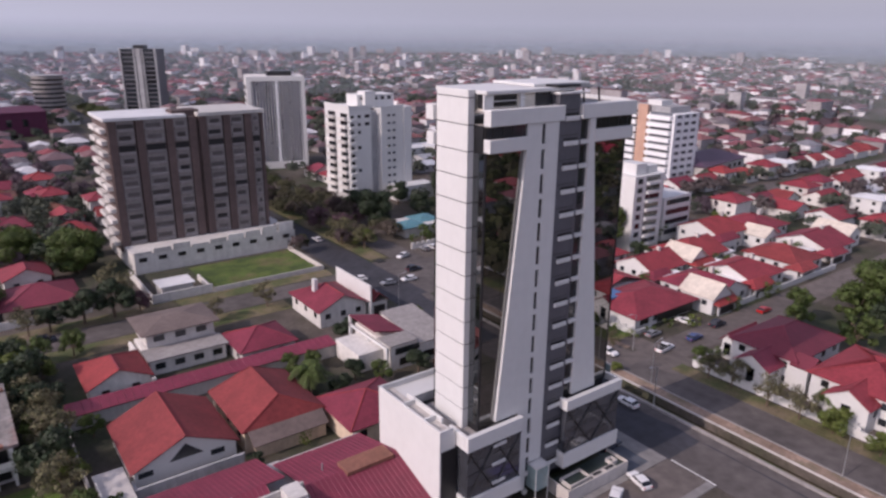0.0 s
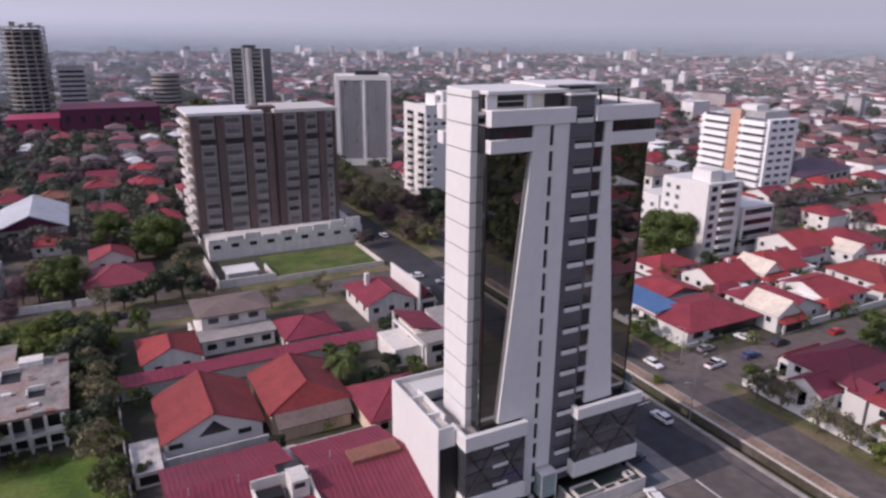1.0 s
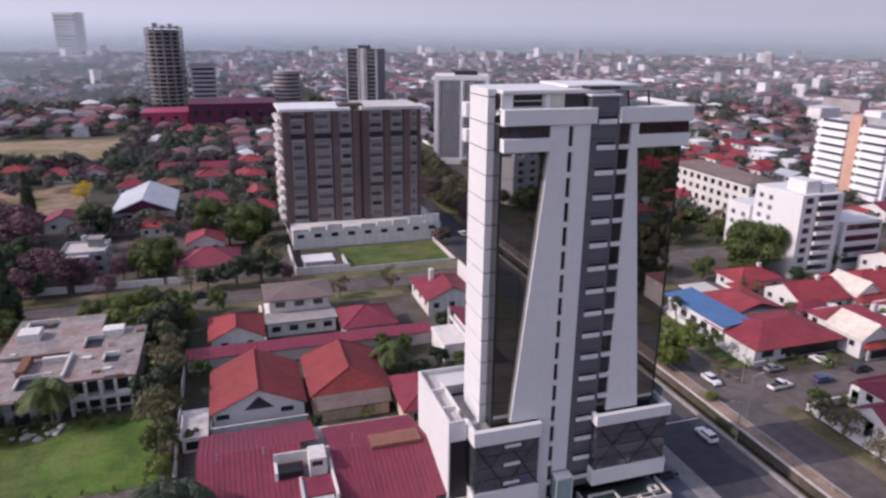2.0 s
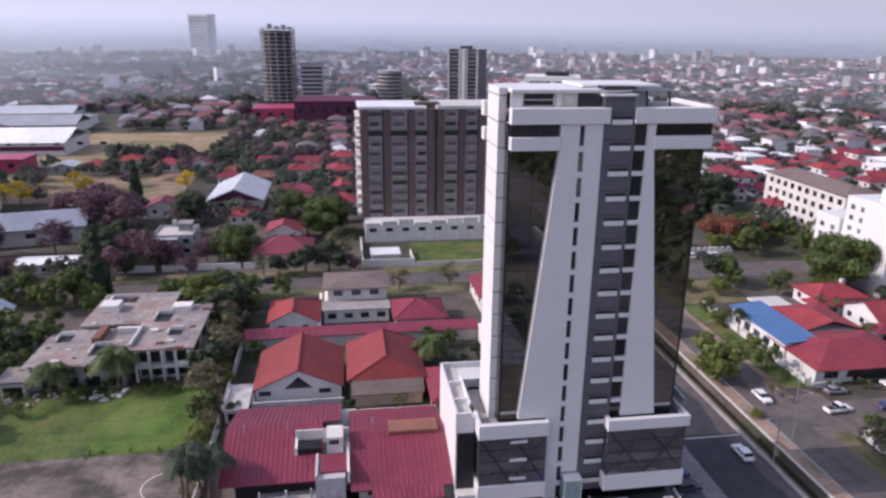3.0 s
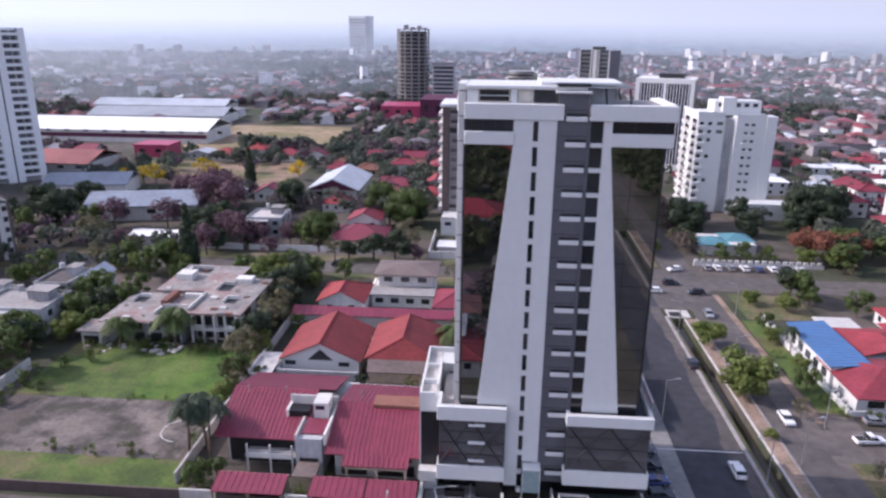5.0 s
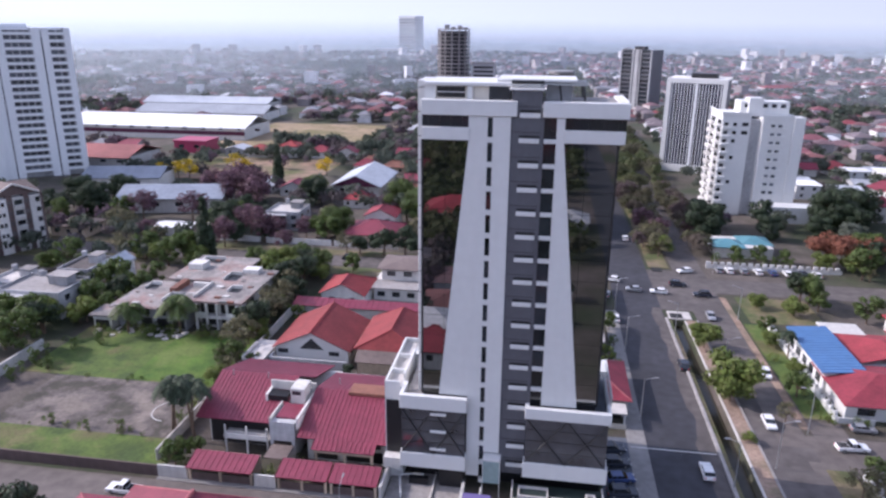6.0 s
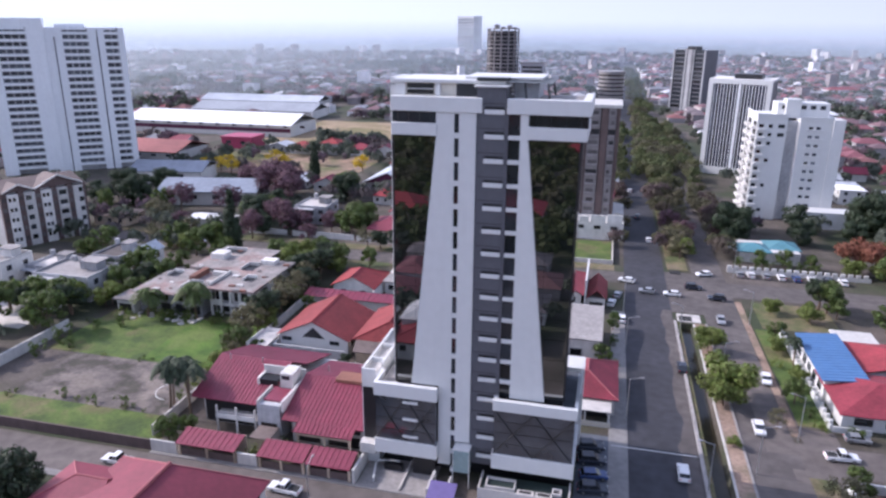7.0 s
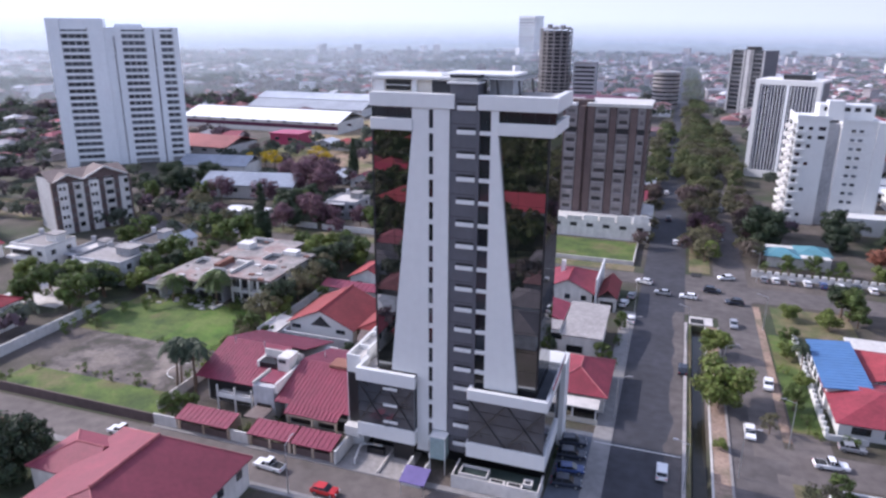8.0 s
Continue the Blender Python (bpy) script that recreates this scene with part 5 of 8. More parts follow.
def build_violet_hall():
    b = thing("violet_hall", "long low hall with a dark violet-brown sheet roof", "building", (232, 128, 0), 8)
    part("wall", boxes((0, 46, 0, 24, 0, 6)), M["plaster"], b)
    bm = bmesh.new()
    hip(bm, -1, 47, -1, 25, 6, 4.2, "x", None, None, 0.3)
    part("roof", bm, M["sheet_violet"], b)
    for k in range(7):
        part("window", boxes((3 + 6 * k, 6 + 6 * k, -0.1, 0, 2, 4)), M["glass_window"], b)


def build_warehouses():
    for n, (x, y, w, d, h, m, lab) in enumerate((
            (-302, 318, 121, 40, 7.5, "sheet_white", "long white-roofed warehouse with red wall stripe"),
            (-305, 402, 100, 34, 6, "sheet_grey", "long warehouse with a grey roof"),
            (-238, 226, 36, 30, 4.5, "sheet_rust", "long shed with a rust-red roof"),
            (-202, 271, 19, 16, 6, "magenta_sheet", "bright magenta-red hall with a flat roof"),
            (-153, 142, 38, 21, 5.6, "sheet_slate", "workshop with a blue-grey metal roof"),
            (-190, 174, 32, 20, 5.6, "sheet_slate", "low hall with a blue-grey metal roof"),
            (-83, 186, 20, 32, 4.2, "sheet_grey", "pale metal-roofed hall with a maroon gable front"),
            (-66, 455, 62, 44, 15, "maroon", "large maroon hall with a flat roof"),
            (-98, 462, 31, 34, 9, "magenta_sheet", "rose-red hall with a flat roof"),
            (-340, 470, 110, 30, 6, "sheet_grey", "long grey hall with a pale roof"))):
        b = thing("warehouse", lab, "building", (x, y, 0), 2 if n in (1, 9) else 12 if n in (4, 5) else 0)
        wallm = M["plaster"] if m not in ("maroon", "magenta_sheet") else M[m]
        part("wall", boxes((0, w, 0, d, 0, h)), wallm, b)
        bm = bmesh.new()
        if m in ("maroon", "magenta_sheet"):
            box(bm, -0.4, w + 0.4, -0.4, d + 0.4, h, h + 0.8)
        else:
            hip(bm, -1, w + 1, -1, d + 1, h, d * 0.12 + 0.8, "x" if w > d else "y", 0, 0, 0.3)
        part("roof", bm, M[m], b)
        if x == -83:
            bm = bmesh.new()
            prism(bm, [(0.3, h), (w - 0.3, h), (w / 2, h + d * 0.12 + 0.2)], -0.7, -0.3)
            part("gable_front", bm, M["maroon"], b, "maroon boarded gable")
        if n == 0:
            part("stripe", boxes((0, w, -0.15, 0, 3.0, 5.4)), M["maroon"], b)
            for k in range(12):
                part("roof_light", boxes((8 + 12 * k, 11 + 12 * k, -0.25, -0.12, 6.2, 7.8)), M["glass_window"], b)
        else:
            for k in range(max(2, int(w / 9))):
                part("window", boxes((3 + 9 * k, 6 + 9 * k, -0.12, 0, h * 0.45, h * 0.75)), M["glass_window"], b)


build_brown()
build_striped()
build_dark_tower()
build_unfinished()
build_glass_tower()
build_white_tower()
build_gabled_apartments()
build_white_apartments()
build_stepped_white()
build_warehouses()
build_hotel_south()
build_violet_hall()

# ---- houses near the tower ----
def openings(parent, x0, x1, y0, y1, z, tall=1.3, side="s", count=3, width=1.4):
    for k in range(count):
        f = (k + 0.5) / count
        if side in "sn":
            c = x0 + (x1 - x0) * f
            y = y0 if side == "s" else y1
            part("window", boxes((c - width / 2, c + width / 2, y - 0.06, y + 0.06, z, z + tall)), M["glass_window"], parent)
        else:
            c = y0 + (y1 - y0) * f
            x = x0 if side == "w" else x1
            part("window", boxes((x - 0.06, x + 0.06, c - width / 2, c + width / 2, z, z + tall)), M["glass_window"], parent)


def house(label, x0, x1, y0, y1, eave, rise, along="x", ends=(None, None), roof="tile_red", wall="plaster", over=0.7, windows="swe", name="house", cap=""):
    h = thing(name, label, "house", ((x0 + x1) / 2, (y0 + y1) / 2, 0))
    w, d = (x1 - x0) / 2, (y1 - y0) / 2
    bm = boxes((-w + over, w - over, -d + over, d - over, 0, eave))
    if ends[0] == 0 or ends[1] == 0:
        k = rise * 0.93
        if along == "x":
            prism(bm, [(-d + over, eave), (d - over, eave), (0, eave + k)], -w + (over if ends[0] == 0 else d), w - (over if ends[1] == 0 else d), "x")
        else:
            prism(bm, [(-w + over, eave), (w - over, eave), (0, eave + k)], -d + (over if ends[0] == 0 else w), d - (over if ends[1] == 0 else w), "y")
    part("wall", bm, M[wall], h)
    bm = bmesh.new()
    hip(bm, -w, w, -d, d, eave, rise, along, ends[0], ends[1])
    part("roof", bm, M[roof], h)
    bm = bmesh.new()
    if along == "x":
        a, b = (d if ends[0] is None else ends[0]), (d if ends[1] is None else ends[1])
        tube(bm, (-w + a, 0, eave + rise), (w - b, 0, eave + rise), 0.16, 0.16, 6)
    else:
        a, b = (w if ends[0] is None else ends[0]), (w if ends[1] is None else ends[1])
        tube(bm, (0, -d + a, eave + rise), (0, d - b, eave + rise), 0.16, 0.16, 6)
    part("ridge_cap", bm, M[cap or roof], h)
    for i, (sx, sy) in enumerate(((-1, -1), (1, -1), (1, 1), (-1, 1))):
        if along == "x":
            first = sx < 0
            inset = a if first else b
            peak = (-w + a, 0, eave + rise) if first else (w - b, 0, eave + rise)
        else:
            first = sy < 0
            inset = a if first else b
            peak = (0, -d + a, eave + rise) if first else (0, d - b, eave + rise)
        if inset:
            bm = bmesh.new()
            tube(bm, (sx * w, sy * d, eave), peak, 0.13, 0.13, 6)
            part("hip_cap", bm, M[cap or roof], h)
    for s in windows:
        n = max(1, int((2 * w if s in "sn" else 2 * d) / 4.5))
        openings(h, -w + over, w - over, -d + over, d - over, eave - 2.2, 1.3, s, n)
        if eave > 5:
            openings(h, -w + over, w - over, -d + over, d - over, eave - 5.2, 1.3, s, n)
    return h


# twin gabled houses behind the wine-red roofs
a = house("white house with a bright red tiled gable roof", -49.2, -32.4, 35.0, 52.0, 3.7, 3.8, "y", (0, 0), "tile_orange", "tower_white", 0.6, "we")
bm = bmesh.new()
prism(bm, [(-2.6, 3.5), (2.6, 3.5), (0, 5.9)], -8.0, -7.84, "y")
part("gable_window", bm, M["glass_window"], a)
for x in (-6.2, 4.8):
    part("window", boxes((x - 1.1, x + 1.1, -8.0, -7.88, 2.3, 3.2)), M["glass_window"], a)
part("terrace_wall", boxes((-8.4, 8.2, -10.6, -10.2, 0, 2.4), (-8.4, -8.0, -10.2, -7.9, 0, 2.4)), M["plaster_grey"], a)
b = house("house with bright red tiled roof and hip end painted shade-brown", -31.9, -16.8, 35.5, 52.5, 4.3, 3.7, "y", (2.6, 2.0), "tile_orange", "plaster_warm", 0.6, "we")

# umber colour stands in for the shade on the red hip end
bm = bmesh.new()
slab(bm, [(-6.6, -11.0, 2.7), (6.9, -11.0, 2.7), (6.9, -8.3, 4.4), (-6.6, -8.3, 4.4)], 0.15)
part("hip_apron", bm, M["roof_umber"], b, "lower hip roof painted brown in place of shade")
part("apron_wall", boxes((-6.2, 6.5, -10.4, -10.1, 0, 2.6)), M["plaster_warm"], b)
s = thing("side_annex", "low white annex with dark openings beside the gable house", "annex", (-51.6, 33.5, 0))
part("wall", boxes((-2.0, 2.0, -3.0, 6.0, 0, 2.6)), M["plaster"], s)
part("roof", boxes((-2.2, 2.2, -3.3, 6.2, 2.6, 2.8)), M["concrete_pale"], s)
for y in (-2.0, 1.5):
    part("dark_opening", boxes((-2.06, -2.0, y, y + 1.8, 0.6, 2.0)), M["black_frame_and_shade"], s)
part("front_opening", boxes((-1.4, 1.4, -3.06, -3.0, 0.5, 2.0)), M["black_frame_and_shade"], s)
part("roof_kerb", boxes((-2.2, -1.9, -3.3, 4.0, 2.8, 3.4)), M["plaster"], s)

# the wine-red ribbed roofs by the street
def build_duplex():
    h = thing("duplex_house", "white duplex under wine-red ribbed sheet roofs", "house")
    P, W = M["sheet_pink"], M["plaster"]
    part("wall", boxes((-48.5, -35.5, 6.0, 25.0, 0, 5.0), (-30.5, -16.9, 3.5, 24.0, 0, 5.0), (-35.5, -30.5, 9.0, 24.0, 0, 5.2)), W, h)
    for a, b, c, d in (([-50.4, 5.0, 5.0], [-35.8, 5.0, 5.0], [-35.8, 15.5, 8.3], [-50.4, 15.5, 8.3]), ([-50.4, 27.0, 4.8], [-33.0, 27.0, 4.8], [-33.0, 15.5, 8.3], [-50.4, 15.5, 8.3]),
                       ([-31.6, 1.8, 5.0], [-16.95, 1.8, 5.0], [-16.95, 12.2, 8.2], [-31.6, 12.2, 8.2]), ([-31.6, 23.5, 5.2], [-16.95, 23.5, 5.2], [-16.95, 12.2, 8.2], [-31.6, 12.2, 8.2])):
        bm = bmesh.new()
        slab(bm, [a, b, c, d] if b[1] < c[1] else [b, a, d, c], 0.16)
        roof = part("roof", bm, P, h)
        ribbed(roof, P, [a, b, c, d] if b[1] < c[1] else [b, a, d, c], 0.72, 0.065)
    part("roof_step", soft_box(-25.6, -18.0, 11.0, 14.2, 7.9, 8.5, 0.05), M["tile_brown"], h)
    part("chimney_block", boxes((-35.0, -32.6, 8.8, 12.2, 0, 9.5)), W, h, "white stair block with a flat top")
    part("chimney_window", boxes((-34.7, -33.2, 8.7, 8.8, 8.4, 9.1)), M["glass_window"], h)
    part("stair_roof", boxes((-35.9, -32.1, 4.2, 8.5, 6.6, 6.9)), P, h)
    part("front_block", boxes((-36.6, -32.4, 3.0, 8.5, 0, 6.6)), M["plaster_grey"], h)
    part("front_window", boxes((-36.0, -33.0, 2.9, 3.0, 2.0, 3.2)), M["glass_window"], h)
    # light well, parapet and rims round the stair block, lower front eave of the east wing
    # the well is a black box, its unlit depth painted in colour
    part("light_well", boxes((-39.4, -36.0, 9.6, 11.8, 6.4, 7.45)), M["black_frame_and_shade"], h)
    part("well_wall", boxes((-39.8, -31.7, 12.2, 12.5, 6.5, 8.9)), W, h)
    part("well_wall", boxes((-39.8, -39.4, 9.4, 12.2, 6.2, 7.7)), W, h)
    part("stair_rim", boxes((-32.1, -31.75, 3.0, 12.2, 5.6, 7.5)), W, h)
    part("stair_rim", boxes((-36.6, -36.3, 3.0, 8.5, 6.6, 7.2)), W, h)
    low_eave = [(-28.6, -0.2, 4.4), (-18.6, -0.2, 4.4), (-18.6, 1.8, 5.02), (-28.6, 1.8, 5.02)]
    bm = bmesh.new()
    slab(bm, low_eave, 0.14)
    ribbed(part("lower_roof", bm, P, h), P, low_eave, 0.72, 0.09)
    part("porch_beam", boxes((-28.4, -18.8, 0.2, 0.6, 3.6, 4.1)), M["plaster_warm"], h)
    for x in (-28.2, -23.6, -19.2):
        part("porch_post", boxes((x, x + 0.35, 0.2, 0.55, 0, 3.6)), M["plaster_warm"], h)
    part("tarpaulin", boxes((-36.2, -32.6, -1.0, 2.8, 2.5, 2.65)), M["roof_umber"], h)
    part("balcony_floor", boxes((-45.0, -36.7, 3.4, 6.0, 2.6, 2.9)), M["concrete"], h)
    part("balcony_wall", boxes((-44.6, -37.2, 3.2, 3.4, 2.6, 3.5)), W, h)
    for x in (-44.6, -40.9, -37.4):
        part("balcony_post", boxes((x, x + 0.25, 3.14, 3.4, 0, 5.0)), W, h)
    part("balcony_rail", boxes((-44.6, -37.2, 3.25, 3.35, 3.85, 3.95)), W, h)
    # black sheets paint in the shade behind the balcony and under the porch eave
    part("balcony_shade", boxes((-48.2, -36.7, 5.85, 5.98, 0.2, 4.8)), M["black_frame_and_shade"], h)
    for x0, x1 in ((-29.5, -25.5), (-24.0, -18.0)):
        part("porch_opening", boxes((x0, x1, 3.38, 3.5, 0.4, 2.3)), M["black_frame_and_shade"], h)
        part("window", boxes((x0 + 0.3, x1 - 0.3, 3.38, 3.5, 3.0, 4.3)), M["glass_window"], h)
    for x in (-47.5, -41.0, -28.0):
        bm = bmesh.new()
        tube(bm, (x, 14.0, 8.2), (x, 14.0, 9.3), 0.12, 0.12)
        part("vent_pipe", bm, M["steel"], h)
    for n, (x0, x1) in enumerate(((-47.0, -36.4), (-32.6, -24.6), (-24.3, -16.9))):
        c = thing("carport", "low carport under a wine-red sheet roof", "carport", group="carports by the side street")
        bm = bmesh.new()
        eave = [(x0, -5.4, 2.6), (x1, -5.4, 2.6), (x1, -1.6, 3.4), (x0, -1.6, 3.4)]
        slab(bm, eave, 0.14)
        ribbed(part("roof", bm, P, c), P, eave, 0.9, 0.05)
        for x in (x0 + 0.3, (x0 + x1) / 2, x1 - 0.3):
            part("post", boxes((x - 0.18, x + 0.18, -4.9, -4.5, 0.1, 2.5)), M["plaster_warm"], c)
        part("back_wall", boxes((x0, x1, -1.5, -1.3, 0, 3.2)), M["plaster_warm"], c)
        part("gate", boxes((x0 + 0.6, x1 - 0.6, -4.75, -4.65, 0.2, 1.5)), M["brick_brown"], c)
    f = thing("garden_wall", "pale stained garden wall beside the carports", "wall")
    part("wall", boxes((-36.2, -32.8, -4.9, -4.6, 0.0, 2.2), (-52.0, -47.2, -4.9, -4.6, 0, 2.2)), M["plaster"], f)


build_duplex()

# row behind: red cottage, grey two-storey house, red roof, long red lean-to
house("cottage with a dark red hipped roof", -49.8, -37.6, 66.5, 80.0, 3.4, 3.0, "y", (0, None), "tile_red", "plaster", 0.7, "swe")


def build_grey_house():
    h = thing("two_storey_house", "white two-storey house with grey flat roofs", "house")
    W = M["plaster"]
    part("ground_floor", boxes((-37.0, -21.5, 73.0, 86.0, 0, 3.4)), W, h)
    part("canopy", boxes((-37.4, -21.0, 72.2, 78.5, 3.4, 3.7)), M["concrete"], h)
    part("upper_floor", boxes((-36.0, -22.0, 78.5, 88.0, 3.7, 7.0)), W, h)
    bm = bmesh.new()
    hip(bm, -37.2, -20.8, 77.5, 90.0, 7.0, 1.3, "x", thick=0.2)
    part("roof", bm, M["roof_umber"], h)
    for k in range(4):
        part("window", boxes((-36.0 + 3.9 * k, -34.0 + 3.9 * k, 72.9, 73.0, 1.2, 2.5)), M["glass_window"], h)
    for k in range(3):
        part("window", boxes((-34.6 + 4.4 * k, -32.4 + 4.4 * k, 78.4, 78.5, 4.9, 6.2)), M["glass_window"], h)
    part("party_wall", boxes((-38.2, -37.6, 66.0, 86.0, 0, 3.0)), W, h)


build_grey_house()
house("small house with a red hipped roof", -21.0, -8.0, 65.5, 78.0, 3.4, 2.6, "x", (None, None), "tile_red", "plaster", 0.7, "sw")
l = thing("long_lean_to", "long low lean-to with a pink-red sheet roof", "shed")
bm = bmesh.new()
slab(bm, [(-54.0, 59.5, 3.0), (-2.0, 59.5, 3.0), (-2.0, 63.5, 3.7), (-54.0, 63.5, 3.7)], 0.15)
ribbed(part("roof", bm, M["sheet_pink"], l), M["sheet_pink"], [(-54.0, 59.5, 3.0), (-2.0, 59.5, 3.0), (-2.0, 63.5, 3.7), (-54.0, 63.5, 3.7)], 1.4, 0.07)
part("wall", boxes((-53.8, -2.2, 60.0, 63.4, 0, 3.0)), M["plaster"], l)

# north of the tower
house("house beside the tower with a red hipped roof", 11.5, 23.0, 24.5, 40.5, 3.6, 2.6, "y", (None, None), "tile_red", "plaster", 0.6, "swe", cap="tile_pink")
p = thing("porch", "small planted porch with a pale frame and dark opening", "porch", (17.2, 22.6, 0))
part("slab", boxes((-4.6, 4.6, -1.8, 1.8, 2.9, 3.1)), M["concrete_pale"], p)
for x in (-4.3, 0.0, 4.1):
    part("post", boxes((x, x + 0.25, -1.7, -1.45, 0, 2.9)), M["tower_white"], p)
part("dark_opening", boxes((-4.0, 4.0, 1.6, 1.75, 0.1, 2.8)), M["black_frame_and_shade"], p)
part("low_wall", boxes((-4.6, 4.6, -1.85, -1.7, 0, 1.0)), M["cream"], p)
h = house("house at the crossing with red gables and white party wall", 1.0, 14.6, 74.0, 91.0, 4.2, 3.2, "y", (0, None), "tile_red", "plaster", 0.7, "swe")
part("party_wall", boxes((6.9, 7.3, -9.0, 8.8, 0, 8.3)), M["tower_white"], h, "white party wall above the roof")
part("chimney", boxes((-3.2, -2.2, 1.0, 2.2, 5.0, 9.0)), M["tower_white"], h)
bm = bmesh.new()
hip(bm, 7.4, 12.4, -8.6, 5.0, 3.6, 2.2, "y", 0, 0)
part("low_roof", bm, M["tile_orange"], h, "lower orange-red gable roof")
part("low_wall", boxes((7.5, 12.0, -8.2, 4.6, 0, 3.5)), M["plaster"], h)
part("garage_opening", boxes((8.2, 11.4, -8.28, -8.2, 0.1, 2.6)), M["black_frame_and_shade"], h)
for y in (-6.0, -1.0):
    part("side_window", boxes((12.0, 12.08, y, y + 2.0, 1.0, 2.4)), M["glass_window"], h)


def build_modern():
    h = thing("modern_house", "white modern house with sloping pale roof planes", "house")
    bm = boxes((4.0, 10.5, 47.0, 62.0, 0, 5.6), (10.5, 19.0, 47.0, 62.0, 0, 4.6), (-2.0, 4.0, 50.0, 60.0, 0, 4.0))
    prism(bm, [(47.0, 4.6), (62.0, 4.6), (62.0, 6.05), (47.0, 4.66)], 10.7, 19.0, "x")
    part("wall", bm, M["plaster"], h)
    bm = bmesh.new()
    slab(bm, [(3.0, 52.0, 7.4), (10.5, 52.0, 5.7), (10.5, 63.0, 5.7), (3.0, 63.0, 7.4)], 0.25)
    part("red_roof", bm, M["tile_red"], h, "red tiled lean-to roof")
    part("white_frame", boxes((2.9, 3.4, 47.0, 63.0, 4.8, 5.4), (2.9, 3.4, 47.0, 47.6, 0, 4.8), (2.9, 3.4, 62.4, 63.0, 0, 7.2), (2.9, 3.4, 54.5, 55.0, 0, 4.8)), M["tower_white"], h, "white frame round the west windows")
    bm = bmesh.new()
    slab(bm, [(10.7, 46.4, 4.9), (19.6, 46.4, 4.9), (19.6, 62.6, 6.4), (10.7, 62.6, 6.4)], 0.25)
    part("pale_roof", bm, M["concrete"], h)
    part("terrace_roof", boxes((3.5, 10.5, 46.6, 51.9, 5.6, 5.8)), M["concrete"], h)
    part("roof_window", boxes((5.0, 11.0, 46.9, 47.0, 3.4, 4.8)), M["glass_window"], h)
    for y in (50, 55):
        part("window", boxes((3.9, 4.0, y, y + 3, 2.2, 4.2)), M["glass_window"], h)
    for x in (6, 12):
        part("window", boxes((x, x + 3.5, 46.9, 47.0, 0.8, 2.4)), M["glass_window"], h)


build_modern()
house("house with a bright red tiled roof", -17.0, -3.0, 26.0, 40.0, 4.0, 2.8, "x", (None, None), "tile_red", "plaster_warm", 0.7, "s")

# derelict villa and its grounds
def build_villa():
    h = thing("derelict_villa", "derelict white concrete villa with broken flat roofs", "house")
    C, W = M["concrete"], M["plaster"]
    part("block_east", boxes((-73.0, -62.6, 50.0, 71.0, 0.0, 6.4)), W, h)
    part("roof_east", boxes((-75.0, -61.8, 48.6, 72.0, 6.4, 6.9)), M["roof_stained"], h, "stained grey flat roof")
    part("block_west", boxes((-92.0, -75.0, 47.0, 62.0, 0.0, 5.2)), M["plaster_grey"], h)
    part("roof_west", boxes((-93.0, -74.0, 46.4, 63.0, 5.2, 5.6)), M["roof_stained"], h)
    part("roof_back", boxes((-88.0, -71.0, 63.1, 82.0, 6.0, 6.4)), M["roof_stained"], h)
    part("wall_back", boxes((-87.0, -72.0, 64.0, 81.0, 0, 6.0)), M["plaster_grey"], h)
    for r in ((-83.0, -81.5, 55, 62, 5.61, 7.0), (-79.5, -74.5, 60, 61, 5.61, 6.8), (-74.5, -74.0, 50, 60, 6.91, 7.6), (-70, -66, 68, 71, 6.91, 8.0), (-86, -82, 70, 74, 6.41, 8.0)):
        part("broken_wall", boxes(r), M["plaster"] if r[0] != -83.0 else M["tile_brown"], h)
    # black panels on the wall paint the shade inside the loggia bays
    for x0, x1, z0, z1 in ((-72.6, -68.6, 0.6, 2.8), (-67.6, -63.4, 0.6, 2.8), (-72.6, -68.6, 3.6, 5.8), (-67.6, -63.4, 3.6, 5.8)):
        part("loggia", boxes((x0, x1, 49.9, 50.05, z0, z1)), M["black_frame_and_shade"], h)
    part("loggia_slab", boxes((-73.2, -62.4, 48.2, 50.0, 2.9, 3.5)), W, h)
    for x in (-90, -86, -82, -78):
        part("dark_opening", boxes((x, x + 2.6, 46.9, 47.0, 0.4, 2.6)), M["black_frame_and_shade"], h)
        part("dark_opening", boxes((x, x + 2.2, 46.9, 47.0, 3.4, 4.8)), M["glass_window"], h)
    for y in (53, 61):
        part("side_opening", boxes((-62.62, -62.5, y, y + 4, 3.4, 5.6)), M["black_frame_and_shade"], h)
    # open loggia frame, roof holes and broken edges
    for x in (-73.0, -70.4, -67.9, -65.4, -62.9):
        part("loggia_column", boxes((x - 0.25, x + 0.25, 48.3, 48.8, 0, 6.4)), W, h)
    for x0, x1, y in ((-72.7, -70.7, 48.3), (-65.1, -63.2, 48.3)):
        part("loggia_rail", boxes((x0, x1, y, y + 0.2, 3.5, 4.3)), W, h)
    for x0, x1, y0, y1, z in ((-72.5, -69.5, 62.5, 66.5, 6.91), (-82.0, -78.5, 50.0, 54.0, 5.61), (-90.5, -88.0, 57.0, 60.0, 5.61), (-85.5, -80.0, 76.0, 79.0, 6.41), (-68.0, -65.5, 55.0, 57.5, 6.91)):
        part("roof_hole", boxes((x0, x1, y0, y1, z, z + 0.03)), M["black_frame_and_shade"], h, "dark hole in the roof")
        part("roof_kerb", boxes((x0 - 0.3, x0, y0, y1, z, z + 0.7)), W, h)
        part("roof_kerb", boxes((x0, x1, y1, y1 + 0.3, z, z + 0.9)), W, h)
    ruin = random.Random(5)
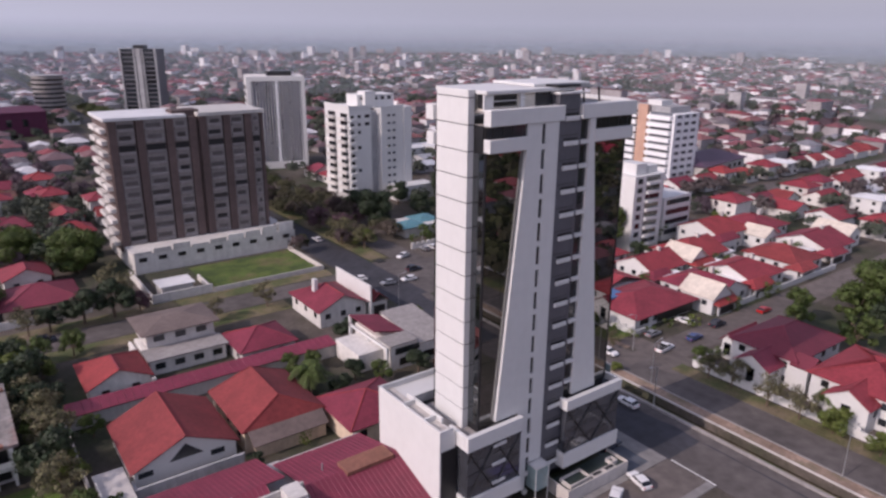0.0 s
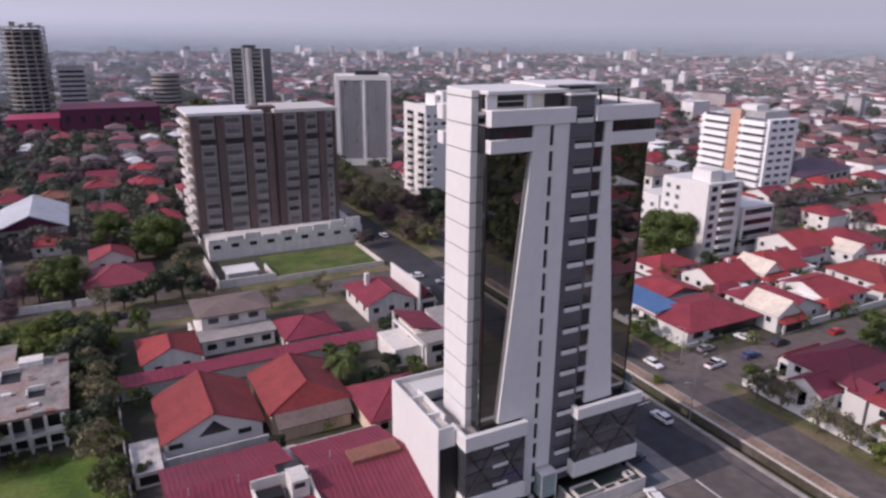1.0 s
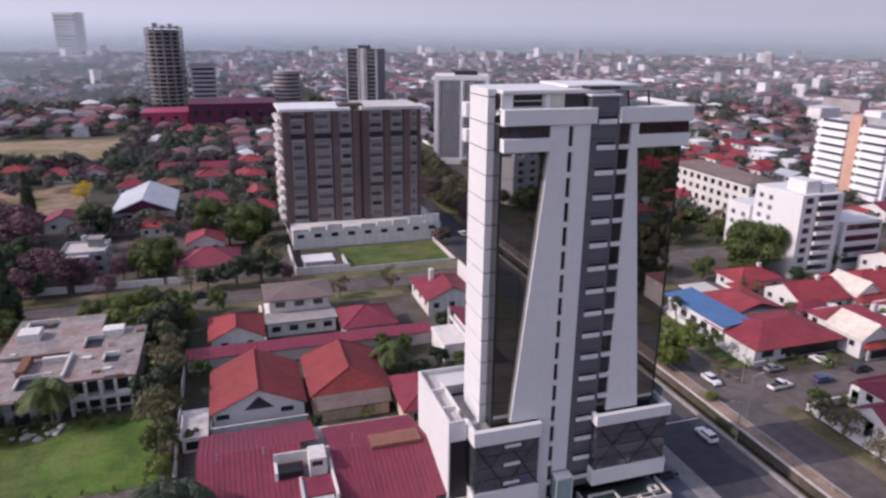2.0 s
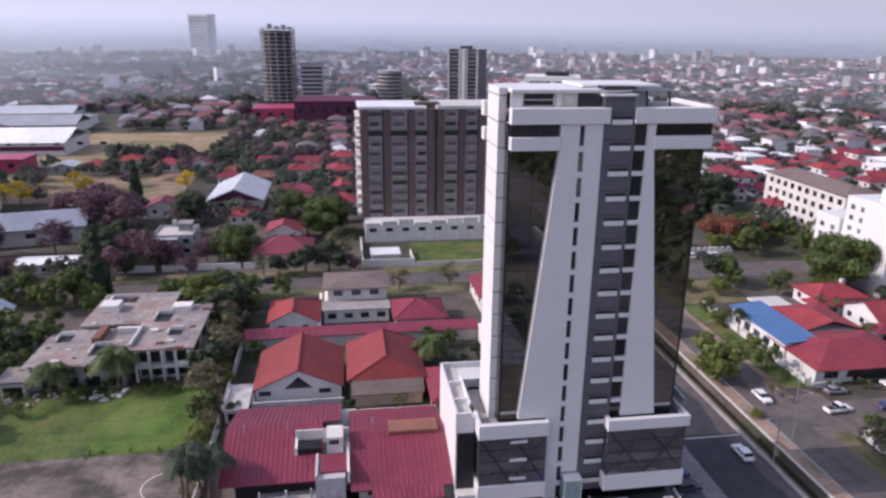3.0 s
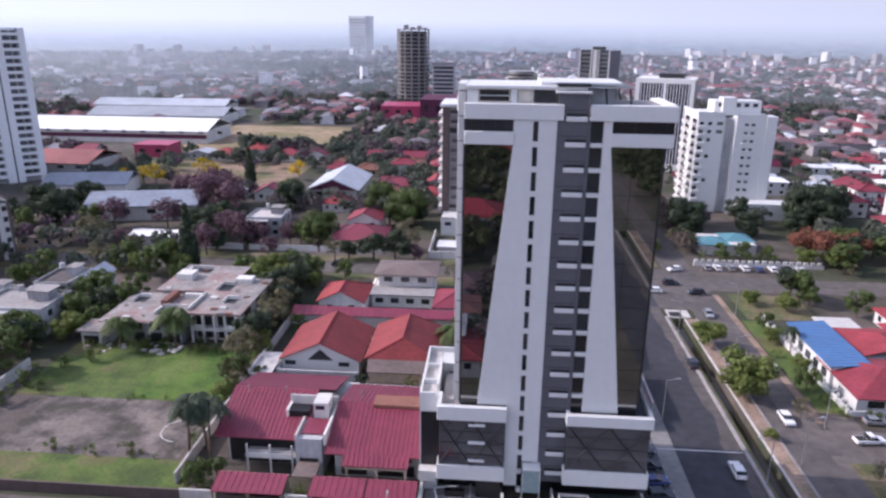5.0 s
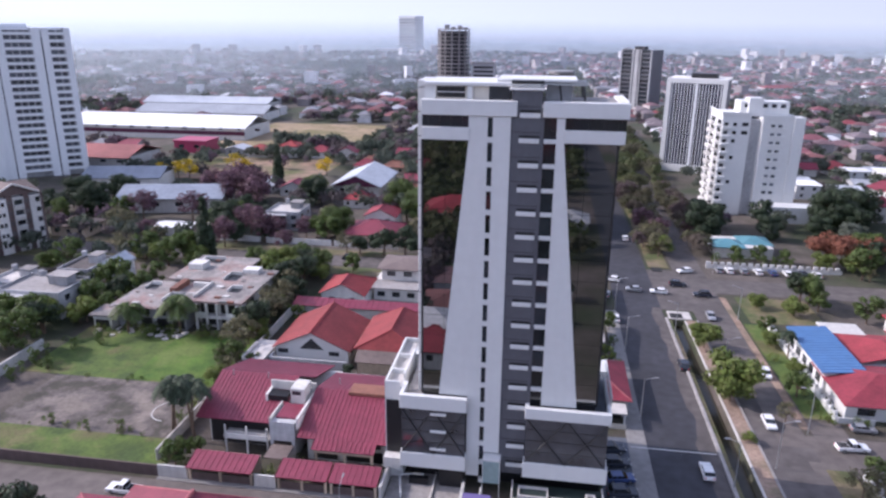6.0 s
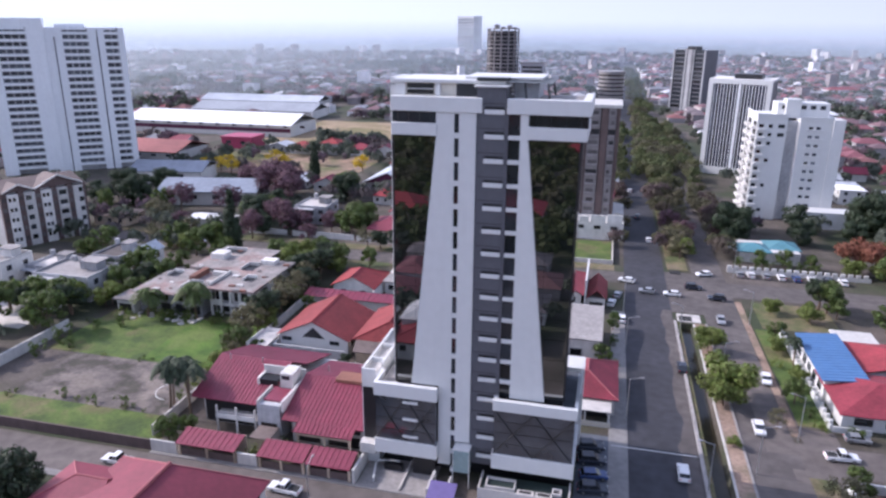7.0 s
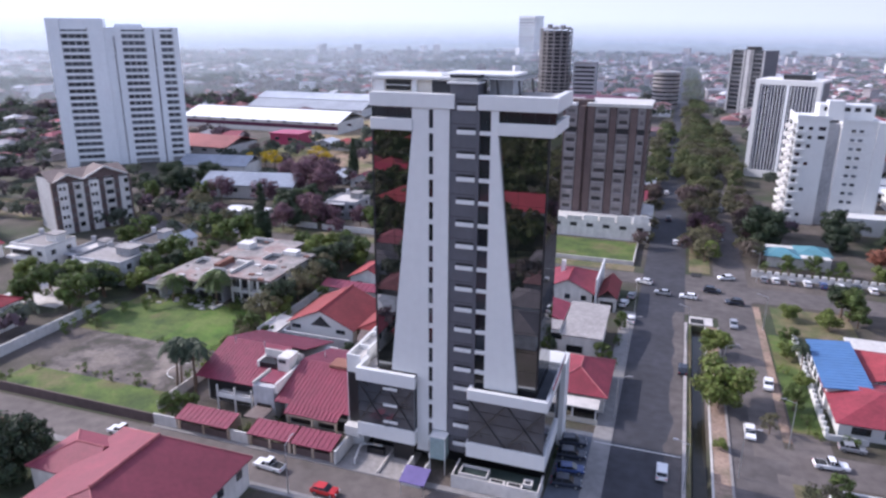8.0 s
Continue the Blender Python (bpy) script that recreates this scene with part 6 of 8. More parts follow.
    for k in range(34):
        x, y = ruin.uniform(-92, -63), ruin.uniform(47.2, 80)
        z = 6.9 if x > -73.5 else 5.6 if y < 62 else 6.4
        if (x < -73.8 and y > 62.6 and x < -87) or (x > -71.5 and y > 71):
            continue
        s = ruin.uniform(0.3, 1.1)
        part("roof_debris", boxes((x, x + s * 1.6, y, y + s, z, z + s * 0.4)), M[ruin.choice(("concrete", "plaster", "tile_brown", "roof_umber"))], h)
    for k in range(9):
        x = -93.0 + 2.1 * k
        part("broken_edge", boxes((x, x + ruin.uniform(0.8, 2.0), 45.6 + ruin.uniform(0, 0.5), 46.4, 5.2, 5.5)), M["roof_stained"], h)
    part("porch_box", boxes((-96.5, -92.1, 44.5, 50.0, 0.0, 3.4)), W, h)
    # black sheet on the porch front, its inner shadow put in as colour
    part("porch_shadow", boxes((-96.0, -92.6, 44.4, 44.5, 0.2, 2.4)), M["black_frame_and_shade"], h)
    part("porch_slab", boxes((-97.2, -91.6, 43.8, 50.4, 3.4, 3.8)), M["roof_stained"], h)
    sheet("lawn_villa", -98.0, -57.0, 23.0, 46.5, 0.05, M["grass"], "green overgrown lawn of the derelict villa", "lawn")
    sheet("lawn_plot", -75.0, -57.2, 23.6, 45.0, 0.056, M["lawn_fresh"], "fresh green mown part of the villa lawn", "lawn", 0.05)
    sheet("lawn_front", -92.0, -52.5, -4.0, 5.0, 0.05, M["grass"], "green grass strip behind the street wall", "lawn")
    sheet("court", -90.0, -57.0, 5.0, 23.0, 0.04, M["court"], "old cracked concrete sports court", "court")
    bm = bmesh.new()
    for k in range(26):
        for r0, r1, cx, cy, a0 in ((3.4, 3.55, -60.0, 13.5, 90),):
            t0, t1 = radians(a0 + 180 * k / 26), radians(a0 + 180 * (k + 1) / 26)
            q = [(cx + r * math.cos(t), cy + r * math.sin(t), 0.046) for r, t in ((r0, t0), (r1, t0), (r1, t1), (r0, t1))]
            bm.faces.new([bm.verts.new(v) for v in q])
    tagged(part("court_marking", bm, M["line_paint"], None), "faded curved line on the court", "court marking", kind="structure")
    w = thing("street_wall", "brown stained wall along the street", "wall")
    part("wall", boxes((-96.0, -51.0, -4.7, -4.4, 0, 1.9)), M["brick_brown"], w)
    w = thing("white_boundary_wall", "long white boundary wall of the plot", "wall")
    part("wall", boxes((-101.0, -100.6, -4.5, 33.0, 0, 2.4)), M["plaster"], w)
    w = thing("side_wall", "thin pale boundary wall beside the villa", "wall")
    part("wall", boxes((-54.6, -54.3, -1.0, 62.0, 0, 2.1)), M["concrete_pale"], w)
    for k in range(26):
        s = 0.3 + 0.6 * random.random()
        x, y = random.uniform(-97, -74), random.uniform(40.5, 46)
        r = thing("rubble", "pale broken concrete rubble on the lawn", "rubble", (x, y, 0.05), random.uniform(0, 90), "rubble heap")
        part("lump", soft_box(-s, s, -s * 0.6, s * 0.6, -0.1, s * 0.5, s * 0.15), M["concrete_pale"], r)


build_villa()

# east side of the avenue
def build_blue_house():
    h = thing("blue_roofed_house", "white house with a blue sheet roof and red tiled roofs", "house")
    W = M["tower_white"]
    part("wall", boxes((60.8, 68.0, 40.5, 61.0, 0, 4.4), (61.5, 84.0, 31.0, 46.0, 0, 3.4), (68.0, 84.0, 46.0, 62.0, 0, 3.4)), W, h)
    bm = bmesh.new()
    q = [(60.2, 40.0, 4.6), (68.4, 40.0, 5.3), (68.4, 62.0, 5.3), (60.2, 62.0, 4.6)]
    slab(bm, q, 0.2)
    ribbed(part("blue_roof", bm, M["sheet_blue"], h, "blue ribbed sheet roof"), M["sheet_blue"], [q[3], q[0], q[1], q[2]], 1.2, 0.07)
    bm = bmesh.new()
    hip(bm, 60.6, 85.0, 29.5, 47.0, 3.5, 2.6, "x", None, None)
    part("red_roof_front", bm, M["tile_red"], h)
    bm = bmesh.new()
    hip(bm, 68.6, 85.0, 47.1, 63.0, 3.5, 2.4, "y", 0.0, None)
    part("red_roof_back", bm, M["tile_red"], h)
    part("flat_roof", boxes((68.6, 77.0, 62.0, 68.0, 3.4, 3.8)), M["plaster"], h)
    for k in range(5):
        part("window", boxes((60.7, 60.8, 42 + 3.8 * k, 44.2 + 3.8 * k, 1.4, 3.0)), M["glass_window"], h)
    for k in range(4):
        part("window", boxes((63.5 + 5 * k, 66.5 + 5 * k, 30.9, 31.0, 1.0, 2.4)), M["glass_window"], h)
    # the porch's shade is a black sheet laid on the wall
    part("porch_shade", boxes((70, 84, 30.86, 30.98, 0.2, 3.0)), M["black_frame_and_shade"], h)
    w = thing("white_garden_wall", "low white wall and railing of the blue-roofed house", "wall")
    part("wall", boxes((59.4, 59.8, 29.5, 73.0, 0, 1.2), (59.8, 66, 29.3, 29.6, 0, 1.1)), W, w)
    for k in range(22):
        part("post", boxes((59.35, 59.85, 30 + 2 * k, 30.4 + 2 * k, 1.2, 2.0)), W, w)


build_blue_house()
EAST = (
    ("house with red tiled hipped roof", 88, 104, 27, 45, 3.6, 3.0, "y", (0, None), "tile_red"),
    ("house with red tiled hipped roof", 106, 124, 28, 44, 3.8, 3.0, "x", (0, None), "tile_red"),
    ("house with red tiled roof and white gable", 90, 106, 48, 62, 3.6, 3.4, "x", (0, 0), "tile_red"),
    ("house with a red tiled roof", 109, 127, 48, 64, 4.0, 3.4, "x", (None, 0), "tile_red"),
    ("low house with red tiled roof", 86, 101, 65, 76, 3.4, 2.4, "x", (None, None), "tile_red"),
    ("big house with red tiled roof", 132, 152, 55, 72, 5.6, 3.6, "x", (0, None), "tile_red"),
    ("house with an orange-red roof", 130, 146, 28, 46, 3.8, 3.0, "y", (None, None), "tile_orange"),
    ("house with a plain red roof", 152, 170, 30, 48, 3.8, 3.4, "x", (0, 0), "tile_red"),
    ("house with a plain red roof", 156, 174, 54, 72, 3.8, 3.0, "y", (None, None), "tile_red"),
)
for row in EAST:
    e = house(row[0], *row[1:9], roof=row[9], wall="tower_white", windows="swe")
    w, d = (row[2] - row[1]) / 2, (row[4] - row[3]) / 2
    bm = bmesh.new()
    hip(bm, -w - 2.6, -w * 0.2, -d - 2.8, -d + 3.2, row[5] - 0.7, 1.5, "x", None, 0)
    part("porch_roof", bm, M[row[9]], e)
    part("porch_wall", boxes((-w - 2.0, -w * 0.3, -d - 2.2, -d - 1.9, 0, row[5] - 0.8)), M["tower_white"], e)
    part("porch_opening", boxes((-w - 1.2, -w * 0.45, -d - 2.26, -d - 2.2, 0.3, 2.2)), M["black_frame_and_shade"], e)
    part("chimney", boxes((w * 0.3, w * 0.3 + 1.0, -0.6, 0.4, row[5], row[5] + row[6] + 0.9)), M["plaster"], e)
for x0, x1, y0, y1, h in ((104.2, 105.8, 27, 46, 3.4), (85.6, 87.4, 30, 62, 2.8), (107, 108.6, 48, 66, 3.2), (128, 129.4, 27, 66, 2.6), (86, 128, 46.0, 46.8, 2.6), (88, 104, 25.6, 26.0, 1.6), (106, 148, 25.6, 26.0, 1.6), (86, 128, 63.6, 64.2, 2.4)):
    w = thing("plot_wall", "white rendered wall between the house plots", "wall")
    part("wall", boxes((x0, x1 if x1 - x0 > 3 else x0 + 0.4, y0, y1 if y1 - y0 > 3 else y0 + 0.4, 0, h)), M["tower_white"], w)
for x0, x1, y0, y1, h in ((104.8, 107.5, 30, 38, 3.2), (92, 99, 44.2, 47.8, 3.0), (110, 118, 44.3, 47.8, 3.1), (124.4, 129.6, 48, 58, 3.2), (146.5, 151.5, 34, 44, 3.2)):
    o = thing("flat_annex", "low annex with a pale flat roof", "annex")
    part("wall", boxes((x0, x1, y0, y1, 0, h)), M["plaster"], o)
    part("roof", boxes((x0 - 0.3, x1 + 0.3, y0 - 0.3, y1 + 0.3, h, h + 0.25)), M["sheet_white"], o)


# cream roof colour carries the brightness of sunlit west slopes
for x0, x1, y0, y1, eave, rise in ((84.6, 93.6, 25.6, 36.0, 4.4, 3.2), (106.6, 114.6, 47.0, 58.0, 4.6, 3.0), (146.5, 155.0, 47.6, 57.0, 4.6, 2.6), (171.5, 181.0, 33.0, 46.0, 4.6, 2.8)):
    house("house wing with its sunlit roof painted pale cream", x0, x1, y0, y1, eave, rise, "y", (0, 0), "roof_cream", "tower_white", 0.5, "sw", name="house_wing")


def build_corner_villa():
    h = house("large white villa with a wine-red tiled roof", 64.0, 84.0, -6.0, 9.0, 6.2, 3.4, "x", (None, None), "tile_wine", "tower_white", 0.8, "swe", "villa")
    part("gable_porch", boxes((-9.6, -5.0, -9.5, -6.6, 0, 5.6)), M["tower_white"], h)
    bm = bmesh.new()
    hip(bm, -10.2, -4.4, -10.2, -6.0, 5.6, 1.8, "y", 0, 0)
    part("porch_roof", bm, M["tile_wine"], h)
    part("arch_window", boxes((-8.6, -6.4, -9.6, -9.5, 2.6, 4.8)), M["glass_window"], h)
    house("white villa with red tiled roofs and balconies", 62.0, 82.0, -26.0, -8.6, 6.4, 3.2, "y", (None, None), "tile_red", "tower_white", 0.8, "swe", "villa")
    house("white villa with red tiled roofs", 63.0, 84.0, -48.0, -29.0, 6.0, 3.2, "x", (None, None), "tile_red", "tower_white", 0.8, "swe", "villa")
    for x0, x1, y0, y1, h0, rise, roof in ((58.6, 63.5, -3.5, 4.5, 4.6, 2.4, "tile_wine"), (58.4, 62.4, -22.0, -13.5, 5.0, 2.6, "tile_red"), (58.8, 63.0, -42.0, -34.0, 4.6, 2.4, "tile_red"), (66.0, 74.0, 8.4, 12.0, 4.2, 1.8, "tile_wine")):
        g = house("white villa wing with a red tiled gable roof", x0, x1 + 3.0, y0, y1, h0, rise, "x", (0, 0), roof, "tower_white", 0.5, "sw", "villa_wing")
        part("arched_window", boxes(((x0 - x1 - 3.0) / 2 + 0.44, (x0 - x1 - 3.0) / 2 + 0.5, -0.8, 0.8, 1.0, h0 - 0.6)), M["glass_window"], g)
    w = thing("villa_wall", "white garden wall with posts along the verge", "wall")
    part("wall", boxes((57.2, 57.6, -50, 12, 0, 1.5), (57.6, 86, 12.0, 12.4, 0, 1.5)), M["tower_white"], w)
    for k in range(16):
        part("post", boxes((57.1, 57.7, -49.5 + 4 * k, -48.9 + 4 * k, 1.5, 2.3)), M["tower_white"], w)


build_corner_villa()
# south side: the roof under the camera's way and its neighbours
h = house("house with wine-red sheet roof and broad pink ridge", -50.0, -25.7, -42.0, -13.6, 5.0, 4.4, "y", (10.0, 5.4), "tile_wine", "plaster", 0.6, "nwe", cap="tile_pink")
bm = bmesh.new()
for y in range(9):
    tube(bm, (0.0, -4.1 + 1.45 * y, 9.42), (0.0, -2.6 + 1.45 * y, 9.44), 0.34, 0.3, 8)
part("ridge_tiles", bm, M["tile_pink"], h, "broad pink half-round ridge tiles")
house("low wing with a wine-red sheet roof", -57.0, -46.5, -26.0, -15.6, 4.4, 2.2, "x", (None, 0.0), "tile_wine", "plaster", 0.5, "nw", name="house_wing", cap="tile_pink")
house("house with a red sheet roof", -24.5, -8.0, -52.0, -36.0, 4.2, 2.6, "y", (None, None), "tile_red", "plaster", 0.6, "nwe")
house("small house with a brown roof", -86.0, -68.0, -32.0, -16.0, 3.8, 2.6, "x", (None, None), "tile_brown", "plaster", 0.6, "nwe")
# north-east: teal roof
t = thing("teal_roofed_hall", "low hall with pale teal sheet roofs", "building")
part("wall", boxes((59, 76, 126, 138, 0, 3.6)), M["plaster"], t)
for x0, x1, y0, y1 in ((58, 68, 125, 134), (67, 77, 129, 139)):
    bm = bmesh.new()
    hip(bm, x0, x1, y0, y1, 3.6, 1.7, "x", None, None)
    part("roof", bm, M["sheet_teal"], t)
f = thing("white_fence", "white slatted fence along the parking strip", "fence")
part("wall", boxes((54, 92, 114.5, 114.9, 0, 1.1)), M["plaster"], f)
for k in range(19):
    part("slat", boxes((54 + 2 * k, 55.2 + 2 * k, 114.4, 115.0, 1.1, 2.0)), M["plaster"], f)

# west of the villa
def flat_house(label, x0, x1, y0, y1, h, wall="plaster", roof="concrete_pale", name="flat_roofed_house"):
    o = thing(name, label, "house", ((x0 + x1) / 2, (y0 + y1) / 2, 0))
    w, d = (x1 - x0) / 2, (y1 - y0) / 2
    part("wall", boxes((-w, w, -d, d, 0, h)), M[wall], o)
    part("roof", boxes((-w + 0.3, w - 0.3, -d + 0.3, d - 0.3, h, h + 0.1)), M[roof], o)
    for r in ((-w, w, -d, -d + 0.3), (-w, w, d - 0.3, d), (-w, -w + 0.3, -d + 0.3, d - 0.3), (w - 0.3, w, -d + 0.3, d - 0.3)):
        part("parapet", boxes((*r, h, h + 0.7)), M[wall], o)
    for z in [1.0 + 3.0 * k for k in range(max(1, int(h / 3)))]:
        openings(o, -w, w, -d, d, z, 1.4, "s", max(2, int(w / 2.0)), 1.8)
        openings(o, -w, w, -d, d, z, 1.4, "e", max(2, int(d / 2.5)), 1.6)
    part("canopy", boxes((-w - 0.2, w * 0.3, -d - 1.8, -d, h - 0.5, h - 0.2)), M[wall], o)
    # dark band under the canopy: its shade painted as a black sheet
    part("canopy_shade", boxes((-w + 0.5, w * 0.2, -d - 0.1, -d - 0.02, h - 2.6, h - 0.6)), M["black_frame_and_shade"], o)
    part("balcony", boxes((-w - 0.2, w * 0.3, -d - 1.8, -d, h - 3.6, h - 2.8)), M[wall], o)
    part("roof_room", boxes((w * 0.1, w * 0.7, d * 0.1, d * 0.7, h + 0.1, h + 2.3)), M[wall], o)
    part("roof_slab", boxes((w * 0.05, w * 0.8, 0, d * 0.8, h + 2.3, h + 2.5)), M["concrete"], o)
    part("water_tank", round_slab(0.7, 0.7, h + 2.5, h + 3.9, 10), M["plaster_grey"], o)
    return o


flat_house("grey-white two-storey house with a flat roof", -124, -107.5, 48, 60, 6.0, "plaster_grey", "concrete")
flat_house("house of dark grey blocks and flat roofs", -123, -114, 68, 80, 4.6, "plaster_grey", "asphalt_worn")
flat_house("white house with balconies and a flat roof", -150, -137, 51, 62, 6.4, "plaster", "concrete")
flat_house("low white building with a flat roof", -136, -126, 58, 68, 3.6, "plaster_grey", "concrete_pale")
flat_house("pale two-storey house behind the fence", -90, -78, 131, 143, 6.0, "plaster_grey")
house("white gabled house beside grey flat roofs", -114.0, -108.0, 69, 81, 4.8, 2.0, "y", (0, 0), "sheet_grey", "plaster", 0.4, "se")
house("wine-red roofed house by the cross street", -59, -41, 118.5, 135, 3.5, 3.2, "x", (None, None), "tile_wine", "plaster_warm", 0.6, "sw")
house("small house with a bright red roof", -57, -45, 137, 150, 4.8, 2.8, "y", (0, None), "tile_red", "plaster", 0.6, "sw")
house("white sheet-roofed shed by the street", -124.5, -108, 117.3, 125.5, 3.0, 0.8, "x", (0, 0), "sheet_white", "plaster", 0.4, "s", "shed")
house("sand-coloured house with a pale roof", -158, -144, 110, 122, 3.6, 1.8, "x", (None, None), "roof_umber", "plaster_warm", 0.6, "se")
for x0, x1 in ((-100, -86), (-84, -62), (-61, -40)):
    w = thing("white_street_wall", "white rendered wall behind the verge", "wall")
    part("wall", boxes((x0, x1, 116.0, 116.3, 0, 1.9)), M["plaster"], w)

# ---- trees, palms, shrubs ----
def leaf_cloud(clumps, leaf, per, seed, squash=0.75):
    """Many small leaf quads round the clump centres (x, y, z, radius)."""
    rng = np.random.default_rng(seed)
    verts, faces = [], []
    for cx, cy, cz, r in clumps:
        n = max(6, int(per * r * r))
        d = rng.normal(size=(n, 3))
        d /= np.linalg.norm(d, axis=1)[:, None]
        c = np.array((cx, cy, cz)) + d * (r * rng.uniform(0.45, 1.05, (n, 1)) ** 0.7) * np.array((1, 1, squash))
        u = rng.normal(size=(n, 3))
        u -= d * (u * d).sum(1)[:, None] * 0.85
        u /= np.linalg.norm(u, axis=1)[:, None]
        w = np.cross(d + rng.normal(size=(n, 3)) * 0.35, u)
        w /= np.linalg.norm(w, axis=1)[:, None]
        s = leaf * rng.uniform(0.6, 1.3, (n, 1))
        for q in np.stack((c - u * s, c - w * s * 0.6, c + u * s, c + w * s * 0.6), 1):
            k = len(verts)
            verts.extend(map(tuple, q))
            faces.append((k, k + 1, k + 2, k + 3))
    mesh = bpy.data.meshes.new("crown")
    mesh.from_pydata(verts, [], faces)
    return mesh


def make_tree(label, height, spread, leaf_mat, seed, trunk=0.28, leaf=0.45, per=40, low=0.35, lobes=15, category="tree", group="trees"):
    rng = random.Random(seed)
    t = thing("tree", label, category, (0, 0, 0), 0, group)
    clumps = []
    for k in range(lobes):
        a = rng.uniform(0, 2 * math.pi)
        f = math.sqrt(rng.random())
        z = height * rng.uniform(low, 0.93)
        edge = 1 - ((z / height - 0.55) / 0.55) ** 2 * 0.6
        clumps.append((math.cos(a) * f * spread * edge * 0.8, math.sin(a) * f * spread * edge * 0.8, z, spread * rng.uniform(0.24, 0.42)))
    bm = bmesh.new()
    top = Vector((rng.uniform(-0.3, 0.3), rng.uniform(-0.3, 0.3), height * 0.45))
    tube(bm, (0, 0, -0.2), top, trunk, trunk * 0.6, 8)
    for c in clumps[::2]:
        tube(bm, top * rng.uniform(0.6, 1.0), (c[0] * 0.85, c[1] * 0.85, c[2]), trunk * 0.4, trunk * 0.12, 5)
    part("trunk", bm, M["bark"], t)
    put("crown", leaf_cloud(clumps, leaf, per, seed), leaf_mat, t)
    return t


def make_palm(label, height, fronds, length, seed, leaf_mat):
    rng = random.Random(seed)
    t = thing("palm_tree", label, "palm tree", (0, 0, 0), 0, "palms")
    bm = bmesh.new()
    p = Vector((0, 0, -0.2))
    for k in range(5):
        q = Vector((0.12 * k, 0.05 * k, height * (k + 1) / 5))
        tube(bm, p, q, 0.24 - 0.025 * k, 0.22 - 0.025 * k, 8)
        p = q
    part("trunk", bm, M["bark"], t)
    for k in range(fronds):
        a = 2 * math.pi * k / fronds + rng.uniform(-0.2, 0.2)
        rise = rng.uniform(-0.25, 1.25)
        stretch = rng.uniform(0.75, 1.12)
        bm = bmesh.new()
        out = Vector((math.cos(a), math.sin(a), 0))
        side = Vector((-math.sin(a), math.cos(a), 0))
        spine = [p + out * (length * stretch * f) + Vector((0, 0, length * (rise * f - (0.55 + rise * 0.75) * f * f))) for f in (0, 0.2, 0.4, 0.6, 0.8, 1.0)]
        for i in range(5):
            for j in range(6):
                f = j / 6
                c = spine[i].lerp(spine[i + 1], f)
                g = (spine[i + 1] - spine[i]).normalized()
                reach = 0.95 * length * 0.36 * (1.1 - abs((i + f) / 5 - 0.4))
                for s in (-1, 1):
                    tip = c + side * s * reach + g * reach * 0.5 - Vector((0, 0, reach * 0.35))
                    v = [bm.verts.new(w) for w in (c, c + g * 0.17, tip)]
                    bm.faces.new(v)
            w0 = side * 0.06
            bm.faces.new([bm.verts.new(w) for w in (spine[i] - w0, spine[i] + w0, spine[i + 1] + w0, spine[i + 1] - w0)])
        part("frond", bm, leaf_mat, t)
    return t


def make_conifer(label, height, spread):
    rng = random.Random(44)
    t = thing("tree", label, "conifer", (0, 0, 0), 0, "trees")
    bm = bmesh.new()
    tube(bm, (0, 0, -0.2), (0.1, 0, height * 0.95), 0.35, 0.05, 8)
    part("trunk", bm, M["bark"], t)
    clumps = []
    for k in range(15):
        f = k / 14
        r = spread * (1 - 0.85 * f ** 2.2) * (0.75 if k == 0 else 1.0)
        for j in range(5 if f < 0.7 else 4):
            a = rng.uniform(0, 6.28)
            clumps.append((math.cos(a) * r * 0.55, math.sin(a) * r * 0.55, height * (0.09 + 0.88 * f), max(0.8, r * 0.55)))
    put("crown", leaf_cloud(clumps, 0.36, 60, 44, 1.3), M["leaf_dark"], t)
    return t


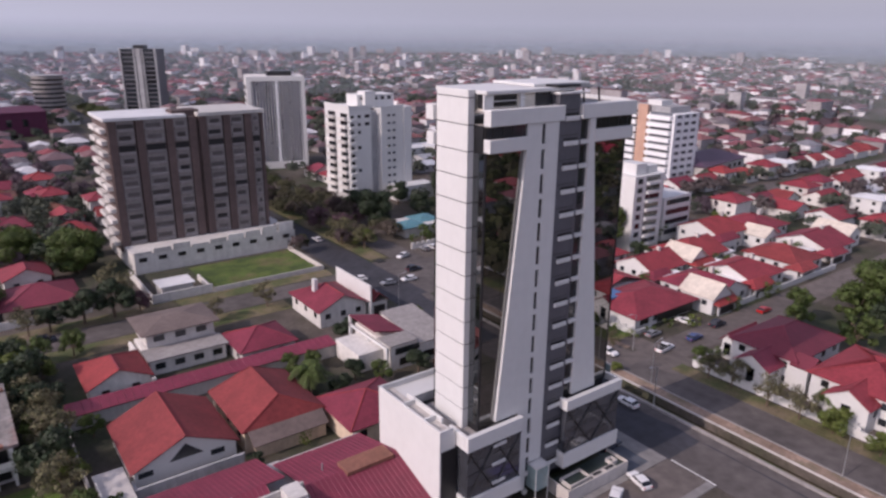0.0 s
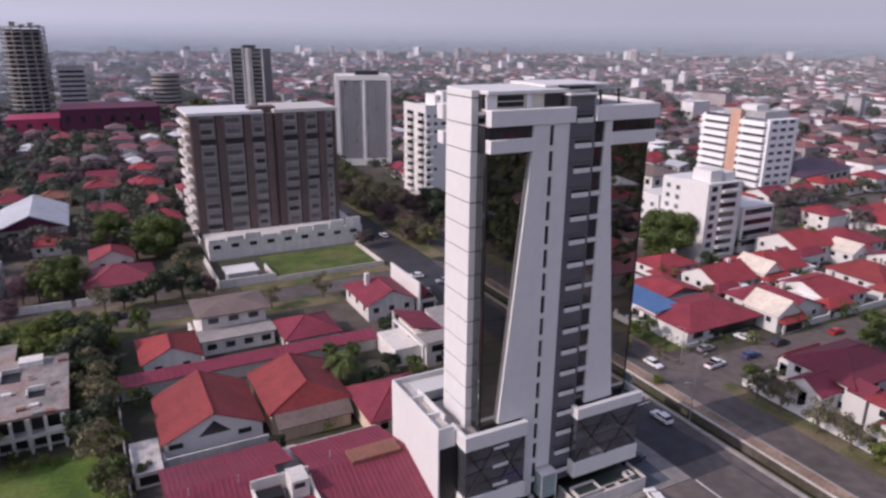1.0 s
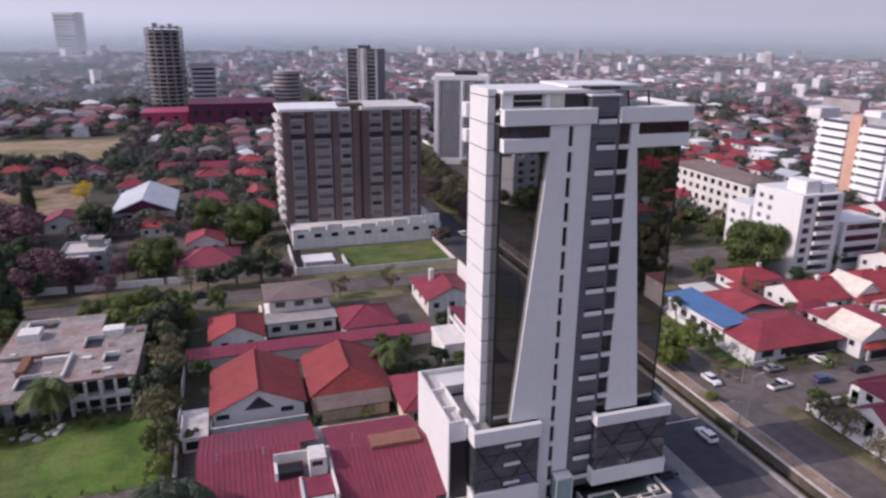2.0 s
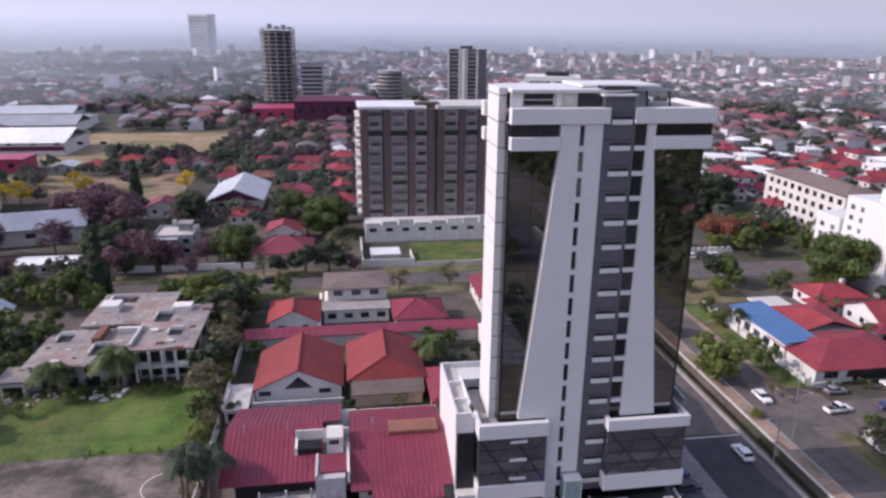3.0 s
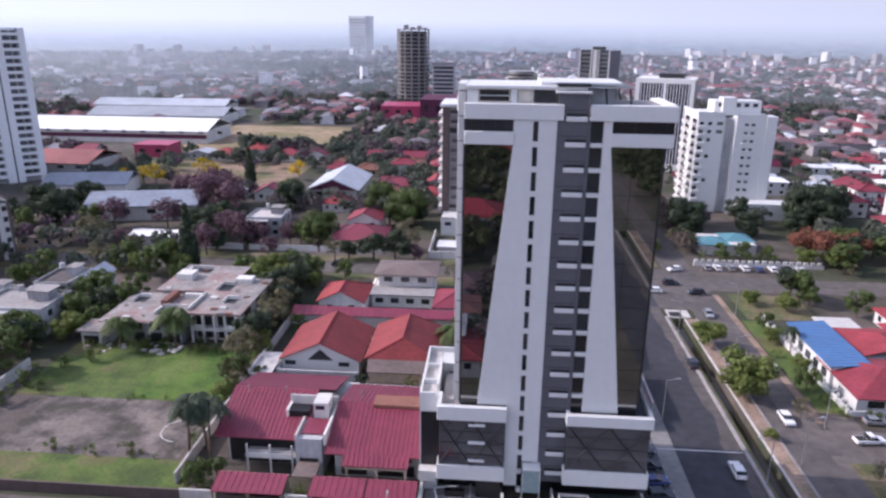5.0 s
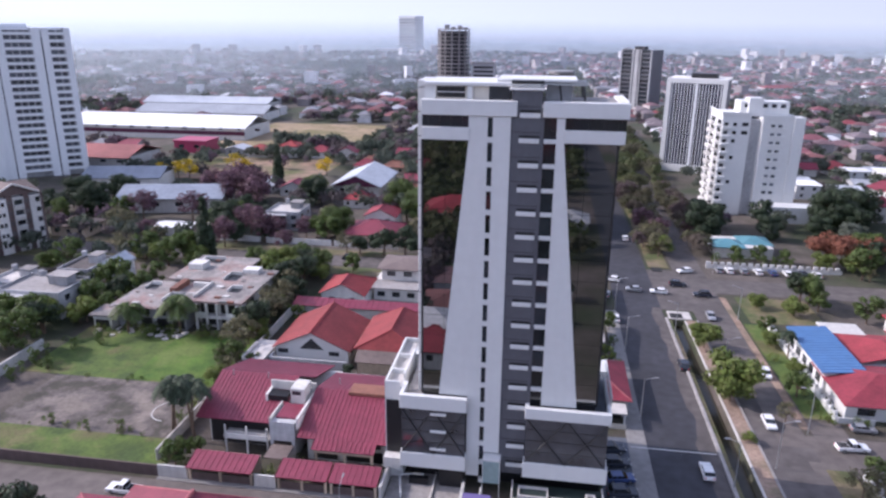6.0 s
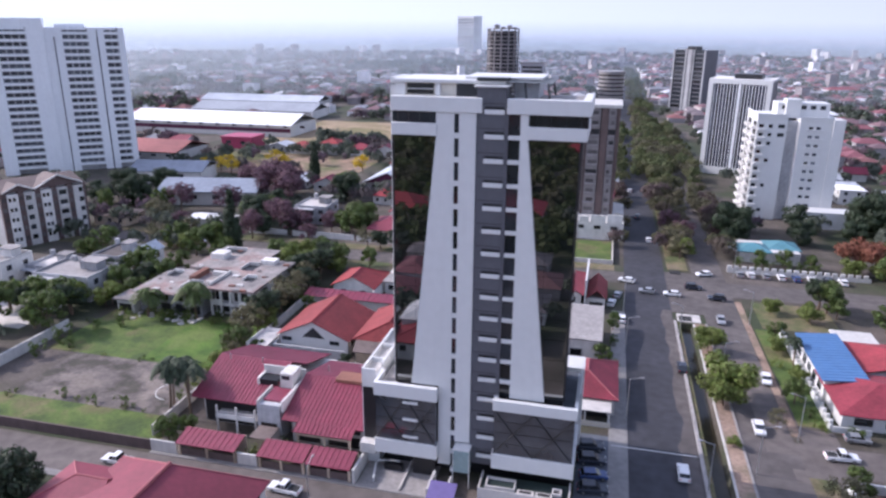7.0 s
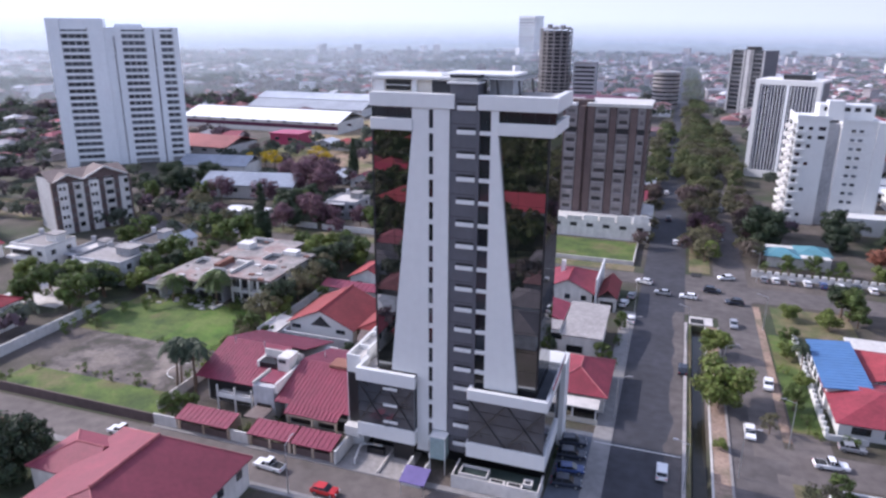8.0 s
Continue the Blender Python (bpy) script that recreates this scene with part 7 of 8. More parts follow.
TREES = {
    "green": make_tree("round leafy green street tree", 8.5, 4.4, M["leaf"], 11, leaf=0.38, per=48, lobes=18),
    "dark": make_tree("dense tree with dark green leaves", 10.0, 5.2, M["leaf_dark"], 12, 0.4, leaf=0.4, per=46, lobes=18),
    "light": make_tree("low spreading tree with light green leaves", 6.5, 4.6, M["leaf_light"], 13, 0.2, 0.33, 54, lobes=18),
    "dry": make_tree("half-bare tree with a brownish crown", 8.0, 4.2, M["leaf_dry"], 14, 0.25, 0.28, 36),
    "yellow": make_tree("tree in yellow blossom", 7.5, 4.2, M["leaf_yellow"], 15, 0.22, 0.3, 26),
    "purple": make_tree("bare tree with a purple-brown crown", 9.0, 5.4, M["leaf_purple"], 16, 0.3, 0.36, 28),
    "rust": make_tree("flowering tree with a rust-orange crown", 7.0, 4.4, M["leaf_rust"], 17, 0.25, 0.3, 24),
    "shrub": make_tree("leafy green shrub in a garden", 2.8, 2.0, M["leaf"], 18, 0.08, 0.2, 60, 0.15, 10, "shrub", "shrubs"),
    "shrub_light": make_tree("bright green shrub in a garden", 2.4, 1.9, M["leaf_light"], 19, 0.08, 0.2, 60, 0.15, 10, "shrub", "shrubs"),
    "big": make_tree("very large round green tree", 15.0, 10.0, M["leaf"], 20, 0.6, 0.5, 32, 0.22, 38),
    "big_dark": make_tree("large round tree with dense dark leaves", 13.0, 7.6, M["leaf_dark"], 22, 0.5, 0.45, 36, 0.2, 36),
    "big_rust": make_tree("broad tree with orange-red blossom over green", 10.0, 7.6, M["leaf_rust"], 23, 0.4, 0.45, 22, 0.5, 24),
    "conifer": make_conifer("tall narrow dark green conifer", 20.0, 3.0),
}
FIRST = {k: True for k in TREES}


def plant(kind, x, y, size=1.0, turn=0.0):
    t = TREES[kind]
    m = pose(x, y, 0.0, 0, 0, turn)
    if FIRST[kind]:
        FIRST[kind] = False
        t.scale = (size, size, size)
        t.matrix_basis = m @ Matrix.Diagonal((size, size, size, 1))
        return t
    o = copy_thing(t, m)
    o.matrix_basis = m @ Matrix.Diagonal((size, size, size, 1))
    return o


PALMS = [make_palm("tall palm with drooping fronds", 8.4, 17, 3.0, 5, M["leaf_dark"]), make_palm("broad palm with green fronds", 5.5, 19, 3.6, 6, M["leaf"])]
PALMS[0].matrix_basis, PALMS[1].matrix_basis = pose(-54.8, 5.0, 0) @ Matrix.Diagonal((1.25, 1.25, 1.25, 1)), pose(-14.7, 46.0, 0, 0, 0, 40) @ Matrix.Diagonal((1.2, 1.2, 1.2, 1))
for x, y, s, n in ((-52.0, 6.5, 1.15, 0), (-56.0, 7.6, 1.05, 0), (-75.6, 45.4, 1.4, 1), (-87.3, 43.5, 1.15, 1), (-53.6, 8.8, 1.1, 0), (59, 55, 0.7, 0), (60, -32, 0.9, 1), (60.5, -14, 0.8, 1)):
    o = copy_thing(PALMS[n], pose(x, y, 0, 0, 0, 70 * x))
    o.matrix_basis = pose(x, y, 0, 0, 0, 70 * x) @ Matrix.Diagonal((s, s, s, 1))

plant("conifer", -94.0, 95.0, 0.98)
plant("conifer", -112.9, 201.0, 0.9, 60)
plant("big_dark", 59.6, 146.5, 0.95)
plant("big_dark", 81.0, 149.0, 0.62, 40)
plant("big_dark", 105.5, 164.0, 1.1, 90)
plant("big_dark", 116.0, 171.0, 1.05, 140)
plant("big_dark", 98.0, 152.0, 0.6, 10)
plant("big_dark", -104.0, 128.0, 0.75, 200)
plant("big_dark", -85.5, 168.0, 0.8, 250)
plant("big_dark", -159.0, 156.0, 0.85, 20)
plant("big_dark", -160.0, 138.0, 0.9, 300)
plant("big_dark", -172.0, 148.0, 0.9, 110)
plant("rust", 98.5, 117.5, 0.9)
plant("big_rust", 91.0, 123.5, 0.95)
plant("big_rust", 104.0, 126.0, 0.8, 120)
plant("big", -37.5, 150.0, 0.8, 20)
plant("big", -63.5, 128.0, 0.62, 80)
plant("big", -50, 168.0, 0.7, 140)
plant("big", -88, 178.0, 0.6, 30)
plant("big", 103.0, 80.0, 0.95)
plant("big", 120.0, 2.0, 0.9, 50)
for kind, x, y, s in (
        ("light", 43.6, 36.5, 1.3), ("light", 42.4, 34.0, 0.9), ("light", 42.2, 57.5, 0.85), ("light", 41.8, 63, 0.5), ("light", 42.2, 20, 0.3),
        ("dark", 61.0, 160, 1.15), ("dark", 83.0, 168, 1.0), ("dark", 105, 165, 1.2), ("dark", 112, 158, 1.1), ("light", 88, 118.5, 0.8), ("light", 96, 117, 0.9), ("green", 64, 121.5, 0.6), ("green", 71, 123.5, 0.6), ("green", 78, 122, 0.55), ("dry", 122, 118, 1.1), ("green", 114, 122, 1.0), ("green", 112, 108, 0.9), ("dry", 118, 100, 0.9),
        ("dark", -36, 152, 1.15), ("dark", -44, 150, 1.1), ("green", -38, 165, 1.1), ("green", -50, 172, 1.1), ("dry", -33, 121, 1.25), ("light", -62, 84, 1.0), ("light", -69, 84, 1.1), ("green", -75, 87, 0.9), ("green", -56, 88, 0.9), ("green", -48, 92, 0.7), ("dark", -106, 40, 0.9), ("light", -110, 46, 0.9), ("green", -115, 40, 1.0), ("green", -103, 66, 1.1), ("light", -101, 48, 0.9), ("dark", -112, 62, 0.8), ("green", -96, 62, 0.9), ("green", -64, 120, 1.0),
        ("yellow", -157, 203, 1.3), ("yellow", -164, 206, 1.1), ("yellow", -142, 220, 1.35), ("yellow", -136, 218, 1.0), ("yellow", -98, 224, 1.2), ("yellow", -174, 208, 0.9),
        ("purple", -113, 160, 1.6), ("purple", -117, 172, 1.6), ("purple", -126, 168, 1.4), ("purple", -103, 152, 1.5), ("purple", -108, 164, 1.5), ("purple", -120, 136, 1.2), ("purple", -138, 134, 1.2), ("purple", -88, 119, 1.2), ("purple", -93, 125, 1.1), ("dry", -134.6, 117, 1.2), ("dry", -140, 122, 1.0), ("green", -146, 134, 1.0), ("green", -166, 128, 1.0), ("dark", -178, 136, 1.0),
        ("dark", -58, 47, 0.95), ("dry", -57.5, 38, 1.05), ("dry", -57.5, 54, 1.15), ("dry", -58, 62, 1.05), ("dry", -59.5, 70, 1.0), ("green", -57, 31, 0.7), ("light", -56.6, 24, 0.6), ("green", -14, 56, 0.6), ("dark", -13, 50, 0.6), ("dark", -9, 44, 0.5), ("green", -50.8, 56, 0.5), ("dark", -31.8, 30.5, 0.35), ("green", -52, 32, 0.4), ("dark", -15, 40.5, 0.4), ("green", -60, 76, 0.7), ("green", -66, 80, 0.7), ("light", -55, 84, 0.7), ("green", -72, 86, 0.6),
        ("green", -104, 55, 0.9), ("dark", -100, 61, 0.8), ("green", -97, 53, 0.7), ("green", -98, 72, 0.8), ("green", -108, 66, 0.9), ("green", -92, 84, 0.7),
        ("big_dark", -62.0, -25.0, 0.74), ("dark", -63.5, -18.5, 0.6), ("dark", -58, 79, 1.0), ("dark", -62, 73, 0.9), ("dark", -56.5, 68, 0.8), ("big_dark", -60, 90, 0.55), ("green", -84, -22, 0.8), ("green", -51, -1.5, 0.55), ("green", -48.8, 1.2, 0.4),
        ("light", 57, 61, 0.55), ("green", 58, 68, 0.5), ("light", 58.5, 48, 0.45), ("green", 55.5, 38, 0.6), ("light", 68, 80, 0.7), ("light", 60, 84, 0.6), ("green", 75, 84, 0.7),
        ("dry", 54.5, -6, 0.85), ("light", 55, -18, 0.7), ("dry", 55.5, 2, 0.8), ("dry", 54.8, -12, 0.8), ("dry", 55.2, 7, 0.7), ("light", 54.5, -26, 0.6), ("green", 58.5, 10.5, 0.55), ("light", 55, -38, 0.6), ("dry", 50.5, 28, 0.5),
        ("green", 20, 46, 0.5), ("dark", 8, 43, 0.6), ("dark", 4, 66, 0.6), ("green", 22, 64, 0.5), ("green", 0, 44, 0.55), ("dark", -4, 48, 0.5), ("green", -9, 57, 0.5),
        ("green", 84, 78, 0.8), ("green", 96, 79, 0.7), ("green", 128, 76, 0.9), ("dark", 106, 66, 0.6)):
    plant(kind, x, y, s, (x * 37 + y * 11) % 360)
for x, y, s, k in ((-43, 24.5, 1.0, "shrub_light"), (-40, 25.5, 0.9, "shrub"), (-37, 26, 1.0, "shrub"), (-34.5, -2.5, 0.9, "shrub_light"), (-31.5, 1.0, 0.7, "shrub"), (-49, -2, 0.9, "shrub"),
                   (-95, 34, 1.0, "shrub"), (-90, 38, 1.2, "shrub"), (-97, 27, 1.4, "shrub"), (-97, 20, 1.2, "shrub"), (-93, 24, 1.0, "shrub"), (-79, 6, 0.7, "shrub"), (-66, 6, 0.8, "shrub"), (-72, 5.5, 0.6, "shrub"),
                   (-90, -2, 0.9, "shrub"), (-58, 21, 1.0, "shrub_light"), (-56.5, 15, 1.2, "shrub_light"), (-56, 28, 1.2, "shrub_light"), (-55.6, 10, 0.9, "shrub"), (-82, 42, 1.0, "shrub"), (-70, 47, 0.8, "shrub"),
                   (57, 33, 0.8, "shrub"), (58, 29, 0.9, "shrub_light"), (63, 27.5, 0.8, "shrub"), (70, 27.8, 0.8, "shrub"), (56, 43, 0.8, "shrub"), (55.6, 53, 0.8, "shrub_light"), (66, 11, 0.9, "shrub"), (59.5, 6, 0.9, "shrub_light"),
                   (21, 34, 0.8, "shrub_light"), (86.0, 47.5, 1.6, "shrub"), (98, 46.6, 1.5, "shrub_light"), (105.4, 40, 1.7, "shrub"), (108.0, 66, 1.8, "shrub"), (120, 46, 1.6, "shrub"), (128.6, 52, 1.8, "shrub_light"), (88, 64, 1.7, "shrub"), (149, 40, 1.8, "shrub"), (75, 24.8, 1.3, "shrub_light"), (92, 24.6, 1.4, "shrub"), (110, 24.8, 1.5, "shrub"), (-22, 33.5, 1.0, "shrub_light"), (-38, 24.8, 1.2, "shrub_light"), (-35, 25.2, 1.1, "shrub"), (22.5, 43, 0.9, "shrub"), (22.4, 55, 0.9, "shrub"), (10, 22.6, 0.8, "shrub"), (62, 118.5, 1.2, "shrub"), (66, 119, 1.1, "shrub"), (70, 118.6, 1.3, "shrub"), (75, 119, 1.2, "shrub"), (79, 118.4, 1.1, "shrub"), (58, 119, 1.2, "shrub"), (12, 21, 0.8, "shrub_light")):
    plant(k, x, y, s, x * 50 % 360)

weeds = random.Random(31)
for k in range(22):
    x, y = weeds.uniform(-90, -58), weeds.choice((weeds.uniform(4, 6), weeds.uniform(22, 24)))
    plant(weeds.choice(("shrub", "shrub", "shrub_light")), x, y, weeds.uniform(0.18, 0.42), x * 50 % 360)
for k in range(24):
    x, y = weeds.uniform(-97, -58), weeds.uniform(43.2, 46.2)
    plant(weeds.choice(("shrub", "shrub_light")), x, y, weeds.uniform(0.4, 0.9), x * 50 % 360)

# leafy quarters, tree by tree
GROVES = (
    (-150, -62, 113, 178, 62, ("purple", "purple", "dark", "green", "dry", "green", "dark")),
    (-225, -125, 125, 262, 62, ("dark", "green", "green", "dry", "purple", "dark")),
    (-62, -28, 118, 205, 24, ("dark", "green", "dark", "dry")),
    (-140, -96, 26, 96, 30, ("green", "dark", "green", "light")),
    (-125, 10, 92, 96, 13, ("green", "dry", "light")),
    (-125, -28, 108.5, 114, 14, ("green", "dark", "dry", "purple")),
    (54, 130, 116, 178, 30, ("dark", "green", "dry", "rust", "dark")),
    (19, 24, 114, 400, 40, ("dry", "purple", "dry", "light")),
    (60, 300, 86.5, 91, 22, ("green", "dry", "dark")),
    (92, 300, 106, 112, 22, ("green", "dry", "dark")),
    (36.0, 45, 116, 420, 90, ("dry", "light", "dry", "purple")),
    (52.5, 58, 122, 400, 46, ("dry", "dry", "purple")),
    (86, 182, 44, 82, 30, ("green", "dark", "light", "dry")),
    (-120, -50, 240, 300, 60, ("dark", "green", "dry")),
    (-60, 20, 182, 300, 40, ("dark", "green", "dry", "green")),
    (84, 170, -40, 12, 22, ("green", "dark", "light")),
    (-58.5, -55.2, 26, 66, 9, ("dry", "dry", "light")),
    (118, 240, 110, 240, 20, ("dark", "green", "dry")),
)
BUILT = ((-162, -110, 136, 172), (-196, -154, 168, 204), (-84, -60, 185, 220), (-61, -40, 112, 152), (-92, -76, 129, 145), (-126, -105, 46, 83), (-152, -124, 48, 70), (-126, -106, 115, 127), (-160, -142, 108, 124), (-258, -195, 165, 235), (-174, -140, 70, 112),
         (54, 84, 121, 143), (66, 106, 170, 206), (86, 105, 26, 77), (105, 128, 27, 65), (129, 175, 27, 73), (106, 160, 70, 105), (130, 148, 116, 164), (60, 86, -50, 12), (-28, 26, 110, 174), (-198, -164, 260, 286), (-230, -200, 224, 262))
grove = random.Random(21)
EXTRA, AVENUE, GROWN = [], [], [0]
for x0, x1, y0, y1, count, kinds in GROVES:
    for k in range(count):
        x, y = grove.uniform(x0, x1), grove.uniform(y0, y1)
        if not any(a - 2 < x < b + 2 and c - 2 < y < d + 2 for a, b, c, d in BUILT):
            if math.hypot(x, y + 40) > 205 or GROWN[0] >= 185:
                (AVENUE if 18 < x < 59 else EXTRA).append((x, y, grove.uniform(3.2, 5.6)))
                continue
            GROWN[0] += 1
            plant(grove.choice(kinds), x, y, grove.uniform(0.6, 1.1) if x1 - x0 > 8 else grove.uniform(0.5, 0.85), grove.uniform(0, 360))

# ---- vehicles ----
def make_car(name, label, paint, length, width, height, bed=0.0):
    c = thing(name, label, name.replace("_", " "), (0, 0, 0), 0, "vehicles")
    l, w = length / 2, width / 2
    bm = bmesh.new()
    prism(bm, [(-l, 0.35), (l, 0.35), (l + 0.02, 0.7), (l - 0.15, 0.92), (l * 0.45, 1.0), (-l + 0.05, 1.0), (-l, 0.8)], -w, w, "y")
    bmesh.ops.bevel(bm, geom=bm.edges[:], offset=0.06, segments=1, affect="EDGES")
    body = part("body", bm, M[paint], c)
    a0, a1 = (-l * 0.25 if bed else -l * 0.92), l * 0.5
    bm = bmesh.new()
    prism(bm, [(a0, 0.98), (a1, 0.98), (a1 - 0.75, height - 0.05), (a0 + (0.12 if bed else 0.5), height - 0.05)], -w + 0.1, w - 0.1, "y")
    part("glasshouse", bm, M["glass_window"], c, "dark car windows")
    part("car_roof", soft_box(a0 + (0.16 if bed else 0.55), a1 - 0.8, -w + 0.12, w - 0.12, height - 0.08, height, 0.03), M[paint], c)
    for x in (a0 + 0.3 + (0.0 if bed else 0.25), (a0 + a1) / 2 - 0.2):
        part("pillar", boxes((x - 0.06, x + 0.06, -w + 0.085, w - 0.085, 0.98, height - 0.06)), M[paint], c)
    if bed:
        part("cargo_bed", boxes((-l + 0.15, a0 - 0.1, -w + 0.15, w - 0.15, 1.0, 1.02)), M["rubber"], c)
    for s in (-1, 1):
        part("headlight", boxes((l - 0.12, l + 0.03, s * w * 0.7 - 0.18, s * w * 0.7 + 0.18, 0.66, 0.8)), M["sheet_white"], c)
        part("tail_light", boxes((-l - 0.02, -l + 0.08, s * w * 0.75 - 0.14, s * w * 0.75 + 0.14, 0.7, 0.9)), M["lamp_red"], c)
        for x in (-l * 0.62, l * 0.62):
            bm = bmesh.new()
            tube(bm, (x, s * (w - 0.22), 0.34), (x, s * (w + 0.01), 0.34), 0.34, 0.34, 14)
            tyre = part("wheel", bm, M["rubber"], c)
            bm = bmesh.new()
            tube(bm, (x, s * (w - 0.02), 0.34), (x, s * (w + 0.025), 0.34), 0.2, 0.18, 10)
            part("rim", bm, M["steel"], tyre)
    return c


CARS = {
    "pickup": make_car("pickup_truck", "white double-cab pickup truck", "car_white", 5.2, 1.85, 1.78, 1.0),
    "white": make_car("car", "white saloon car on the asphalt", "car_white", 4.4, 1.75, 1.48),
    "silver": make_car("car", "silver hatchback car on the asphalt", "car_silver", 4.1, 1.72, 1.5),
    "dark": make_car("car", "dark off-road car on the asphalt", "car_dark", 4.6, 1.85, 1.75),
    "red": make_car("car", "bright red car on the asphalt", "car_red", 4.2, 1.75, 1.48),
    "blue": make_car("car", "dark blue saloon car on the asphalt", "car_blue", 4.4, 1.75, 1.46),
}
PARKED = set()


def park(kind, x, y, turn, z=0.03):
    m = pose(x, y, z, 0, 0, turn)
    if kind not in PARKED:
        PARKED.add(kind)
        CARS[kind].matrix_basis = m
    else:
        copy_thing(CARS[kind], m)


for row in (("pickup", -55.0, -9.2, 178), ("pickup", -25.8, -9.3, 176), ("red", -14.6, -12.0, 0), ("white", 33.2, 9.6, 90), ("white", 47.2, 26.4, 270), ("pickup", 58.8, 20.4, 5), ("white", 52.0, 46, 265),
            ("white", 25.4, 98.2, 165), ("silver", 30.5, 91.0, 175), ("white", 37.0, 90.4, 178), ("white", 47.0, 109, 200), ("silver", 47.2, 75, 270), ("dark", 48.2, 90, 180), ("dark", 43.0, 97, 0),
            ("dark", 18.6, 13.4, 12), ("dark", 19.0, 9.6, 8), ("blue", 19.4, 5.6, 10), ("dark", 19.4, 2.0, 8), ("white", 15.6, -7.2, 75), ("white", 9.6, -7.6, 30),
            ("blue", 69.2, 20.0, 0), ("dark", 80.5, 21.4, 0), ("red", 98.0, 19.6, 0), ("white", 75.5, 27.0, 95), ("silver", 63, 26.8, 0), ("dark", -52.0, 103, 0), ("white", -110, 101, 180), ("dark", 36, 47, 90),
            ("white", 60, 111.5, 90), ("silver", 64, 111.5, 90), ("white", 68, 111.6, 90), ("blue", 72, 111.4, 90), ("white", 76, 111.5, 90), ("dark", 80, 111.5, 90), ("white", 84, 111.5, 90), ("silver", 57, 111.4, 90),
            ("white", 33, 140, 90), ("dark", 30, 170, 90), ("silver", 47, 150, 270), ("white", 28, 215, 90), ("dark", 48, 190, 270), ("white", 24, 70, 90), ("white", 21.5, 80, 80), ("silver", 23, 86, 80), ("white", -91, -9, 0)):
    park(*row)


def lamp_post(x, y, turn, tall=8.5):
    p = thing("street_lamp", "slim grey street lamp post with one arm", "street lamp", (x, y, 0), turn, "street lamps")
    bm = bmesh.new()
    tube(bm, (0, 0, 0), (0, 0, tall), 0.1, 0.06, 8)
    part("post", bm, M["steel"], p)
    bm = bmesh.new()
    tube(bm, (0, 0, tall - 0.1), (1.8, 0, tall + 0.4), 0.05, 0.04, 6)
    part("arm", bm, M["steel"], p)
    part("lamp_head", soft_box(1.6, 2.4, -0.13, 0.13, tall + 0.36, tall + 0.5, 0.03), M["plaster_grey"], p)


for x, y, a in ((44.6, 13.0, 0), (43.2, 44, 0), (36.6, 62, 180), (24.6, 24, 0), (24.6, 52, 0), (24.4, 76, 0), (-19.8, -13.8, 90), (53.2, 24.6, 180), (53.6, 75, 180), (36.5, 6.2, 180), (43.4, -25, 0), (55, 110, 180)):
    lamp_post(x, y, a)

# ---- the town beyond ----
KEEP = [(180, 384, 80, 119), (204, 282, 124, 172), (-186, -104, 208, 258), (-240, -200, 224, 260), (-104, 24.8, -36, 96), (24, 53, -700, 1400), (-900, 60, 91, 113), (60, 900, 93, 105), (-30, 26, 96, 174), (53, 88, -50, 92), (53, 128, 14, 78), (88, 176, 14, 80), (52, 120, 112, 206), (58, 100, 250, 300), (60, 110, 530, 600),
        (-105, -60, 555, 595), (0, 30, 565, 595), (-500, 24, -14, -5), (-270, -190, 150, 235), (-185, -135, 62, 118), (107, 162, 70, 134), (-312, -155, 308, 365), (-315, -190, 398, 442), (-206, -180, 266, 290), (-230, -200, 224, 262), (-335, -200, 466, 506), (-156, -114, 136, 168), (-192, -156, 172, 202), (-86, -58, 183, 222),
        (-102, 2, 450, 505), (-480, -330, 1790, 1900), (-58, -15, 145, 176), (-145, -95, 140, 172), (-96, -50, -40, 90), (-197, -98, 290, 407), (-160, -46, 108, 160), (-155, -104, 26, 84), (-236, -186, 194, 226)]


def free(x, y, r):
    return not any(a - r < x < b + r and c - r < y < d + r for a, b, c, d in KEEP)


def street_line(x, y, r):
    """True where the town's side streets run."""
    u, v = (x + 14) % 74.0, (y + 60) % 58.0
    return u < 4 + r or u > 74 - r or v < 4 + r or v > 58 - r


def proto(label, w, d, eave, rise, along, ends, roof, wall):
    return house(label, -w / 2, w / 2, -d / 2, d / 2, eave, rise, along, ends, roof, wall, 0.6, "swe")


PROTOS = [
    proto("house with a red tiled hipped roof", 12, 14, 3.5, 2.8, "y", (None, None), "tile_red", "plaster"),
    proto("house with a red tiled gable roof", 13, 11, 3.5, 2.6, "x", (0, 0), "tile_red", "plaster"),
    proto("house with a brown tiled roof", 12, 13, 3.6, 2.6, "x", (None, None), "tile_brown", "plaster_warm"),
    proto("two-storey house with a red roof", 11, 12, 6.2, 2.6, "x", (None, None), "tile_red", "plaster"),
    proto("house with a grey sheet roof", 13, 14, 3.6, 1.5, "y", (0, 0), "sheet_grey", "plaster_grey"),
    proto("house with a wine-red roof", 14, 12, 3.8, 2.8, "x", (None, 0), "tile_wine", "plaster"),
    proto("white house with a nearly flat pale roof", 12, 13, 6.2, 0.5, "y", (None, None), "sheet_white", "tower_white"),
    proto("white house with a red tiled gable roof", 13, 12, 4.2, 2.6, "x", (0, 0), "tile_red", "tower_white"),
    proto("house with an orange tiled roof", 11, 13, 3.5, 2.6, "y", (0, None), "tile_orange", "plaster"),
]
USED = set()


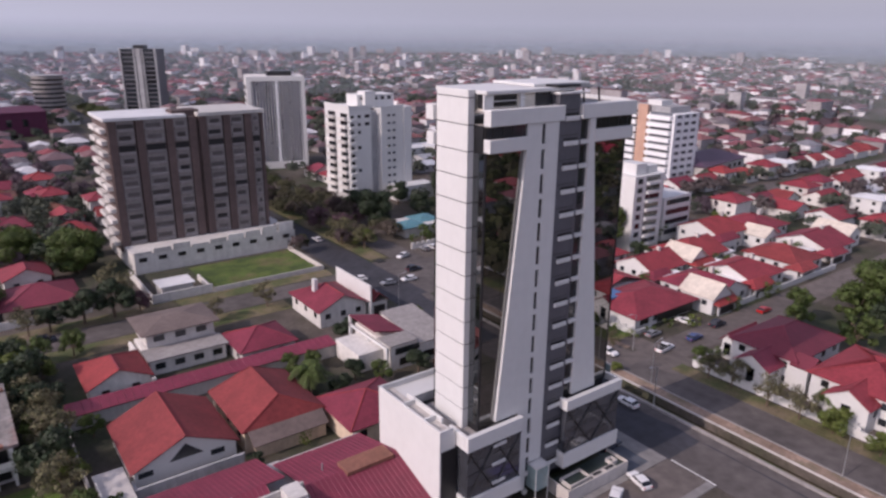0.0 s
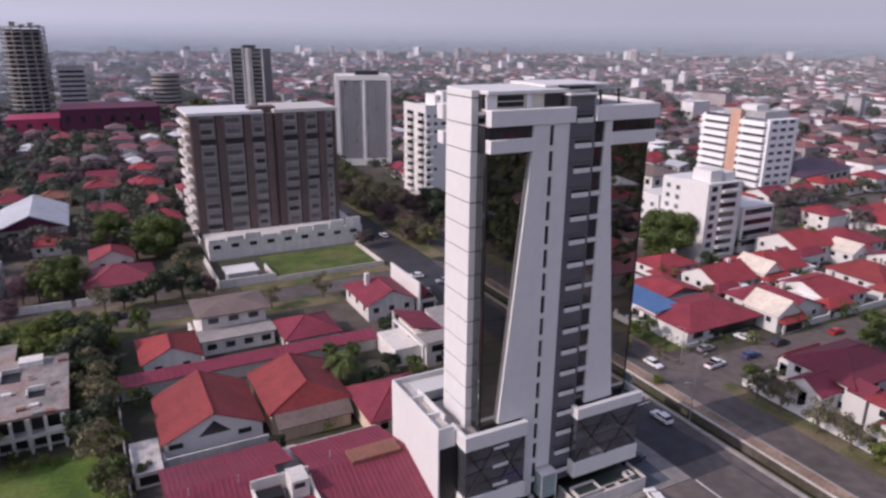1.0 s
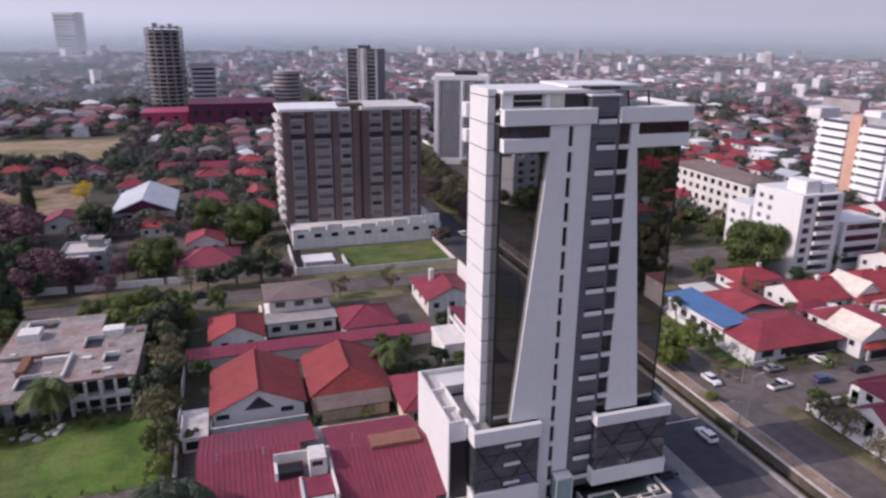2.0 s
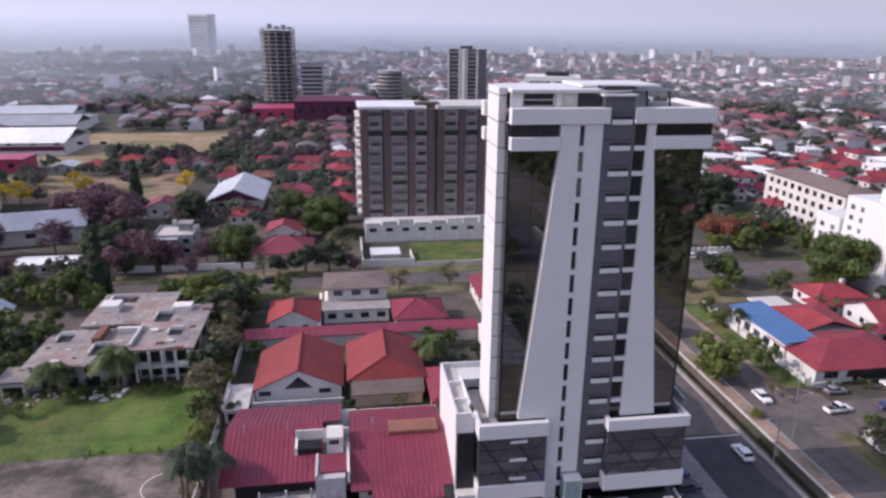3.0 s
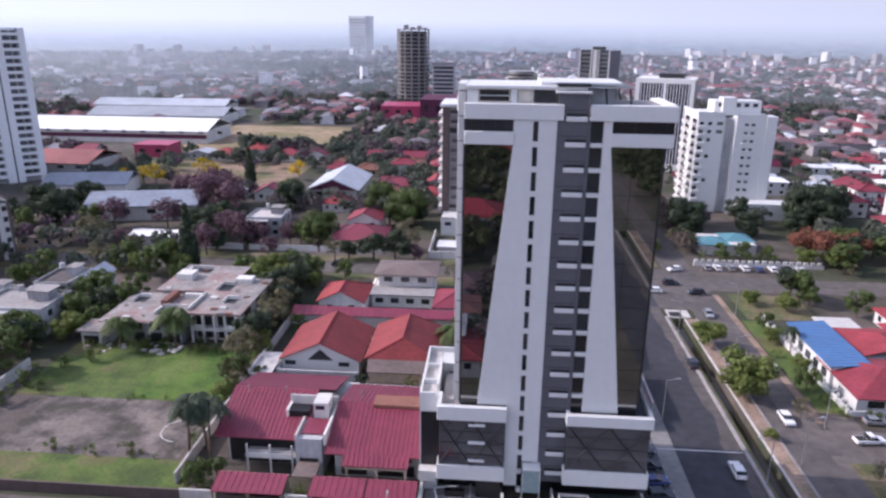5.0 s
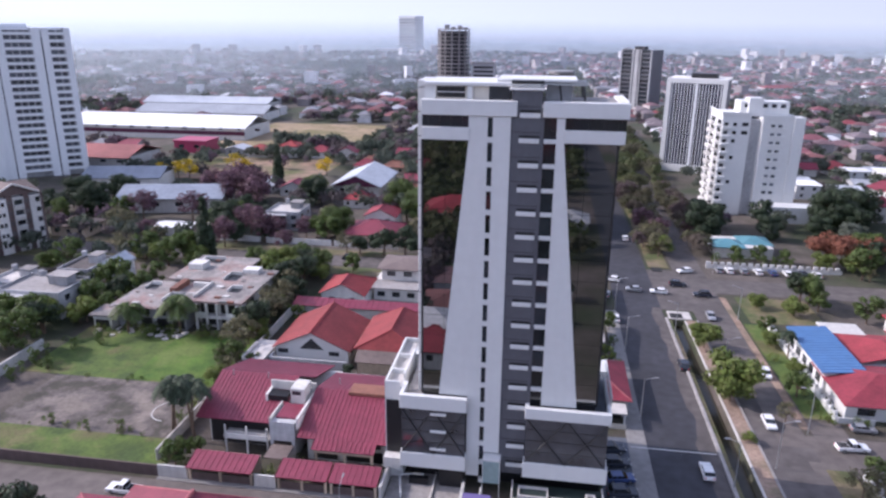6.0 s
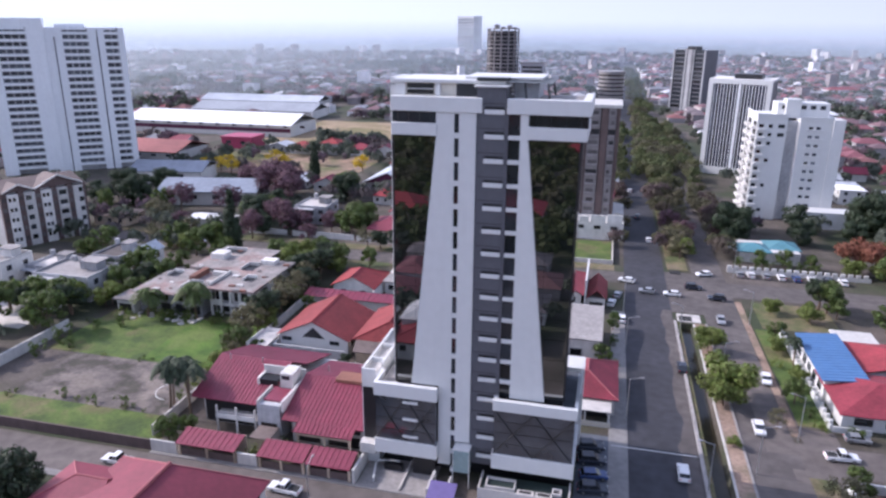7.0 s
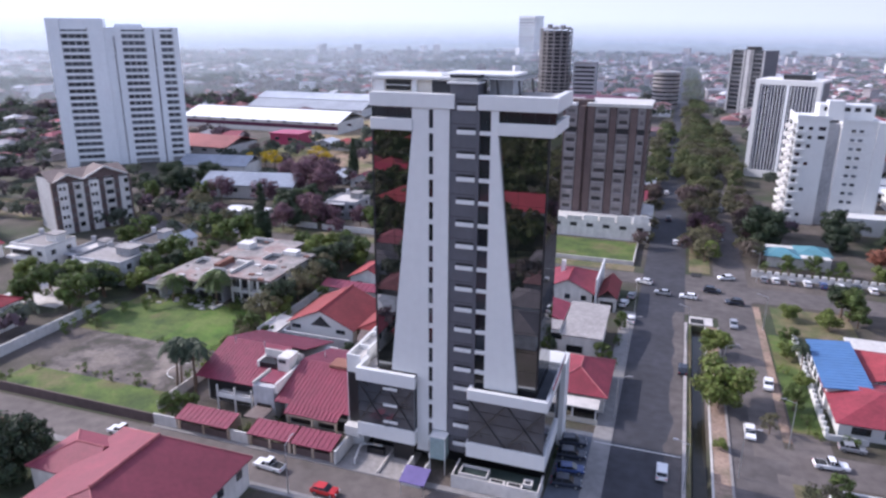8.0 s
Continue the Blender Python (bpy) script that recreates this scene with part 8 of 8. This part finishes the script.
def settle(n, x, y, turn, s):
    m = pose(x, y, 0, 0, 0, turn) @ Matrix.Diagonal((s, s, 1, 1))
    if n in USED:
        o = copy_thing(PROTOS[n], m)
        o.matrix_basis = m
    else:
        USED.add(n)
        PROTOS[n].matrix_basis = m


rng = random.Random(4)
near = 0
far_house, far_grey, far_tree = [], [], list(EXTRA)
NEAR_X, NEAR_Y = (-230, 250), (105, 300)


def is_near(x, y):
    return (NEAR_X[0] < x < NEAR_X[1] and NEAR_Y[0] < y < NEAR_Y[1]) or (-190 < x < -100 and -15 < y < 100) or (84 < x < 250 and -60 < y < 105)


def leafy(x, y):
    return noise.noise((x * 0.006, y * 0.006, 3.0)) > (0.45 if x > 60 else 0.12)


for i in range(-27, 28):
    for j in range(-9, 48):
        x, y = i * 16.5 + rng.uniform(-2, 2), j * 17.0 + rng.uniform(-2, 2)
        if not free(x, y, 8) or street_line(x, y, 2):
            continue
        park_like = leafy(x, y)
        if rng.random() < (0.6 if park_like else 0.95):
            if is_near(x, y) and near < 290:
                near += 1
                settle(rng.choice((6, 7, 6, 7, 1, 3, 4) if x > 90 else (0, 0, 1, 2, 3, 4, 5, 8, 5, 2, 7)), x, y, rng.choice((0, 90, 180, 270)) + rng.uniform(-3, 3), rng.uniform(0.8, 1.12))
            else:
                far_house.append((x, y, rng.uniform(9, 15), rng.uniform(9, 14), rng.choice((3.4, 3.6, 6.2)), rng.choice((0, math.pi / 2)) + rng.uniform(-0.05, 0.05)))
        for k in range(rng.choice((1, 2, 3)) + (3 if park_like else 0)):
            tx, ty = x + rng.choice((-8, 8)) + rng.uniform(-2, 2), y + rng.uniform(-9, 9)
            if free(tx, ty, 3):
                far_tree.append((tx, ty, rng.uniform(3.0, 6.0)))
for k in range(13):
    settle(rng.choice((7, 6, 3, 7, 8)), 181 + 16.5 * k, 117 + rng.uniform(-2, 2), rng.choice((0, 180)), rng.uniform(0.9, 1.1))
    settle(rng.choice((7, 6, 3, 7, 8)), 182 + 16.5 * k, 82 + rng.uniform(-2, 2), rng.choice((0, 180)), rng.uniform(0.9, 1.1))
for k in range(110):
    x, y = rng.uniform(-99, -46), rng.uniform(285, 412)
    if not -88 < x < -81:
        far_tree.append((x, y, rng.uniform(3.5, 6.5)))
for k in range(30):
    for y in (92.5, 111.0):
        far_tree.append((-335 + 7.7 * k + rng.uniform(-2.5, 2.5), y + rng.uniform(-1.2, 1.2), rng.uniform(3.6, 5.6)))
for k in range(120):
    x, y = rng.uniform(-360, -178), rng.uniform(20, 260)
    if not any(a - 3 < x < b + 3 and c - 3 < y < d + 3 for a, b, c, d in BUILT) and not 94 < y < 109:
        far_tree.append((x, y, rng.uniform(4.0, 6.5)))
for k in range(26):
    far_tree.append((rng.uniform(-150, -104), rng.uniform(284, 300), rng.uniform(4, 7.5)))
for k in range(90):
    x, y = rng.choice((37.5, 42.5, 22.5, 55)) + rng.uniform(-1.5, 1.5), rng.uniform(116, 420)
    AVENUE.append((x, y, rng.uniform(3.0, 5.5)))


OLIVE = [(x, y, r * 1.1) for x, y, r in AVENUE if y > 215]
for k in range(70):
    OLIVE.append((rng.uniform(32, 50), rng.uniform(225, 400), rng.uniform(4.2, 6.2)))
AVENUE = [row for row in AVENUE if row[1] <= 215]
for k in range(200):
    OLIVE.append((rng.uniform(34, 47), rng.uniform(400, 1150), rng.uniform(4.0, 6.5)))


def scatter(count, r0, r1, span0, span1):
    """Places in a ring sector round the tower, spread evenly by area."""
    out = []
    for k in range(count):
        r = math.sqrt(rng.uniform(r0 * r0, r1 * r1))
        a = radians(rng.uniform(span0, span1))
        out.append((r * math.cos(a), r * math.sin(a)))
    return out


def wooded(x, y):
    """How far trees take the place of houses: the west is green, the north and east are built up in patches."""
    a = noise.noise((x * 0.0045, y * 0.0045, 7.0)) + 0.5 * noise.noise((x * 0.013, y * 0.013, 1.0))
    return min(0.95, max(0.05, 0.3 + 0.9 * a + (0.38 if x < -80 else -0.08)))


far_south, south_tree = [], []
for x, y in scatter(13000, 480, 1500, 20, 160):
    if free(x, y, 8) and rng.random() > wooded(x, y):
        tall = rng.choice((3.5, 3.5, 6, 6, 9)) if rng.random() < 0.975 else rng.uniform(10, 22)
        long = rng.uniform(7, 14) if rng.random() < 0.9 else rng.uniform(18, 36)
        row = (x, y, long, rng.uniform(7, 14), tall, rng.choice((0.1, 1.65, 0.4)) + rng.uniform(-0.1, 0.1))
        (far_grey if x < -60 and rng.random() < 0.7 else far_house).append(row)
for x, y in scatter(3200, 1500, 1930, 25, 155):
    if rng.random() > wooded(x, y):
        tall = rng.choice((4, 6, 6, 9)) if rng.random() < 0.96 else rng.uniform(12, 32)
        row = (x, y, rng.uniform(9, 20), rng.uniform(9, 16), tall, rng.uniform(0, 3))
        (far_grey if x < -100 and rng.random() < 0.75 else far_house).append(row)
for x, y in scatter(170, 60, 500, 200, 340):
    if free(x, y, 8) and not street_line(x, y, 3) and not (y > -50 and abs(x) < 120):
        far_south.append((x, y, rng.uniform(16, 30), rng.uniform(12, 18), rng.choice((3.5, 6.2)), rng.choice((0, 1.57))))
far_south = [row for row in far_south if not any(abs(row[0] - h[0]) < 24 and abs(row[1] - h[1]) < 20 for h in far_house)]
far_house = [h for h in far_house if not any(abs(h[0] - x) < 28 and abs(h[1] - y) < 20 for x, y in ((-20, -151), (-60, -148), (-90, -188)))]
far_south += [(-20, -151, 34, 20, 6.0, 0.0), (-60, -148, 30, 18, 6.0, 0.1), (-90, -188, 36, 20, 6.0, 0.0)]
for x, y in scatter(15000, 480, 1500, 20, 160):
    if free(x, y, 4) and rng.random() < 0.35 + 0.8 * wooded(x, y):
        far_tree.append((x, y, rng.uniform(4, 8.5)))
for x, y in scatter(3000, 1500, 1930, 25, 155):
    far_tree.append((x, y, rng.uniform(5, 9)))
for x, y in scatter(2200, 60, 450, 215, 325):
    if free(x, y, 4) and not (y > -110 and -75 < x < 45):
        south_tree.append((x, y, rng.uniform(4.5, 7.0)))


def far_houses(name, rows, roof_mat, label):
    wv, wf, rv, rf = [], [], [], []
    for x, y, w, d, h, a in rows:
        ca, sa = math.cos(a), math.sin(a)
        def at(u, v, z):
            return (x + u * ca - v * sa, y + u * sa + v * ca, z)
        k = len(wv)
        for z in (-0.1, h):
            wv += [at(-w / 2, -d / 2, z), at(w / 2, -d / 2, z), at(w / 2, d / 2, z), at(-w / 2, d / 2, z)]
        wf += [(k, k + 1, k + 5, k + 4), (k + 1, k + 2, k + 6, k + 5), (k + 2, k + 3, k + 7, k + 6), (k + 3, k, k + 4, k + 7)]
        k = len(rv)
        e = 0.5
        rise = min(w, d) * 0.22 if h < 10 else 0.6
        inset = min(w, d) * 0.45 if h < 10 else 0.3
        rv += [at(-w / 2 - e, -d / 2 - e, h), at(w / 2 + e, -d / 2 - e, h), at(w / 2 + e, d / 2 + e, h), at(-w / 2 - e, d / 2 + e, h)]
        if h < 10:
            rv += [at(-w / 2 + inset, 0, h + rise), at(w / 2 - inset, 0, h + rise)]
            rf += [(k, k + 1, k + 5, k + 4), (k + 2, k + 3, k + 4, k + 5), (k + 3, k, k + 4), (k + 1, k + 2, k + 5)]
        else:
            rf += [(k, k + 1, k + 2, k + 3)]
    for nm, v, f, m in (("walls", wv, wf, M["far_wall"]), ("roofs", rv, rf, roof_mat)):
        mesh = bpy.data.meshes.new(nm)
        mesh.from_pydata(v, [], f)
        mesh.materials.append(m)
        tagged(new(name + "_" + nm, mesh), label + " " + nm, "town houses", kind="stuff")


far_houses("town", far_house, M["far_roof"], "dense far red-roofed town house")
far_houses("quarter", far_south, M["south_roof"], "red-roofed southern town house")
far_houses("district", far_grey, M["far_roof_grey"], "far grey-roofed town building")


def far_woods(rows, leaf_mat, label, fine=1.0):
    g = np.random.default_rng(8)
    verts, faces = [], []
    for x, y, r in rows:
        dist = math.hypot(x, y)
        n = 110 if dist < 320 else 46 if dist < 700 else 16 if dist < 1500 else 9
        leaf = r * (0.17 if dist < 320 else 0.24 if dist < 700 else 0.37 if dist < 1500 else 0.5)
        n, leaf = int(n / fine), leaf * fine ** 0.5
        d = g.normal(size=(n, 3))
        d /= np.linalg.norm(d, axis=1)[:, None]
        d[:, 2] = np.abs(d[:, 2]) * 1.0 - 0.25
        lobes = g.uniform(-0.45, 0.45, (5, 3)) * np.array((1, 1, 0.5))
        c = np.array((x, y, r * 0.85)) + (lobes[g.integers(0, 5, n)] + d * g.uniform(0.4, 0.65, (n, 1))) * r
        u = g.normal(size=(n, 3))
        u -= d * (u * d).sum(1)[:, None] * 0.8
        u /= np.linalg.norm(u, axis=1)[:, None]
        w = np.cross(d, u)
        q = np.stack((c - u * leaf, c - w * leaf, c + u * leaf, c + w * leaf), 1).reshape(-1, 3)
        k = len(verts)
        verts.extend(map(tuple, q))
        faces.extend((k + 4 * i, k + 4 * i + 1, k + 4 * i + 2, k + 4 * i + 3) for i in range(n))
    mesh = bpy.data.meshes.new("woods")
    mesh.from_pydata(verts, [], faces)
    mesh.materials.append(leaf_mat)
    tagged(new("town_trees", mesh), label, "trees", kind="stuff")


# No tree grows through the long halls.
HALLS = ((-316, -151, 304, 369), (-330, -180, 385, 466), (-355, -190, 462, 512))
far_tree = [row for row in far_tree
            if not any(x0 < row[0] < x1 and y0 < row[1] < y1 for x0, x1, y0, y1 in HALLS)]
# both leaf colours have haze painted in, the farther one more
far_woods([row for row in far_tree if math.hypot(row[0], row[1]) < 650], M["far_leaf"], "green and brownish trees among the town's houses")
far_woods([row for row in far_tree if math.hypot(row[0], row[1]) >= 650], M["far_woods"], "distant woods among houses, greens paled to imitate haze")
far_woods(south_tree, M["leaf_olive"], "olive green trees among the southern houses", 2.4)
far_woods(AVENUE, M["leaf_brown"], "brownish half-bare trees along the avenue", 0.45)
far_woods(OLIVE, M["leaf_olive"], "olive green trees along the far avenue", 0.5)
